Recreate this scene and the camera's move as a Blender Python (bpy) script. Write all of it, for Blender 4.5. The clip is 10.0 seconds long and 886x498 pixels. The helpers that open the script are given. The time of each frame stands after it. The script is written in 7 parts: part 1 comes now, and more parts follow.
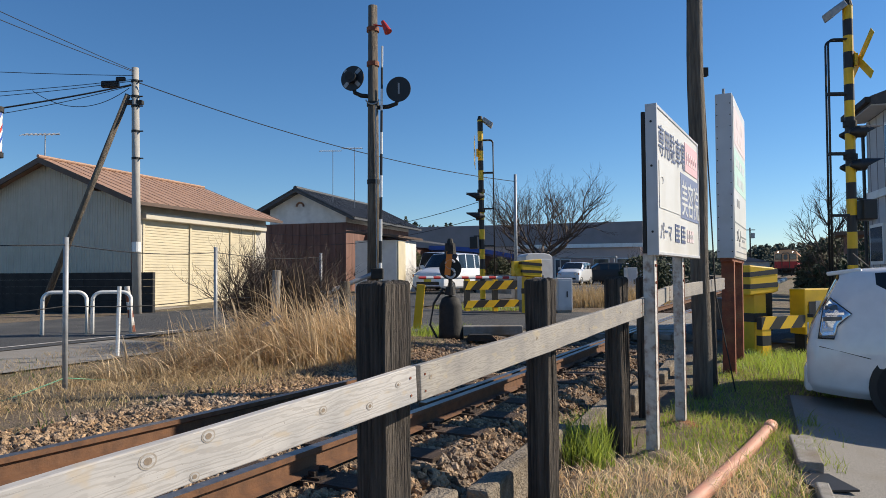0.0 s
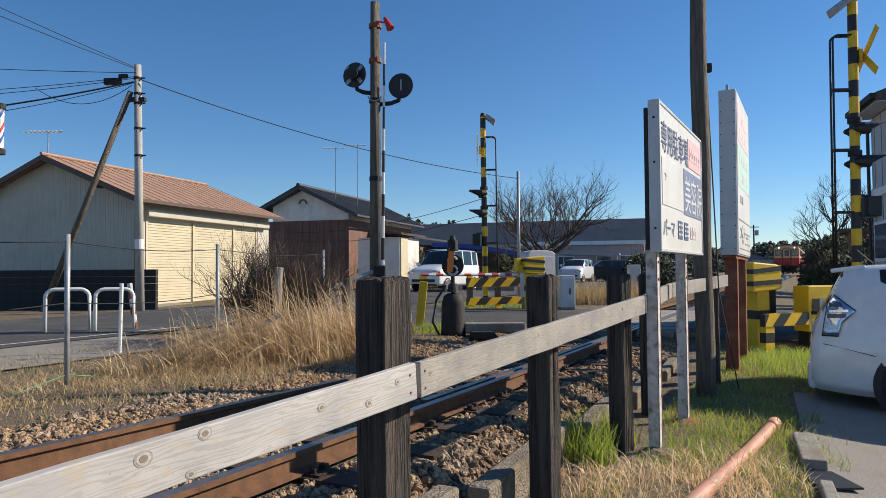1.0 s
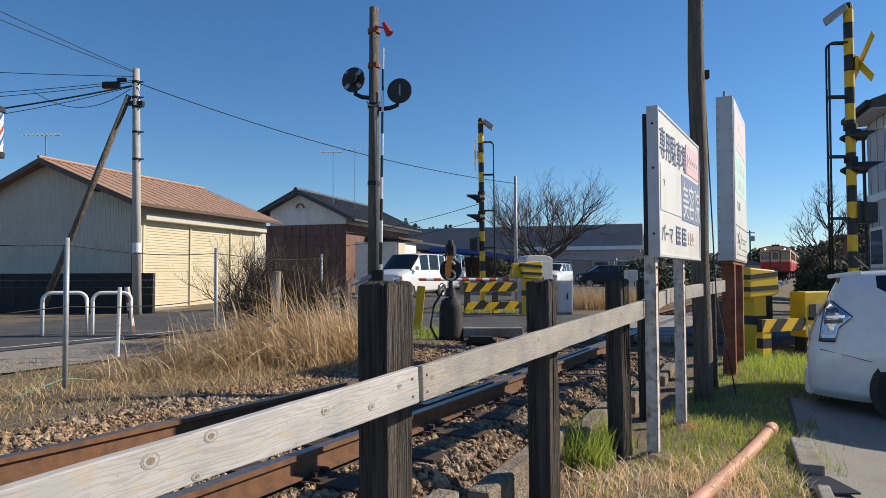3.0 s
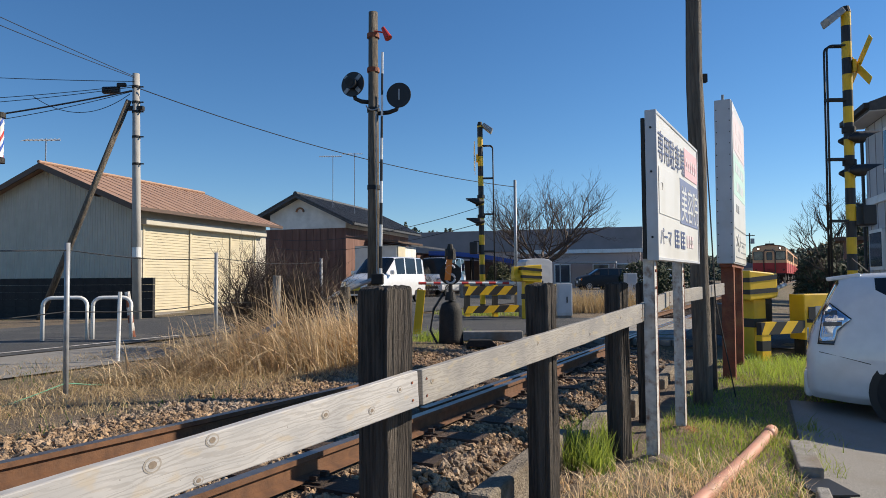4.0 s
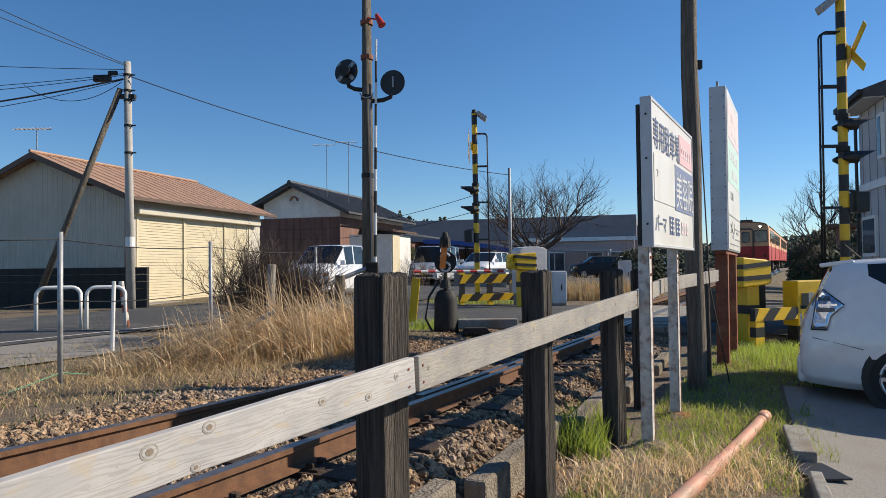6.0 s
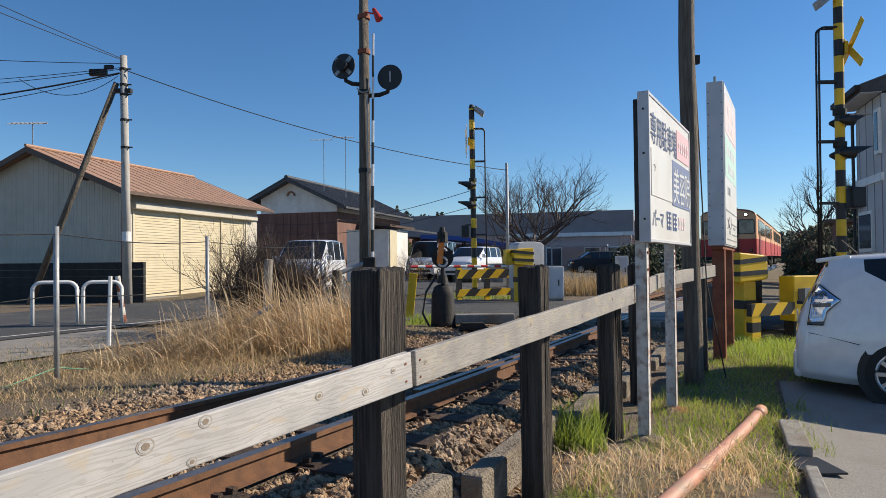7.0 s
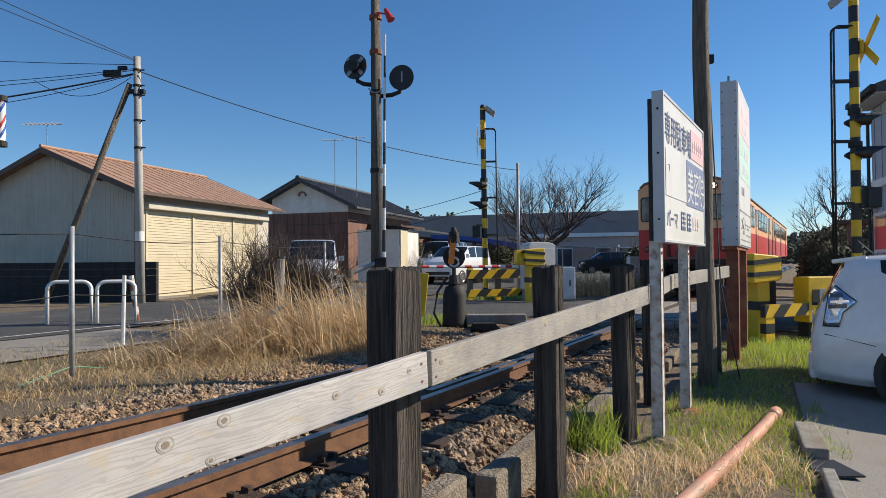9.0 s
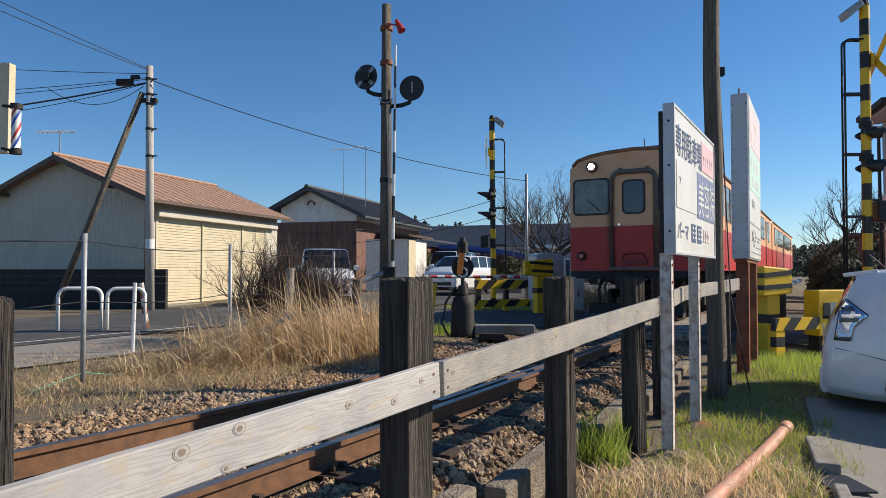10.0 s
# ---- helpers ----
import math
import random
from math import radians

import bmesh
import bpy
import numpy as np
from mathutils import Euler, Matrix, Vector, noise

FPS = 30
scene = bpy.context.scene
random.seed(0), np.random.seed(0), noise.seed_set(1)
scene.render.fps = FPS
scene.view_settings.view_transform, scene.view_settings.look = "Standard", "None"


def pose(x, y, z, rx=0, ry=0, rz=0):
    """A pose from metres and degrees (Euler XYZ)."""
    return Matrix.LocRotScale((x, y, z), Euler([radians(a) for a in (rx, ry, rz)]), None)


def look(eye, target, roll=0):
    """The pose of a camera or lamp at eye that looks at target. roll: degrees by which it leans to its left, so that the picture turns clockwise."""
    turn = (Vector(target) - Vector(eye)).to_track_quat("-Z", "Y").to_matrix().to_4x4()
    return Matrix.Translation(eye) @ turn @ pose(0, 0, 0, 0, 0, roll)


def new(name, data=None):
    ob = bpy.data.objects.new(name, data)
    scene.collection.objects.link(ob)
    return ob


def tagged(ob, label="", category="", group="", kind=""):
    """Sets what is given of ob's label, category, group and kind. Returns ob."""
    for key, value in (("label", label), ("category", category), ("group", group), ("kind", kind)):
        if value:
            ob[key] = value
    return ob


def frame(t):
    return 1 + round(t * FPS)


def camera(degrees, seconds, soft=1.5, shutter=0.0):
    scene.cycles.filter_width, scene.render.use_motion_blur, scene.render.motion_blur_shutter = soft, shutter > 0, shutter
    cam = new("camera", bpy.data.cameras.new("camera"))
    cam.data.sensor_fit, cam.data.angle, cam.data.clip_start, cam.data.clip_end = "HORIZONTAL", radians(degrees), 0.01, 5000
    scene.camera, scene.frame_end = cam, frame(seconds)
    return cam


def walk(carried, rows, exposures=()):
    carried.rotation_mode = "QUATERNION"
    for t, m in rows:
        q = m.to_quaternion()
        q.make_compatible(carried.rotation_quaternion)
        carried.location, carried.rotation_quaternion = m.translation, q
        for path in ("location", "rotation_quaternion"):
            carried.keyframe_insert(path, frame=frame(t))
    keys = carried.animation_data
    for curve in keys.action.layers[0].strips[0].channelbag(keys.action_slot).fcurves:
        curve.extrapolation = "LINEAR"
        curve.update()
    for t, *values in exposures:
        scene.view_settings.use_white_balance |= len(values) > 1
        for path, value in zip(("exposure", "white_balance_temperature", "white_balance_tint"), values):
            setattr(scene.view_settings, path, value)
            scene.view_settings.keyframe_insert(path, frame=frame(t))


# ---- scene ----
cam = camera(66.3, 10.0, soft=0.7)
PATH = [
    (0, (0.0, -0.001, 1.5), (0.0, 1.998, 1.572), -0.4),
    (0.5, (0.009, 0.008, 1.496), (0.001, 2.007, 1.564), -0.5),
    (1, (0.011, 0.02, 1.496), (0.002, 2.019, 1.56), -0.4),
    (1.5, (0.005, 0.025, 1.493), (0.0, 2.024, 1.556), -0.3),
    (2, (-0.002, 0.013, 1.495), (-0.005, 2.012, 1.562), -0.3),
    (2.5, (-0.01, 0.008, 1.495), (-0.01, 2.007, 1.566), -0.2),
    (4, (-0.007, -0.018, 1.499), (-0.006, 1.98, 1.587), -0.4),
    (4.5, (-0.002, -0.015, 1.496), (-0.002, 1.983, 1.581), -0.5),
    (5, (-0.004, -0.016, 1.496), (-0.004, 1.983, 1.572), -0.5),
    (5.5, (-0.013, -0.014, 1.494), (-0.005, 1.985, 1.559), -0.6),
    (7, (-0.012, -0.006, 1.489), (0.013, 1.994, 1.529), -0.6),
    (7.5, (-0.011, -0.009, 1.491), (0.012, 1.991, 1.529), -0.7),
    (8, (-0.017, -0.007, 1.49), (-0.001, 1.993, 1.525), -0.7),
    (8.5, (-0.029, -0.001, 1.487), (-0.022, 1.999, 1.521), -0.6),
    (9, (-0.034, -0.002, 1.488), (-0.039, 1.998, 1.529), -0.5),
    (9.5, (-0.043, -0.014, 1.49), (-0.059, 1.985, 1.543), -0.3),
    (10, (-0.055, -0.015, 1.491), (-0.082, 1.984, 1.561), -0.0),
]
walk(cam, [(t, look(eye, target, roll)) for t, eye, target, roll in PATH])

# ---------------------------------------------------------------- light
world = bpy.data.worlds.new("sky_world")
scene.world = world
world.use_nodes = True
wn = world.node_tree.nodes
sky = wn.new("ShaderNodeTexSky")
sky.sky_type = "NISHITA"
sky.sun_disc = False
SUN = Vector((0.970, 0.242, 0.613)).normalized()
sky.sun_elevation = math.asin(SUN.z)
sky.sun_rotation = math.atan2(SUN.x, SUN.y)
sky.altitude, sky.air_density, sky.dust_density, sky.ozone_density = 300.0, 1.0, 0.0, 6.0
tone = wn.new("ShaderNodeHueSaturation")
tone.inputs["Saturation"].default_value = 1.12
world.node_tree.links.new(sky.outputs[0], tone.inputs["Color"])
world.node_tree.links.new(tone.outputs[0], wn["Background"].inputs[0])
wn["Background"].inputs[1].default_value = 0.097
sun = new("sun", bpy.data.lights.new("sun", "SUN"))
sun.data.energy, sun.data.angle, sun.data.color = 5.0, radians(0.5), (1.0, 0.885, 0.72)
sun.matrix_world = look(SUN * 50, (0, 0, 0))
scene.view_settings.exposure = 0.3


# ---------------------------------------------------------------- materials
def mat(name, a, b=None, scale=6.0, rough=0.7, metal=0.0, bump=0.0, bscale=40.0, stain=None, sscale=1.3, stretch=(1, 1, 1), vary=0.0, glow=0.0):
    """Two-scale procedural surface: grain between a and b, larger stains, fine relief."""
    m = bpy.data.materials.new(name)
    m.use_nodes = True
    n, l = m.node_tree.nodes, m.node_tree.links
    p = n["Principled BSDF"]
    p.inputs["Roughness"].default_value, p.inputs["Metallic"].default_value = rough, metal
    co = n.new("ShaderNodeTexCoord")
    mp = n.new("ShaderNodeMapping")
    mp.inputs["Scale"].default_value = stretch
    l.new(co.outputs["Object"], mp.inputs[0])

    def tex(s, detail):
        t = n.new("ShaderNodeTexNoise")
        t.inputs["Scale"].default_value, t.inputs["Detail"].default_value = s, detail
        l.new(mp.outputs[0], t.inputs["Vector"])
        r = n.new("ShaderNodeValToRGB")
        r.color_ramp.elements[0].position, r.color_ramp.elements[1].position = 0.32, 0.68
        l.new(t.outputs["Fac"], r.inputs[0])
        return r

    def mix(f, c1, c2):
        x = n.new("ShaderNodeMix")
        x.data_type = "RGBA"
        l.new(f, x.inputs[0])
        for c, i in ((c1, 6), (c2, 7)):
            if isinstance(c, tuple):
                x.inputs[i].default_value = (*c, 1)
            else:
                l.new(c, x.inputs[i])
        return x.outputs[2]

    col = mix(tex(scale, 6).outputs[0], a, b or tuple(v * 0.8 for v in a))
    if stain:
        t = tex(sscale, 4)
        t.color_ramp.elements[0].position, t.color_ramp.elements[1].position = 0.5, 0.75
        col = mix(t.outputs[0], col, stain)
    if vary:
        for kind, out in (("ShaderNodeObjectInfo", "Random"), ("ShaderNodeNewGeometry", "Random Per Island")):
            o = n.new(kind)
            mr = n.new("ShaderNodeMapRange")
            mr.inputs[3].default_value, mr.inputs[4].default_value = 1 - vary, 1 + vary
            l.new(o.outputs[out], mr.inputs[0])
            h = n.new("ShaderNodeHueSaturation")
            l.new(mr.outputs[0], h.inputs["Value"])
            l.new(col, h.inputs["Color"])
            col = h.outputs[0]
    l.new(col, p.inputs["Base Color"])
    if bump:
        t = tex(bscale, 8)
        bp = n.new("ShaderNodeBump")
        bp.inputs["Strength"].default_value, bp.inputs["Distance"].default_value = bump, 0.02
        l.new(t.outputs[0], bp.inputs["Height"])
        l.new(bp.outputs[0], p.inputs["Normal"])
    if glow:
        p.inputs["Emission Color"].default_value = (1.0, 0.85, 0.6, 1)
        p.inputs["Emission Strength"].default_value = glow
    return m


def paint(name, c, rough=0.35, coat=0.0, dirt=None, vary=0.0):
    m = mat(name, c, tuple(v * 0.93 for v in c), 9, rough, bump=0.05, bscale=60, stain=dirt, sscale=2.5, vary=vary)
    m.node_tree.nodes["Principled BSDF"].inputs["Coat Weight"].default_value = coat
    return m


M = {}
M["asphalt"] = mat("asphalt", (0.085, 0.085, 0.085), (0.055, 0.055, 0.056), 60, 0.9, bump=0.5, bscale=220, stain=(0.13, 0.125, 0.115), sscale=0.7)
M["asphalt_old"] = mat("asphalt_old", (0.34, 0.315, 0.28), (0.17, 0.16, 0.145), 110, 0.95, bump=0.2, bscale=240, stain=(0.21, 0.185, 0.15), sscale=1.6)
M["soil"] = mat("soil", (0.24, 0.18, 0.12), (0.15, 0.115, 0.08), 14, 0.95, bump=0.8, bscale=70, stain=(0.15, 0.13, 0.06), sscale=1.1)
M["verge"] = mat("verge", (0.25, 0.20, 0.13), (0.17, 0.13, 0.085), 9, 0.95, bump=0.8, bscale=60, stain=(0.15, 0.16, 0.06), sscale=1.6)
M["gravel"] = mat("gravel", (0.27, 0.20, 0.14), (0.14, 0.105, 0.08), 30, 0.95, bump=1.0, bscale=60, stain=(0.12, 0.085, 0.055), sscale=1.0)
M["stone"] = mat("stone", (0.40, 0.265, 0.15), (0.17, 0.115, 0.075), 22, 0.9, bump=0.5, bscale=90, stain=(0.27, 0.225, 0.18), sscale=1.6, vary=0.45)
M["rust"] = mat("rail_rust", (0.185, 0.085, 0.038), (0.105, 0.05, 0.026), 14, 0.75, bump=0.12, bscale=90, stain=(0.15, 0.08, 0.045), sscale=3)
M["steel"] = mat("rail_head", (0.30, 0.27, 0.25), (0.2, 0.17, 0.15), 20, 0.35, 0.8)
M["sleeper"] = mat("sleeper_wood", (0.13, 0.085, 0.06), (0.06, 0.042, 0.032), 9, 0.9, bump=0.7, bscale=40, stretch=(1, 12, 4), vary=0.25)
M["tarwood"] = mat("weathered_tar_wood", (0.13, 0.105, 0.086), (0.020, 0.018, 0.016), 9, 0.9, bump=1.0, bscale=22, stretch=(9, 9, 0.45), stain=(0.19, 0.16, 0.13), sscale=1.3)


def plank_wood(name, pale, grey, tan, dark, rings=9.0, rough=0.75, relief=0.25, flow=(0.16, 1, 1)):
    """Weathered sawn board: wavering growth rings along x, grey and tan patches, fine checks."""
    m = mat(name, pale, grey, 4, rough)
    n, l = m.node_tree.nodes, m.node_tree.links
    p = n["Principled BSDF"]
    base = p.inputs["Base Color"].links[0].from_socket
    co = n.new("ShaderNodeTexCoord")

    def layer(kind, stretch, scale, lo, hi):
        mp = n.new("ShaderNodeMapping")
        mp.inputs["Scale"].default_value = stretch
        l.new(co.outputs["Object"], mp.inputs[0])
        t = n.new(kind)
        t.inputs["Scale"].default_value, t.inputs["Detail"].default_value = scale, 5
        l.new(mp.outputs[0], t.inputs["Vector"])
        r = n.new("ShaderNodeValToRGB")
        r.color_ramp.elements[0].position, r.color_ramp.elements[1].position = lo, hi
        l.new(t.outputs["Fac"], r.inputs[0])
        return t, r.outputs[0]

    def over(fac, below, colour, amount):
        k = n.new("ShaderNodeMath")
        k.operation = "MULTIPLY"
        k.inputs[1].default_value = amount
        l.new(fac, k.inputs[0])
        x = n.new("ShaderNodeMix")
        x.data_type = "RGBA"
        x.inputs[7].default_value = (*colour, 1)
        l.new(k.outputs[0], x.inputs[0])
        l.new(below, x.inputs[6])
        return x.outputs[2]
    w, rings_ = layer("ShaderNodeTexWave", flow, rings, 0.45, 0.95)
    w.bands_direction = "Z"
    w.inputs["Distortion"].default_value, w.inputs["Detail Scale"].default_value = 14.0, 1.6
    _, patch = layer("ShaderNodeTexNoise", (0.9, 2.5, 2.5), 3.2, 0.52, 0.72)
    _, tanpatch = layer("ShaderNodeTexNoise", (3.0, 4, 6), 4.5, 0.58, 0.70)
    _, check = layer("ShaderNodeTexNoise", (0.8, 30, 60), 6.0, 0.62, 0.70)
    _, speck = layer("ShaderNodeTexNoise", (14, 14, 14), 6.0, 0.70, 0.76)
    col = over(rings_, base, dark, 0.32)
    col = over(patch, col, grey, 0.75)
    col = over(tanpatch, col, tan, 0.55)
    col = over(check, col, dark, 0.45)
    col = over(speck, col, dark, 0.55)
    l.new(col, p.inputs["Base Color"])
    bp = n.new("ShaderNodeBump")
    bp.inputs["Strength"].default_value, bp.inputs["Distance"].default_value = relief, 0.004
    l.new(col, bp.inputs["Height"])
    l.new(bp.outputs[0], p.inputs["Normal"])
    return m


M["greywood"] = plank_wood("silvered_pine", (0.62, 0.585, 0.545), (0.43, 0.415, 0.40), (0.52, 0.42, 0.29), (0.24, 0.21, 0.185), 24.0, relief=0.5)
M["greywood_old"] = plank_wood("weathered_grey_pine", (0.42, 0.385, 0.335), (0.27, 0.255, 0.24), (0.44, 0.36, 0.23), (0.13, 0.115, 0.10), 26.0, 0.8, 0.4, (0.22, 1, 1))
M["knot"] = mat("pine_knot", (0.34, 0.27, 0.20), (0.22, 0.17, 0.125), 60, 0.8)
M["knotring"] = mat("pine_knot_ring", (0.42, 0.375, 0.32), (0.33, 0.29, 0.245), 60, 0.8)
M["polewood"] = mat("old_pole_wood", (0.23, 0.19, 0.145), (0.095, 0.078, 0.062), 6, 0.85, bump=0.9, bscale=20, stretch=(8, 8, 0.6), stain=(0.28, 0.24, 0.19), sscale=1.4)
M["concrete"] = mat("concrete", (0.34, 0.32, 0.29), (0.24, 0.22, 0.19), 14, 0.9, bump=0.4, bscale=70, stain=(0.22, 0.17, 0.12), sscale=2)
M["oldbeam"] = mat("stained_concrete", (0.30, 0.25, 0.19), (0.19, 0.155, 0.115), 12, 0.95, bump=0.6, bscale=60, stain=(0.14, 0.11, 0.075), sscale=3)
M["palepink"] = paint("pale_pink_ink", (0.80, 0.66, 0.66), 0.5)
M["polecon"] = mat("pole_concrete", (0.46, 0.44, 0.40), (0.36, 0.34, 0.31), 12, 0.85, bump=0.15, bscale=80, stain=(0.33, 0.30, 0.26), sscale=1.5, stretch=(1, 1, 0.3))
M["galv"] = mat("galvanised_steel", (0.40, 0.41, 0.42), (0.28, 0.29, 0.30), 16, 0.5, 0.3)
M["black"] = paint("black_paint", (0.018, 0.018, 0.019), 0.5)
M["dark"] = mat("dark_iron", (0.035, 0.033, 0.03), (0.02, 0.019, 0.018), 10, 0.7, 0.2, bump=0.2)
M["yellow"] = paint("yellow_paint", (0.80, 0.50, 0.015), 0.45, dirt=(0.55, 0.33, 0.02))
M["white"] = paint("white_paint", (0.80, 0.80, 0.78), 0.4, dirt=(0.66, 0.64, 0.58))
M["whiterust"] = mat("peeling_white_paint", (0.66, 0.64, 0.60), (0.50, 0.47, 0.43), 14, 0.6, bump=0.3, stain=(0.22, 0.11, 0.06), sscale=16)
M["redrust"] = mat("rusted_red_steel", (0.27, 0.075, 0.035), (0.17, 0.055, 0.03), 12, 0.75, bump=0.3, stain=(0.33, 0.14, 0.06), sscale=4)
M["orange"] = paint("orange_paint", (0.85, 0.25, 0.03), 0.5)
M["red"] = paint("red_paint", (0.55, 0.04, 0.03), 0.45)
M["blue"] = paint("blue_paint", (0.03, 0.10, 0.42), 0.5)
M["carwhite"] = paint("pearl_white_lacquer", (0.80, 0.80, 0.80), 0.25, 1.0)
M["carsilver"] = paint("white_lacquer", (0.74, 0.75, 0.76), 0.3, 1.0)
M["glass"] = mat("dark_car_glass", (0.02, 0.024, 0.028), (0.016, 0.02, 0.024), 3, 0.04)
M["tyre"] = mat("tyre_rubber", (0.02, 0.02, 0.02), (0.028, 0.027, 0.026), 20, 0.85, bump=0.2)
M["alloy"] = mat("alloy_wheel", (0.55, 0.55, 0.56), (0.48, 0.48, 0.49), 8, 0.3, 0.8)
M["chrome"] = mat("chrome", (0.7, 0.7, 0.72), (0.65, 0.65, 0.68), 8, 0.1, 1.0)
M["cream"] = paint("train_cream", (0.80, 0.44, 0.23), 0.5, dirt=(0.68, 0.35, 0.17))
M["trainred"] = paint("train_vermilion", (0.50, 0.028, 0.024), 0.45, dirt=(0.40, 0.03, 0.025))
M["roofgrey"] = mat("train_roof", (0.36, 0.17, 0.085), (0.22, 0.11, 0.065), 6, 0.8, stain=(0.16, 0.10, 0.075), sscale=2)
M["lampglow"] = mat("headlight_glow", (1, 0.9, 0.7), (1, 0.9, 0.7), 5, 0.3, glow=9.0)
M["amber"] = paint("amber_lens", (0.8, 0.22, 0.02), 0.2, 0.5)
M["redlens"] = paint("red_lens", (0.35, 0.02, 0.02), 0.15, 0.6)
M["clearlens"] = mat("clear_lens", (0.62, 0.66, 0.72), (0.40, 0.44, 0.50), 9, 0.08, 0.85)
M["siding"] = mat("beige_steel_siding", (0.56, 0.52, 0.43), (0.50, 0.46, 0.38), 3, 0.6, stain=(0.45, 0.41, 0.33), sscale=0.8)
M["shutter"] = mat("cream_roller_shutter", (0.66, 0.58, 0.40), (0.58, 0.51, 0.36), 2.5, 0.5, stain=(0.55, 0.45, 0.28), sscale=0.9)
M["brownroof"] = mat("brown_sheet_roof", (0.40, 0.245, 0.165), (0.33, 0.20, 0.135), 2.5, 0.6, stain=(0.37, 0.21, 0.14), sscale=0.5)
M["browntrim"] = mat("brown_trim", (0.12, 0.075, 0.05), (0.09, 0.055, 0.04), 5, 0.6)
M["rooftile"] = mat("glazed_roof_tile", (0.075, 0.078, 0.085), (0.04, 0.043, 0.047), 7, 0.6, bump=0.2, vary=0.15)
M["plaster"] = mat("white_plaster", (0.78, 0.76, 0.72), (0.70, 0.68, 0.64), 4, 0.85, stain=(0.48, 0.45, 0.40), sscale=0.8)
M["redboard"] = mat("rusty_sheet_wall", (0.20, 0.10, 0.075), (0.13, 0.07, 0.055), 3, 0.8, stretch=(3, 3, 0.4), stain=(0.27, 0.15, 0.12), sscale=1.5)
M["blockwall"] = mat("dark_block_wall", (0.034, 0.033, 0.032), (0.022, 0.022, 0.022), 5, 0.85, bump=0.3, stain=(0.05, 0.047, 0.042), sscale=1)
M["store"] = mat("pink_store_wall", (0.50, 0.40, 0.37), (0.45, 0.36, 0.335), 1, 0.85)
M["storegrey"] = mat("grey_store_fascia", (0.25, 0.235, 0.25), (0.21, 0.20, 0.21), 1, 0.7)
M["housegrey"] = mat("pale_grey_siding", (0.50, 0.51, 0.52), (0.45, 0.46, 0.47), 4, 0.7, stain=(0.38, 0.39, 0.40), sscale=0.7)
M["signface"] = mat("sign_face_white", (0.80, 0.79, 0.76), (0.74, 0.73, 0.69), 3, 0.35, stain=(0.66, 0.63, 0.56), sscale=1.6)
M["signside"] = mat("sign_side_sheet", (0.58, 0.59, 0.61), (0.52, 0.53, 0.55), 5, 0.45, stain=(0.45, 0.44, 0.42), sscale=2)
M["navy"] = paint("faded_navy_ink", (0.20, 0.24, 0.38), 0.5)
M["pink"] = paint("faded_pink_ink", (0.80, 0.50, 0.52), 0.5)
M["mint"] = paint("faded_green_ink", (0.56, 0.76, 0.68), 0.5)
M["pipe"] = mat("salmon_plastic_pipe", (0.62, 0.30, 0.20), (0.52, 0.26, 0.18), 6, 0.55, stain=(0.40, 0.26, 0.18), sscale=4)
M["drygrass"] = mat("dry_grass", (0.92, 0.74, 0.48), (0.46, 0.29, 0.15), 5, 0.7, vary=0.5)
M["straw"] = mat("straw_litter", (0.58, 0.44, 0.26), (0.36, 0.26, 0.145), 3, 0.85, vary=0.35)
M["green"] = mat("green_grass", (0.35, 0.43, 0.09), (0.17, 0.24, 0.045), 3, 0.6, vary=0.5)
M["weed"] = mat("weed_leaf", (0.09, 0.15, 0.03), (0.06, 0.10, 0.02), 3, 0.7, vary=0.35)
M["twig"] = mat("bare_twig", (0.10, 0.07, 0.055), (0.055, 0.04, 0.03), 5, 0.85, vary=0.2)
M["bark"] = mat("bark", (0.13, 0.10, 0.085), (0.08, 0.065, 0.055), 7, 0.9, bump=0.5)
M["evergreen"] = mat("evergreen_leaf", (0.035, 0.055, 0.02), (0.02, 0.035, 0.014), 2, 0.8, vary=0.4)
# evergreen lightened for distance: aerial haze put into the leaf colour
M["hazed_leaf"] = mat("hazed_wood_leaf", (0.065, 0.085, 0.055), (0.04, 0.055, 0.04), 2, 0.85, vary=0.35)
M["scrub"] = mat("olive_scrub_leaf", (0.10, 0.10, 0.035), (0.06, 0.065, 0.022), 2, 0.8, vary=0.4)
M["hill"] = mat("wooded_hill", (0.06, 0.075, 0.045), (0.085, 0.09, 0.055), 0.15, 0.95)
M["wire"] = mat("cable_black", (0.02, 0.02, 0.022), (0.025, 0.025, 0.025), 5, 0.6)
M["blueglass"] = mat("window_glass", (0.06, 0.08, 0.10), (0.05, 0.065, 0.085), 2, 0.05)
M["seatgrey"] = mat("train_window_glass", (0.26, 0.25, 0.21), (0.09, 0.09, 0.085), 2.2, 0.05)
M["footing"] = mat("rusty_footing", (0.24, 0.19, 0.15), (0.15, 0.12, 0.095), 14, 0.95, bump=0.6, bscale=50, stain=(0.40, 0.15, 0.045), sscale=2.6)
M["ladderyellow"] = paint("faded_yellow_paint", (0.42, 0.34, 0.10), 0.6)
M["navydark"] = paint("navy_ink", (0.10, 0.13, 0.24), 0.5)
M["fadedink"] = paint("faded_ink", (0.80, 0.72, 0.71), 0.5)
M["gangway"] = mat("worn_grey_steel", (0.17, 0.15, 0.13), (0.10, 0.09, 0.08), 9, 0.6, 0.2, bump=0.1, stain=(0.20, 0.11, 0.07), sscale=5)
M["darkred"] = paint("dark_red_paint", (0.22, 0.02, 0.02), 0.5)
M["greenrope"] = paint("green_rope", (0.14, 0.36, 0.22), 0.6)
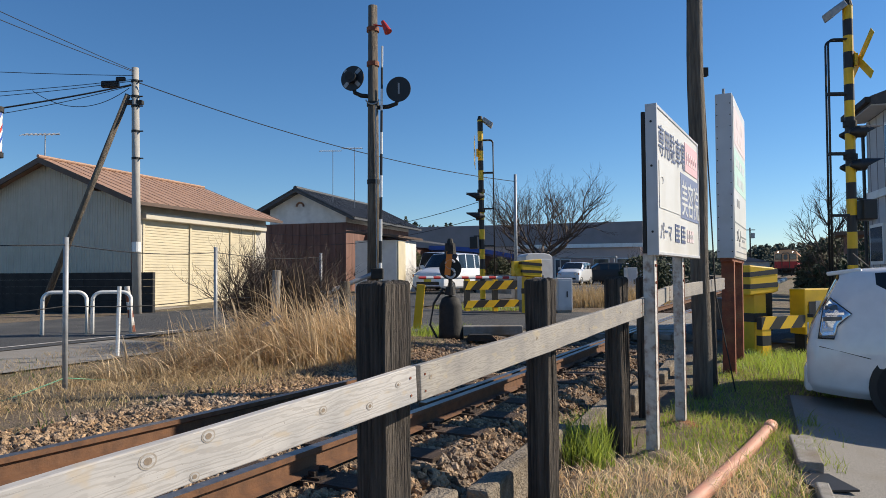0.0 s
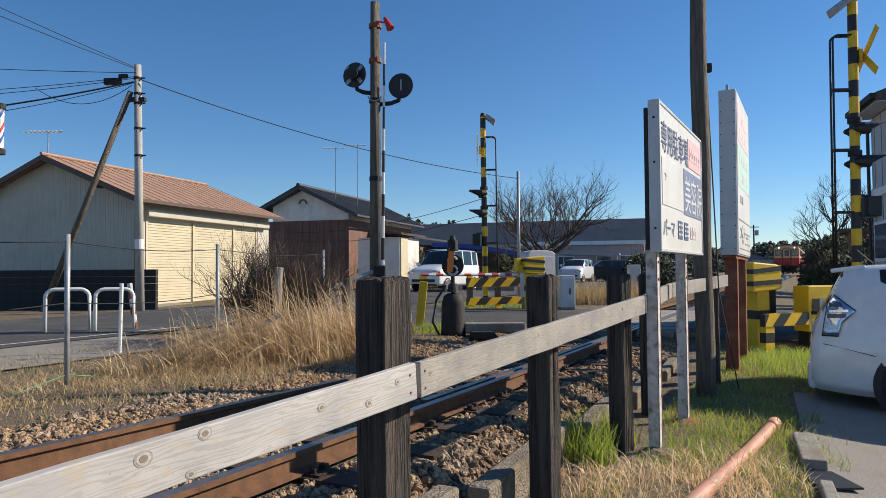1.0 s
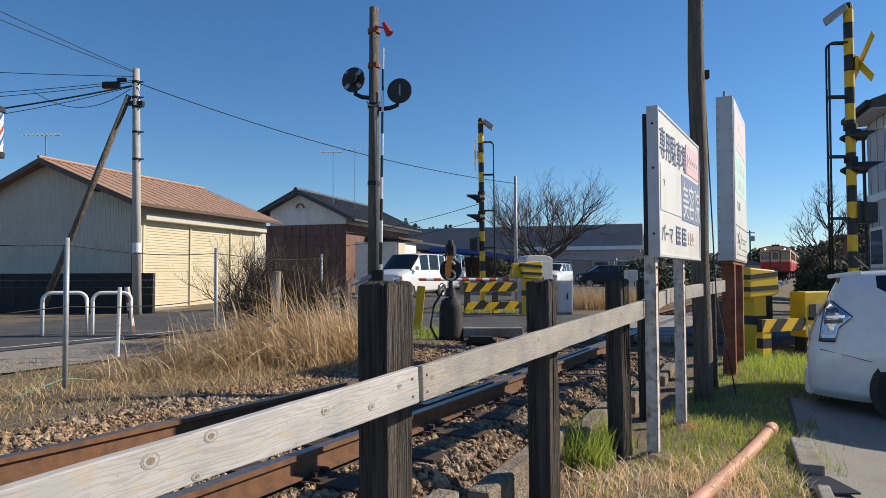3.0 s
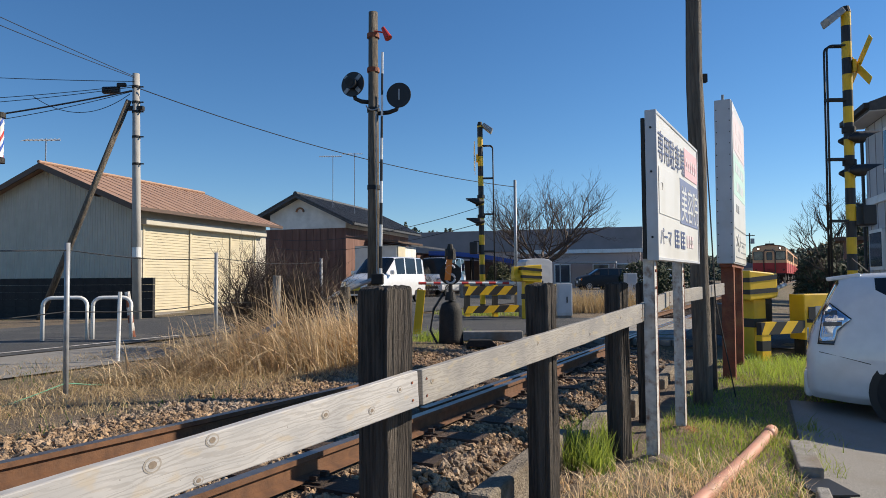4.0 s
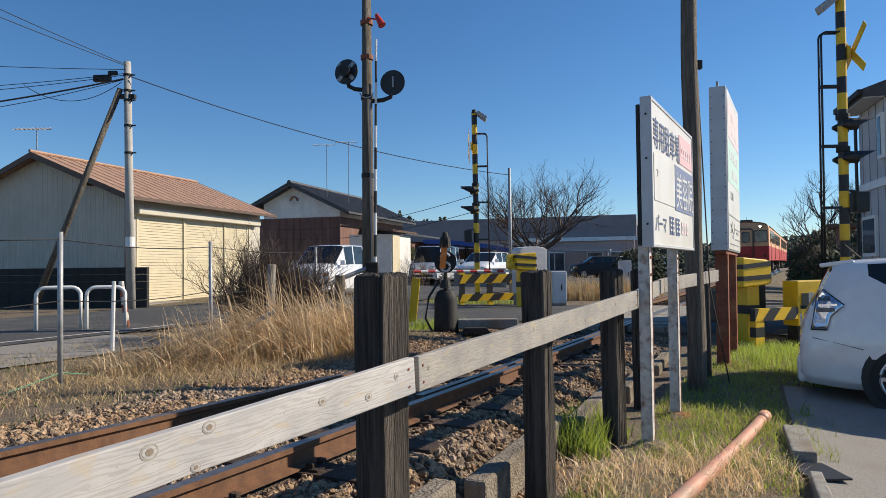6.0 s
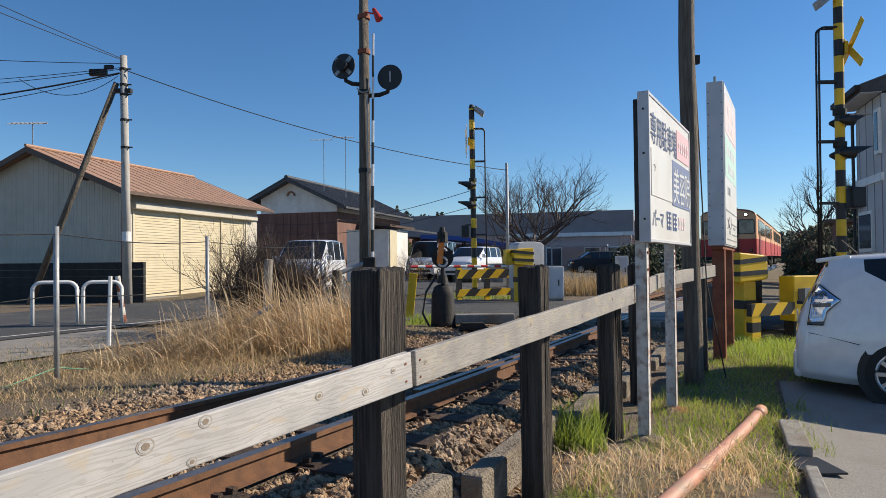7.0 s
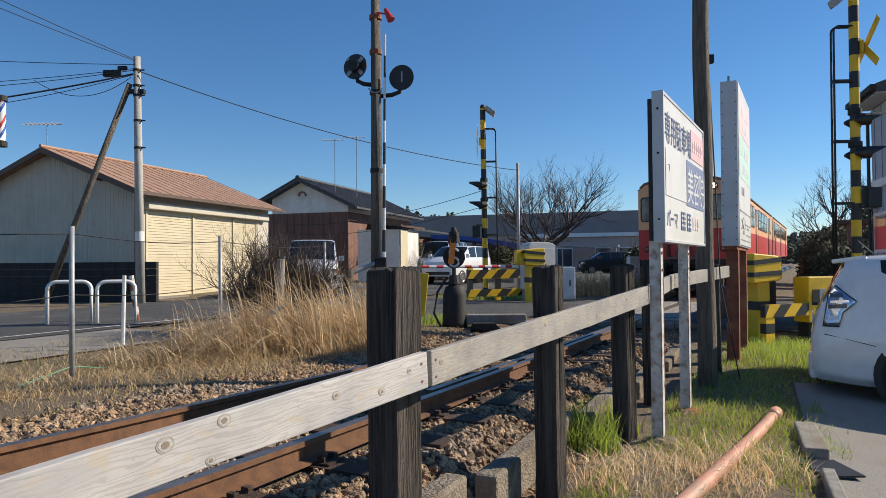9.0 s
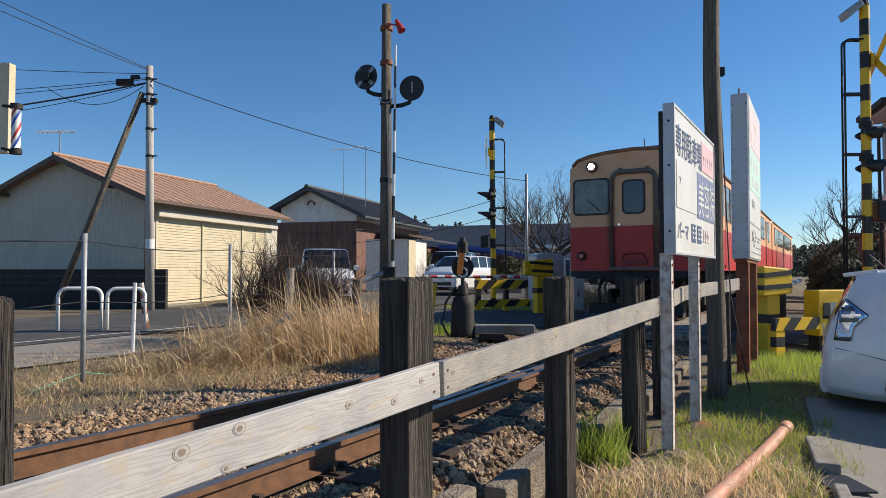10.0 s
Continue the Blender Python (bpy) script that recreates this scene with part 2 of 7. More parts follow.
M["plate"] = paint("plate_yellow", (0.75, 0.55, 0.05), 0.5)


def leafy(key, colour, amount):
    """Thin blades let part of the sunlight through."""
    n, l = M[key].node_tree.nodes, M[key].node_tree.links
    p, out = n["Principled BSDF"], n["Material Output"]
    tr = n.new("ShaderNodeBsdfTranslucent")
    tr.inputs["Color"].default_value = (*colour, 1)
    x = n.new("ShaderNodeMixShader")
    x.inputs[0].default_value = amount
    l.new(p.outputs[0], x.inputs[1])
    l.new(tr.outputs[0], x.inputs[2])
    l.new(x.outputs[0], out.inputs[0])


leafy("green", (0.42, 0.51, 0.08), 0.42)
leafy("drygrass", (0.80, 0.58, 0.33), 0.25)
leafy("straw", (0.62, 0.46, 0.24), 0.3)
leafy("weed", (0.22, 0.34, 0.05), 0.35)


# ---------------------------------------------------------------- mesh helpers
def part(name, bm, material, parent=None, label="", smooth=False, bevel=0.0, at=None):
    """Link a bmesh as one mesh object, under a thing or part when a parent is given."""
    bmesh.ops.recalc_face_normals(bm, faces=bm.faces)
    me = bpy.data.meshes.new(name)
    bm.to_mesh(me)
    bm.free()
    for k in material if isinstance(material, (list, tuple)) else [material]:
        me.materials.append(M[k])
    if smooth:
        for f in me.polygons:
            f.use_smooth = True
    ob = new(name, me)
    if parent:
        ob.parent = parent
    if at is not None:
        ob.matrix_basis = at
    if bevel:
        b = ob.modifiers.new("soft_edges", "BEVEL")
        b.width, b.segments, b.limit_method = bevel, 2, "ANGLE"
    if label:
        ob["label"] = label
    return ob


def share(name, ob, parent, m):
    """A further piece on the mesh of ob."""
    o = new(name, ob.data)
    o.parent, o.matrix_basis = parent, m
    return o


def thing(name, m, label, category, group="", kind=""):
    e = new(name)
    e.empty_display_size = 0.2
    e.matrix_basis = m
    return tagged(e, label, category, group, kind)


def B():
    return bmesh.new()


def box(bm, c, s, mi=0, rz=0.0, m=None):
    r = bmesh.ops.create_cube(bm, size=1.0)["verts"]
    t = Matrix.Translation(c) @ Matrix.Rotation(radians(rz), 4, "Z") @ Matrix.Diagonal((*s, 1))
    bmesh.ops.transform(bm, matrix=(m or Matrix()) @ t, verts=r)
    for f in {f for v in r for f in v.link_faces}:
        f.material_index = mi
    return r


def cyl(bm, a, b, r0, r1=None, seg=12, mi=0, caps=True):
    a, b = Vector(a), Vector(b)
    d = b - a
    r = bmesh.ops.create_cone(bm, cap_ends=caps, segments=seg, radius1=r0, radius2=r0 if r1 is None else r1, depth=d.length)["verts"]
    bmesh.ops.transform(bm, matrix=Matrix.Translation((a + b) / 2) @ d.to_track_quat("Z", "Y").to_matrix().to_4x4(), verts=r)
    for f in {f for v in r for f in v.link_faces}:
        f.material_index = mi
    return r


def poly(bm, pts, h, mi=0):
    """Prism: polygon pts (3D) pushed along the vector h."""
    v0 = [bm.verts.new(p) for p in pts]
    v1 = [bm.verts.new(Vector(p) + Vector(h)) for p in pts]
    fs = [bm.faces.new(v0), bm.faces.new(v1[::-1])]
    for i in range(len(pts)):
        j = (i + 1) % len(pts)
        fs.append(bm.faces.new((v0[i], v1[i], v1[j], v0[j])))
    for f in fs:
        f.material_index = mi


def tube(bm, pts, r, seg=6, mi=0):
    """A round bar through points."""
    pts = [Vector(p) for p in pts]
    rings = []
    for i, p in enumerate(pts):
        d = (pts[min(i + 1, len(pts) - 1)] - pts[max(i - 1, 0)]).normalized()
        q = d.to_track_quat("Z", "Y")
        rings.append([bm.verts.new(p + q @ Vector((r * math.cos(2 * math.pi * k / seg), r * math.sin(2 * math.pi * k / seg), 0))) for k in range(seg)])
    fs = []
    for a, b in zip(rings, rings[1:]):
        for k in range(seg):
            fs.append(bm.faces.new((a[k], a[(k + 1) % seg], b[(k + 1) % seg], b[k])))
    fs += [bm.faces.new(rings[0][::-1]), bm.faces.new(rings[-1])]
    for f in fs:
        f.material_index = mi


def arc(c, r, a0, a1, n, ax=(1, 0, 0), ay=(0, 0, 1)):
    c, ax, ay = Vector(c), Vector(ax), Vector(ay)
    return [c + ax * r * math.cos(radians(a0 + (a1 - a0) * i / n)) + ay * r * math.sin(radians(a0 + (a1 - a0) * i / n)) for i in range(n + 1)]


def loft(bm, sections, mi=lambda i, k: 0, keep=lambda i, k: True, closed=False, ends=False):
    rings = [[bm.verts.new(p) for p in s] for s in sections]
    n = len(sections[0])
    for i in range(len(rings) - 1):
        for k in range(n if closed else n - 1):
            if keep(i, k):
                f = bm.faces.new((rings[i][k], rings[i][(k + 1) % n], rings[i + 1][(k + 1) % n], rings[i + 1][k]))
                f.material_index = mi(i, k)
    if ends:
        bm.faces.new(rings[0][::-1])
        bm.faces.new(rings[-1])


def stripes(parent, L, h, t, n, slant, z):
    """Bar along x, from 0 to L, in alternating slanted bands, each a part of its own."""
    w = L / n
    for k in range(-2, n + 2):
        x0, x1 = k * w, (k + 1) * w
        q = [(x0 - slant / 2, 0), (x1 - slant / 2, 0), (x1 + slant / 2, h), (x0 + slant / 2, h)]
        q = [(min(max(x, 0), L), zz) for x, zz in q]
        if max(x for x, zz in q) - min(x for x, zz in q) < 1e-4:
            continue
        if abs(q[0][0] - q[1][0]) < 1e-5:
            q = q[1:]
        elif abs(q[2][0] - q[3][0]) < 1e-5:
            q = q[:3]
        bm = B()
        poly(bm, [(x, -t / 2, z + zz) for x, zz in q], (0, t, 0))
        part("band", bm, ("yellow", "black")[k % 2], parent)


# ---------------------------------------------------------------- plan of the line
def lane():
    pts, x, y = {}, -3.04, 0.0
    step = 0.25
    s, px, py = 0.0, x, y
    while s <= 260:
        pts[round(s / step)] = (px, py)
        f = min(max((s - 8) / 16, 0), 1)
        a = radians(25.4 + 3.4 * f * f * (3 - 2 * f))
        px, py, s = px + math.sin(a) * step, py + math.cos(a) * step, s + step
    px, py, s = x, y, 0.0
    while s >= -60:
        pts[round(s / step)] = (px, py)
        px, py, s = px - math.sin(radians(25.4)) * step, py - math.cos(radians(25.4)) * step, s - step
    return pts


LANE = lane()


def rail_z(s):
    return 0.385 + 0.35 * math.exp(-max(s, -2) / 9) + 0.0022 * max(0.0, s - 20) + 0.22 * (max(0.0, min(1.0, (s - 18) / 40)))


def lane_at(s):
    k = s / 0.25
    i = math.floor(k)
    a, b = Vector(LANE[i]), Vector(LANE[i + 1])
    p, d = a.lerp(b, k - i), (b - a).normalized()
    return p, d


def T(s, l, h=0.0):
    """Place on the line: s along it, l to its right, h above the rail heads."""
    p, d = lane_at(s)
    return Vector((p.x + d.y * l, p.y - d.x * l, rail_z(s) + h))


def line_coords(x, y):
    """Distance along and to the right of the line of a place."""
    s = (x + 3.04) * 0.429 + y * 0.903
    for _ in range(4):
        p, d = lane_at(min(max(s, -58), 255))
        s += (x - p.x) * d.x + (y - p.y) * d.y
    s = min(max(s, -58), 255)
    p, d = lane_at(s)
    return s, (x - p.x) * d.y - (y - p.y) * d.x


def smooth(a, b, v):
    f = min(max((v - a) / (b - a), 0.0), 1.0)
    return f * f * (3 - 2 * f)


def ground_z(x, y):
    s, l = line_coords(x, y)
    zr = rail_z(s)
    bed = zr - 0.165
    road = 0.40 + 0.26 * smooth(-4, -10, l) * smooth(12, 24, s) + 0.10 * smooth(-4, -9, l) * (1 - smooth(12, 24, s))
    left = max(0.44, 0.0) + 0.06 * smooth(-5, -8, l)
    right = 0.13 - 0.13 * smooth(2.2, 4.0, l) + 0.10 * smooth(8.0, 13.0, s)
    cross = (smooth(12.8, 13.4, s - 0.24 * l) if l > 0 else smooth(11.6, 13.1, s - 0.24 * l)) * (1 - smooth(20, 30, s - 0.2 * l))
    if l < 0:
        z = bed + (left - bed) * smooth(-1.25, -2.2, l)
    else:
        z = bed + (right - bed) * smooth(1.0, 1.45, l)
    if abs(l) < 1.5 and 13.2 < s - 0.24 * l < 19.5:
        z = zr - 0.02
    else:
        z = z + (road - z) * cross * smooth(0.9, 2.0, abs(l))
    if l < -5.5:
        z = road + (z - road) * smooth(-6.6, -5.5, l)
    far = smooth(40, 90, s) * smooth(2, 6, abs(l))
    return z + (0.45 - z) * far


# ---------------------------------------------------------------- ground
def grade(name, xs, ys, material, lift=0.0, keep=None, parent=None):
    bm = B()
    g = [[bm.verts.new((x, y, ground_z(x, y) + lift + 0.012 * noise.noise(Vector((x * 3, y * 3, 0))))) for x in xs] for y in ys]
    for j in range(len(ys) - 1):
        for i in range(len(xs) - 1):
            if keep is None or keep((xs[i] + xs[i + 1]) / 2, (ys[j] + ys[j + 1]) / 2):
                bm.faces.new((g[j][i], g[j][i + 1], g[j + 1][i + 1], g[j + 1][i]))
    return part(name, bm, material, parent, smooth=True)


def steps(lo, hi, fine_lo, fine_hi, fine):
    v, out = fine_lo, []
    while v < fine_hi:
        out.append(v)
        v += fine
    a, g, left = fine_lo, fine, []
    while a > lo:
        g *= 1.35
        a -= g
        left.append(a)
    g, right = fine, []
    while v < hi:
        right.append(v)
        g *= 1.35
        v += g
    return left[::-1] + out + right + [v]


gx, gy = steps(-1800, 1800, -9, 9, 0.22), steps(-400, 2500, 0.5, 20, 0.22)
bmg = B()
gg = [[bmg.verts.new((x, y, ground_z(x, y) + (0.015 * noise.noise(Vector((x * 2.5, y * 2.5, 0))) if abs(x) < 30 and -5 < y < 40 else 0))) for x in gx] for y in gy]
for j in range(len(gy) - 1):
    for i in range(len(gx) - 1):
        f = bmg.faces.new((gg[j][i], gg[j][i + 1], gg[j + 1][i + 1], gg[j + 1][i]))
        x, y = (gx[i] + gx[i + 1]) / 2, (gy[j] + gy[j + 1]) / 2
        s, l = line_coords(x, y)
        w = 0.25 * noise.noise(Vector((x, y, 3)))
        if abs(l + w * 0.5) < 1.75 and s < 13:
            f.material_index = 1
        elif l < 0 and l > -6.4 + w:
            f.material_index = 2
        elif l > 2.6 + w or l <= -6.4 + w:
            f.material_index = 2
        else:
            f.material_index = 0
tagged(part("ground", bmg, ["verge", "gravel", "soil"], smooth=True), "bare soil, gravel and short grass beside the line", "ground", kind="structure")


def sheet(name, sl, material, label, lift=0.012, cell=0.4, thick=0.0):
    """A paved sheet between two lines across the track coordinates: sl gives the rows of (s, l)."""
    bm = B()
    rows = []
    for row in sl:
        r = []
        for s, l in row:
            p = T(s, l)
            r.append(bm.verts.new((p.x, p.y, ground_z(p.x, p.y) + lift)))
        rows.append(r)
    for a, b in zip(rows, rows[1:]):
        for k in range(len(a) - 1):
            bm.faces.new((a[k], a[k + 1], b[k + 1], b[k]))
    return tagged(part(name, bm, material, smooth=True), label, name.split(".")[0], kind="structure")


sheet("road", [[(s, l) for l in np.linspace(-11.6, -6.7, 13)] for s in np.linspace(-20, 130, 200)], "asphalt",
      "grey asphalt village road alongside the railway", 0.03)
sheet("road", [[(13.1 + 0.24 * l + f * (6.6 - 0.04 * l), l) for f in np.linspace(0, 1, 14)] for l in np.linspace(-6.6, -1.3, 14)], "asphalt",
      "asphalt road leading over the level crossing", 0.035)
sheet("road", [[(13.1 + 0.24 * l + f * (6.6 - 0.04 * l), l) for f in np.linspace(0, 1, 14)] for l in np.linspace(1.3, 40, 60)], "asphalt",
      "asphalt road leading over the level crossing", 0.035)
# worn yard beside the village road
sheet("pavement", [[(s, l) for l in np.linspace(-6.7, -4.7, 8)] for s in np.linspace(-6, 9.0, 40)], "asphalt_old", "worn patched asphalt strip beside the road", 0.02)
# car park
bm = B()
rows = []
for y in np.linspace(-6, 7.6, 60):
    edge = max(0.8, 0.35 + 0.46 * y)
    rows.append([bm.verts.new((edge + (30 - edge) * f ** 2, y, ground_z(edge + (30 - edge) * f ** 2, y) + 0.015)) for f in np.linspace(0, 1, 16)])
for a, b in zip(rows, rows[1:]):
    for k in range(15):
        bm.faces.new((a[k], a[k + 1], b[k + 1], b[k]))
tagged(part("pavement", bm, "asphalt_old", smooth=True), "rough worn asphalt of the car park", "pavement", kind="structure")


def ribbon(name, s0, s1, l0, l1, material, label, lift=0.036):
    return sheet(name, [[(s, l0), (s, l1)] for s in np.linspace(s0, s1, 60)], material, label, lift)


ribbon("road_marking", -10, 10.5, -7.03, -6.96, "whiterust", "worn white edge line painted on the road")
ribbon("road_marking", -10, 5.5, -11.18, -11.1, "whiterust", "worn white edge line painted on the road")


# ---------------------------------------------------------------- track
RAIL = [(-0.031, 0), (-0.031, -0.028), (-0.008, -0.038), (-0.008, -0.098), (-0.055, -0.112), (-0.055, -0.122),
        (0.055, -0.122), (0.055, -0.112), (0.008, -0.098), (0.008, -0.038), (0.031, -0.028), (0.031, 0)]
railway = thing("railway_track", Matrix(), "single railway track with rusty rails on timber sleepers in ballast", "railway track", kind="structure")


def rail(l, s0, s1, name, cant=0.0, step=0.5):
    bm = B()
    n = int((s1 - s0) / step) + 1
    secs = []
    for i in range(n + 1):
        s = s0 + (s1 - s0) * i / n
        p, d = lane_at(s)
        secs.append([T(s, l + a, z + cant) for a, z in RAIL])
    loft(bm, secs, mi=lambda i, k: 1 if k == 11 else 0, closed=True, ends=True)
    return part(name, bm, ["rust", "steel"], railway)


rail(0.565, -12, 140, "rail", -0.012)
rail(-0.565, -12, 140, "rail", 0.015)
rail(0.46, 5.75, 22, "guard_rail", -0.012)

bm = B()
box(bm, (0, 0, -0.075), (2.05, 0.20, 0.15))
for x in (-0.565, 0.565):
    box(bm, (x, 0, 0.006), (0.30, 0.14, 0.012))
    for a, b in ((-0.09, 0.04), (0.09, -0.04), (0.09, 0.05)):
        box(bm, (x + a, b, 0.022), (0.04, 0.03, 0.03))
first = None
s = -9.0
while s < 60:
    p, d = lane_at(s)
    m = Matrix.Translation(T(s, 0, -0.135)) @ Matrix.Rotation(-math.atan2(d.x, d.y) + random.uniform(-0.02, 0.02), 4, "Z")
    if not 12.9 < s < 19.8:
        if first is None:
            first = part("sleeper", bm, "sleeper", railway, at=m)
        else:
            share("sleeper", first, railway, m)
    s += 0.66
# crossing planks
for l0, l1 in ((-1.45, -0.64), (-0.46, 0.40), (0.64, 1.45)):
    n = max(1, round((l1 - l0) / 0.22))
    for k in range(n):
        a = l0 + (l1 - l0) * (k + 0.5) / n
        p0, p1 = T(13.1 + 0.24 * a, a), T(19.6 + 0.2 * a, a)
        mid, dd = (p0 + p1) / 2, p1 - p0
        bx = B()
        box(bx, (0, 0, -0.05), ((l1 - l0) / n - 0.012, dd.length, 0.1))
        part("plank", bx, "concrete", railway, "weathered crossing panel",
             at=Matrix.Translation((mid.x, mid.y, rail_z(16) - 0.004)) @ Matrix.Rotation(-math.atan2(dd.x, dd.y), 4, "Z"))


def stones(name, count, place, r0, r1, material, label, category, kinds=24):
    """Many loose stones in one mesh: squashed, turned, crooked polyhedra."""
    base = []
    for _ in range(kinds):
        b = B()
        bmesh.ops.create_icosphere(b, subdivisions=1, radius=1)
        v = np.array([x.co[:] for x in b.verts])
        v *= np.random.uniform(0.62, 1.25, (len(v), 1))
        v *= np.random.uniform((0.8, 0.6, 0.45), (1.3, 1.0, 0.8))
        base.append((v, np.array([[x.index for x in f.verts] for f in b.faces])))
        b.free()
    V, Fc, off = [], [], 0
    for _ in range(count):
        p = place()
        if p is None:
            continue
        v, f = base[random.randrange(kinds)]
        r = random.uniform(r0, r1)
        e = np.array(Euler((random.random() * 6, random.random() * 0.8, random.random() * 6)).to_matrix())
        V.append(v @ e.T * r + np.array(p))
        Fc.append(f + off)
        off += len(v)
    me = bpy.data.meshes.new(name)
    me.from_pydata(np.concatenate(V).tolist(), [], np.concatenate(Fc).tolist())
    me.materials.append(M[material])
    return tagged(new(name, me), label, category, kind="stuff")


def on_bed():
    s, l = (1.5 + 12.5 * random.random() ** 1.4), random.uniform(-2.15, 1.55)
    if 12.9 < s - 0.24 * l:
        return None
    if random.random() < (smooth(1.15, 1.5, l) * 0.8 if l > 0 else smooth(1.5, 2.15, -l)):
        return None
    p = T(s, l)
    z = ground_z(p.x, p.y)
    if abs(l) < 1.0 and abs((s + 9) / 0.66 - round((s + 9) / 0.66)) < 0.17 and random.random() < 0.82:
        return None
    if abs(abs(l) - 0.565) < 0.075:
        return None
    return (p.x, p.y, z + random.uniform(-0.012, 0.012))


stones("ballast", 50000, on_bed, 0.013, 0.036, "stone", "loose brown crushed-stone ballast between the rails", "ballast")


# ---------------------------------------------------------------- fence of old sleepers
def flat(x, y):
    return Vector((x, y, ground_z(x, y)))


FENCE = [(-1.15, 1.50, 0.17, 0.15, 30), (-0.235, 2.68, 0.16, 0.16, 40), (0.555, 3.86, 0.15, 0.12, 39), (1.33, 5.20, 0.14, 0.14, 53), (1.93, 6.45, 0.16, 0.14, 28), (3.15, 8.05, 0.15, 0.13, 26)]
fence = thing("timber_fence", Matrix(), "low fence of tarred sleeper posts with a silvered pine rail", "fence")


def post_mesh(w, d, h, seed):
    """Old squared sleeper: rounded arrises, deep weather checks down the faces, a domed broken top."""
    bm = B()
    random.seed(seed)
    side = 18
    rim = []
    for k in range(4):
        for i in range(side):
            f = i / side * 2 - 1
            x, y = ((f, -1), (1, f), (-f, 1), (-1, -f))[k]
            q = (abs(x) ** 9 + abs(y) ** 9) ** (1 / 9)
            rim.append((x / q, y / q))
    deep = [random.random() ** 2.2 for _ in rim]
    secs = []
    n = 26
    for i in range(n + 1):
        z = -0.25 + (h + 0.25) * min(1.0, i / (n - 2))
        shrink = (1.0, 0.93, 0.60)[max(0, i - n + 2)]
        top = (0.0, 0.010, 0.016)[max(0, i - n + 2)]
        ring = []
        for j, (x, y) in enumerate(rim):
            cut = 0.011 * deep[j] * (0.35 + 0.65 * abs(noise.noise(Vector((j * 0.9, z * 1.7, seed))) * 2))
            big = 0.006 * noise.noise(Vector((x * 1.5 + seed, y * 1.5, z * 2.2)))
            ragged = 0.011 * noise.noise(Vector((x * 2.5, y * 2.5, seed + 4))) if i >= n - 2 else 0.0
            ring.append((x * shrink * (w / 2 - cut + big), y * shrink * (d / 2 - cut + big), z + top + ragged))
        secs.append(ring)
    loft(bm, secs, closed=True, ends=True)
    return bm


for k, (x, y, w, d, rz) in enumerate(FENCE):
    g = ground_z(x, y)
    top = 1.465 - 0.004 * y if k else 1.425
    part("post", post_mesh(w, d, top - g, k), "tarwood", fence, at=pose(x, y, g, 0.3, 0.4 - k * 0.2, -rz))
# the rail's boards, nailed to the near face of the posts
BOARDS = [((-2.35, -0.35, 0.826), (-0.175, 2.60, 1.088)), ((-0.165, 2.615, 1.088), (1.40, 5.10, 1.235)), ((1.41, 5.115, 1.235), (2.02, 6.36, 1.30)), ((2.03, 6.37, 1.30), (3.2, 7.95, 1.36))]
KNOTS = [[(0.773, 0.030, 0.021), (0.946, 0.046, 0.018), (0.898, -0.048, 0.013), (1.361, 0.016, 0.014), (1.576, -0.021, 0.014), (1.729, 0.02, 0.012), (0.30, -0.02, 0.02), (-0.4, 0.03, 0.018), (-1.1, -0.03, 0.02)],
         [(-1.40, 0.015, 0.012), (-0.41, 0.028, 0.012), (0.35, -0.02, 0.012), (0.95, 0.02, 0.011)], [(-0.2, 0.02, 0.012)], [(0.1, -0.02, 0.012)]]
for k, (a, b) in enumerate(BOARDS):
    a, b = Vector(a), Vector(b)
    d = b - a
    bm = B()
    n = 12
    secs = []
    random.seed(40 + k)
    for i in range(n + 1):
        x = d.length * (i / n - 0.5)
        j = [random.uniform(-0.0025, 0.0025) for _ in range(4)]
        secs.append([(x, -0.017, -0.066 + j[0]), (x, 0.017, -0.066 + j[1]), (x, 0.017, 0.066 + j[2]), (x, -0.017, 0.066 + j[3])])
    loft(bm, secs, closed=True, ends=True)
    u = d.normalized()
    side = Vector((u.y, -u.x, 0)).normalized()
    c = (a + b) / 2 + side * 0.075
    up = side.cross(u)
    mm = Matrix((( u.x, -side.x, up.x, c.x), (u.y, -side.y, up.y, c.y), (u.z, -side.z, up.z, c.z), (0, 0, 0, 1)))
    board = part("rail", bm, "greywood" if k == 0 else "greywood_old", fence, "sun-bleached pine board", at=mm, bevel=0.004)
    for x, z, r in KNOTS[k]:
        for rr, mk, dy in ((r, "knotring", 0.0172), (r * 0.78, "greywood" if k == 0 else "greywood_old", 0.0178), (r * 0.45, "knot", 0.0184)):
            bm = B()
            q = [(x + rr * 1.2 * math.cos(6.283 * j / 16) , -dy, z + rr * math.sin(6.283 * j / 16)) for j in range(16)]
            poly(bm, q, (0, -0.0008, 0))
            part("knot", bm, mk, board)
    for e in (-0.49, 0.49):
        for z in (-0.035, 0.03):
            bm = B()
            cyl(bm, (e * d.length, -0.0165, z), (e * d.length, -0.0195, z), 0.005, seg=8)
            part("nail", bm, "redrust", board)
random.seed(5)
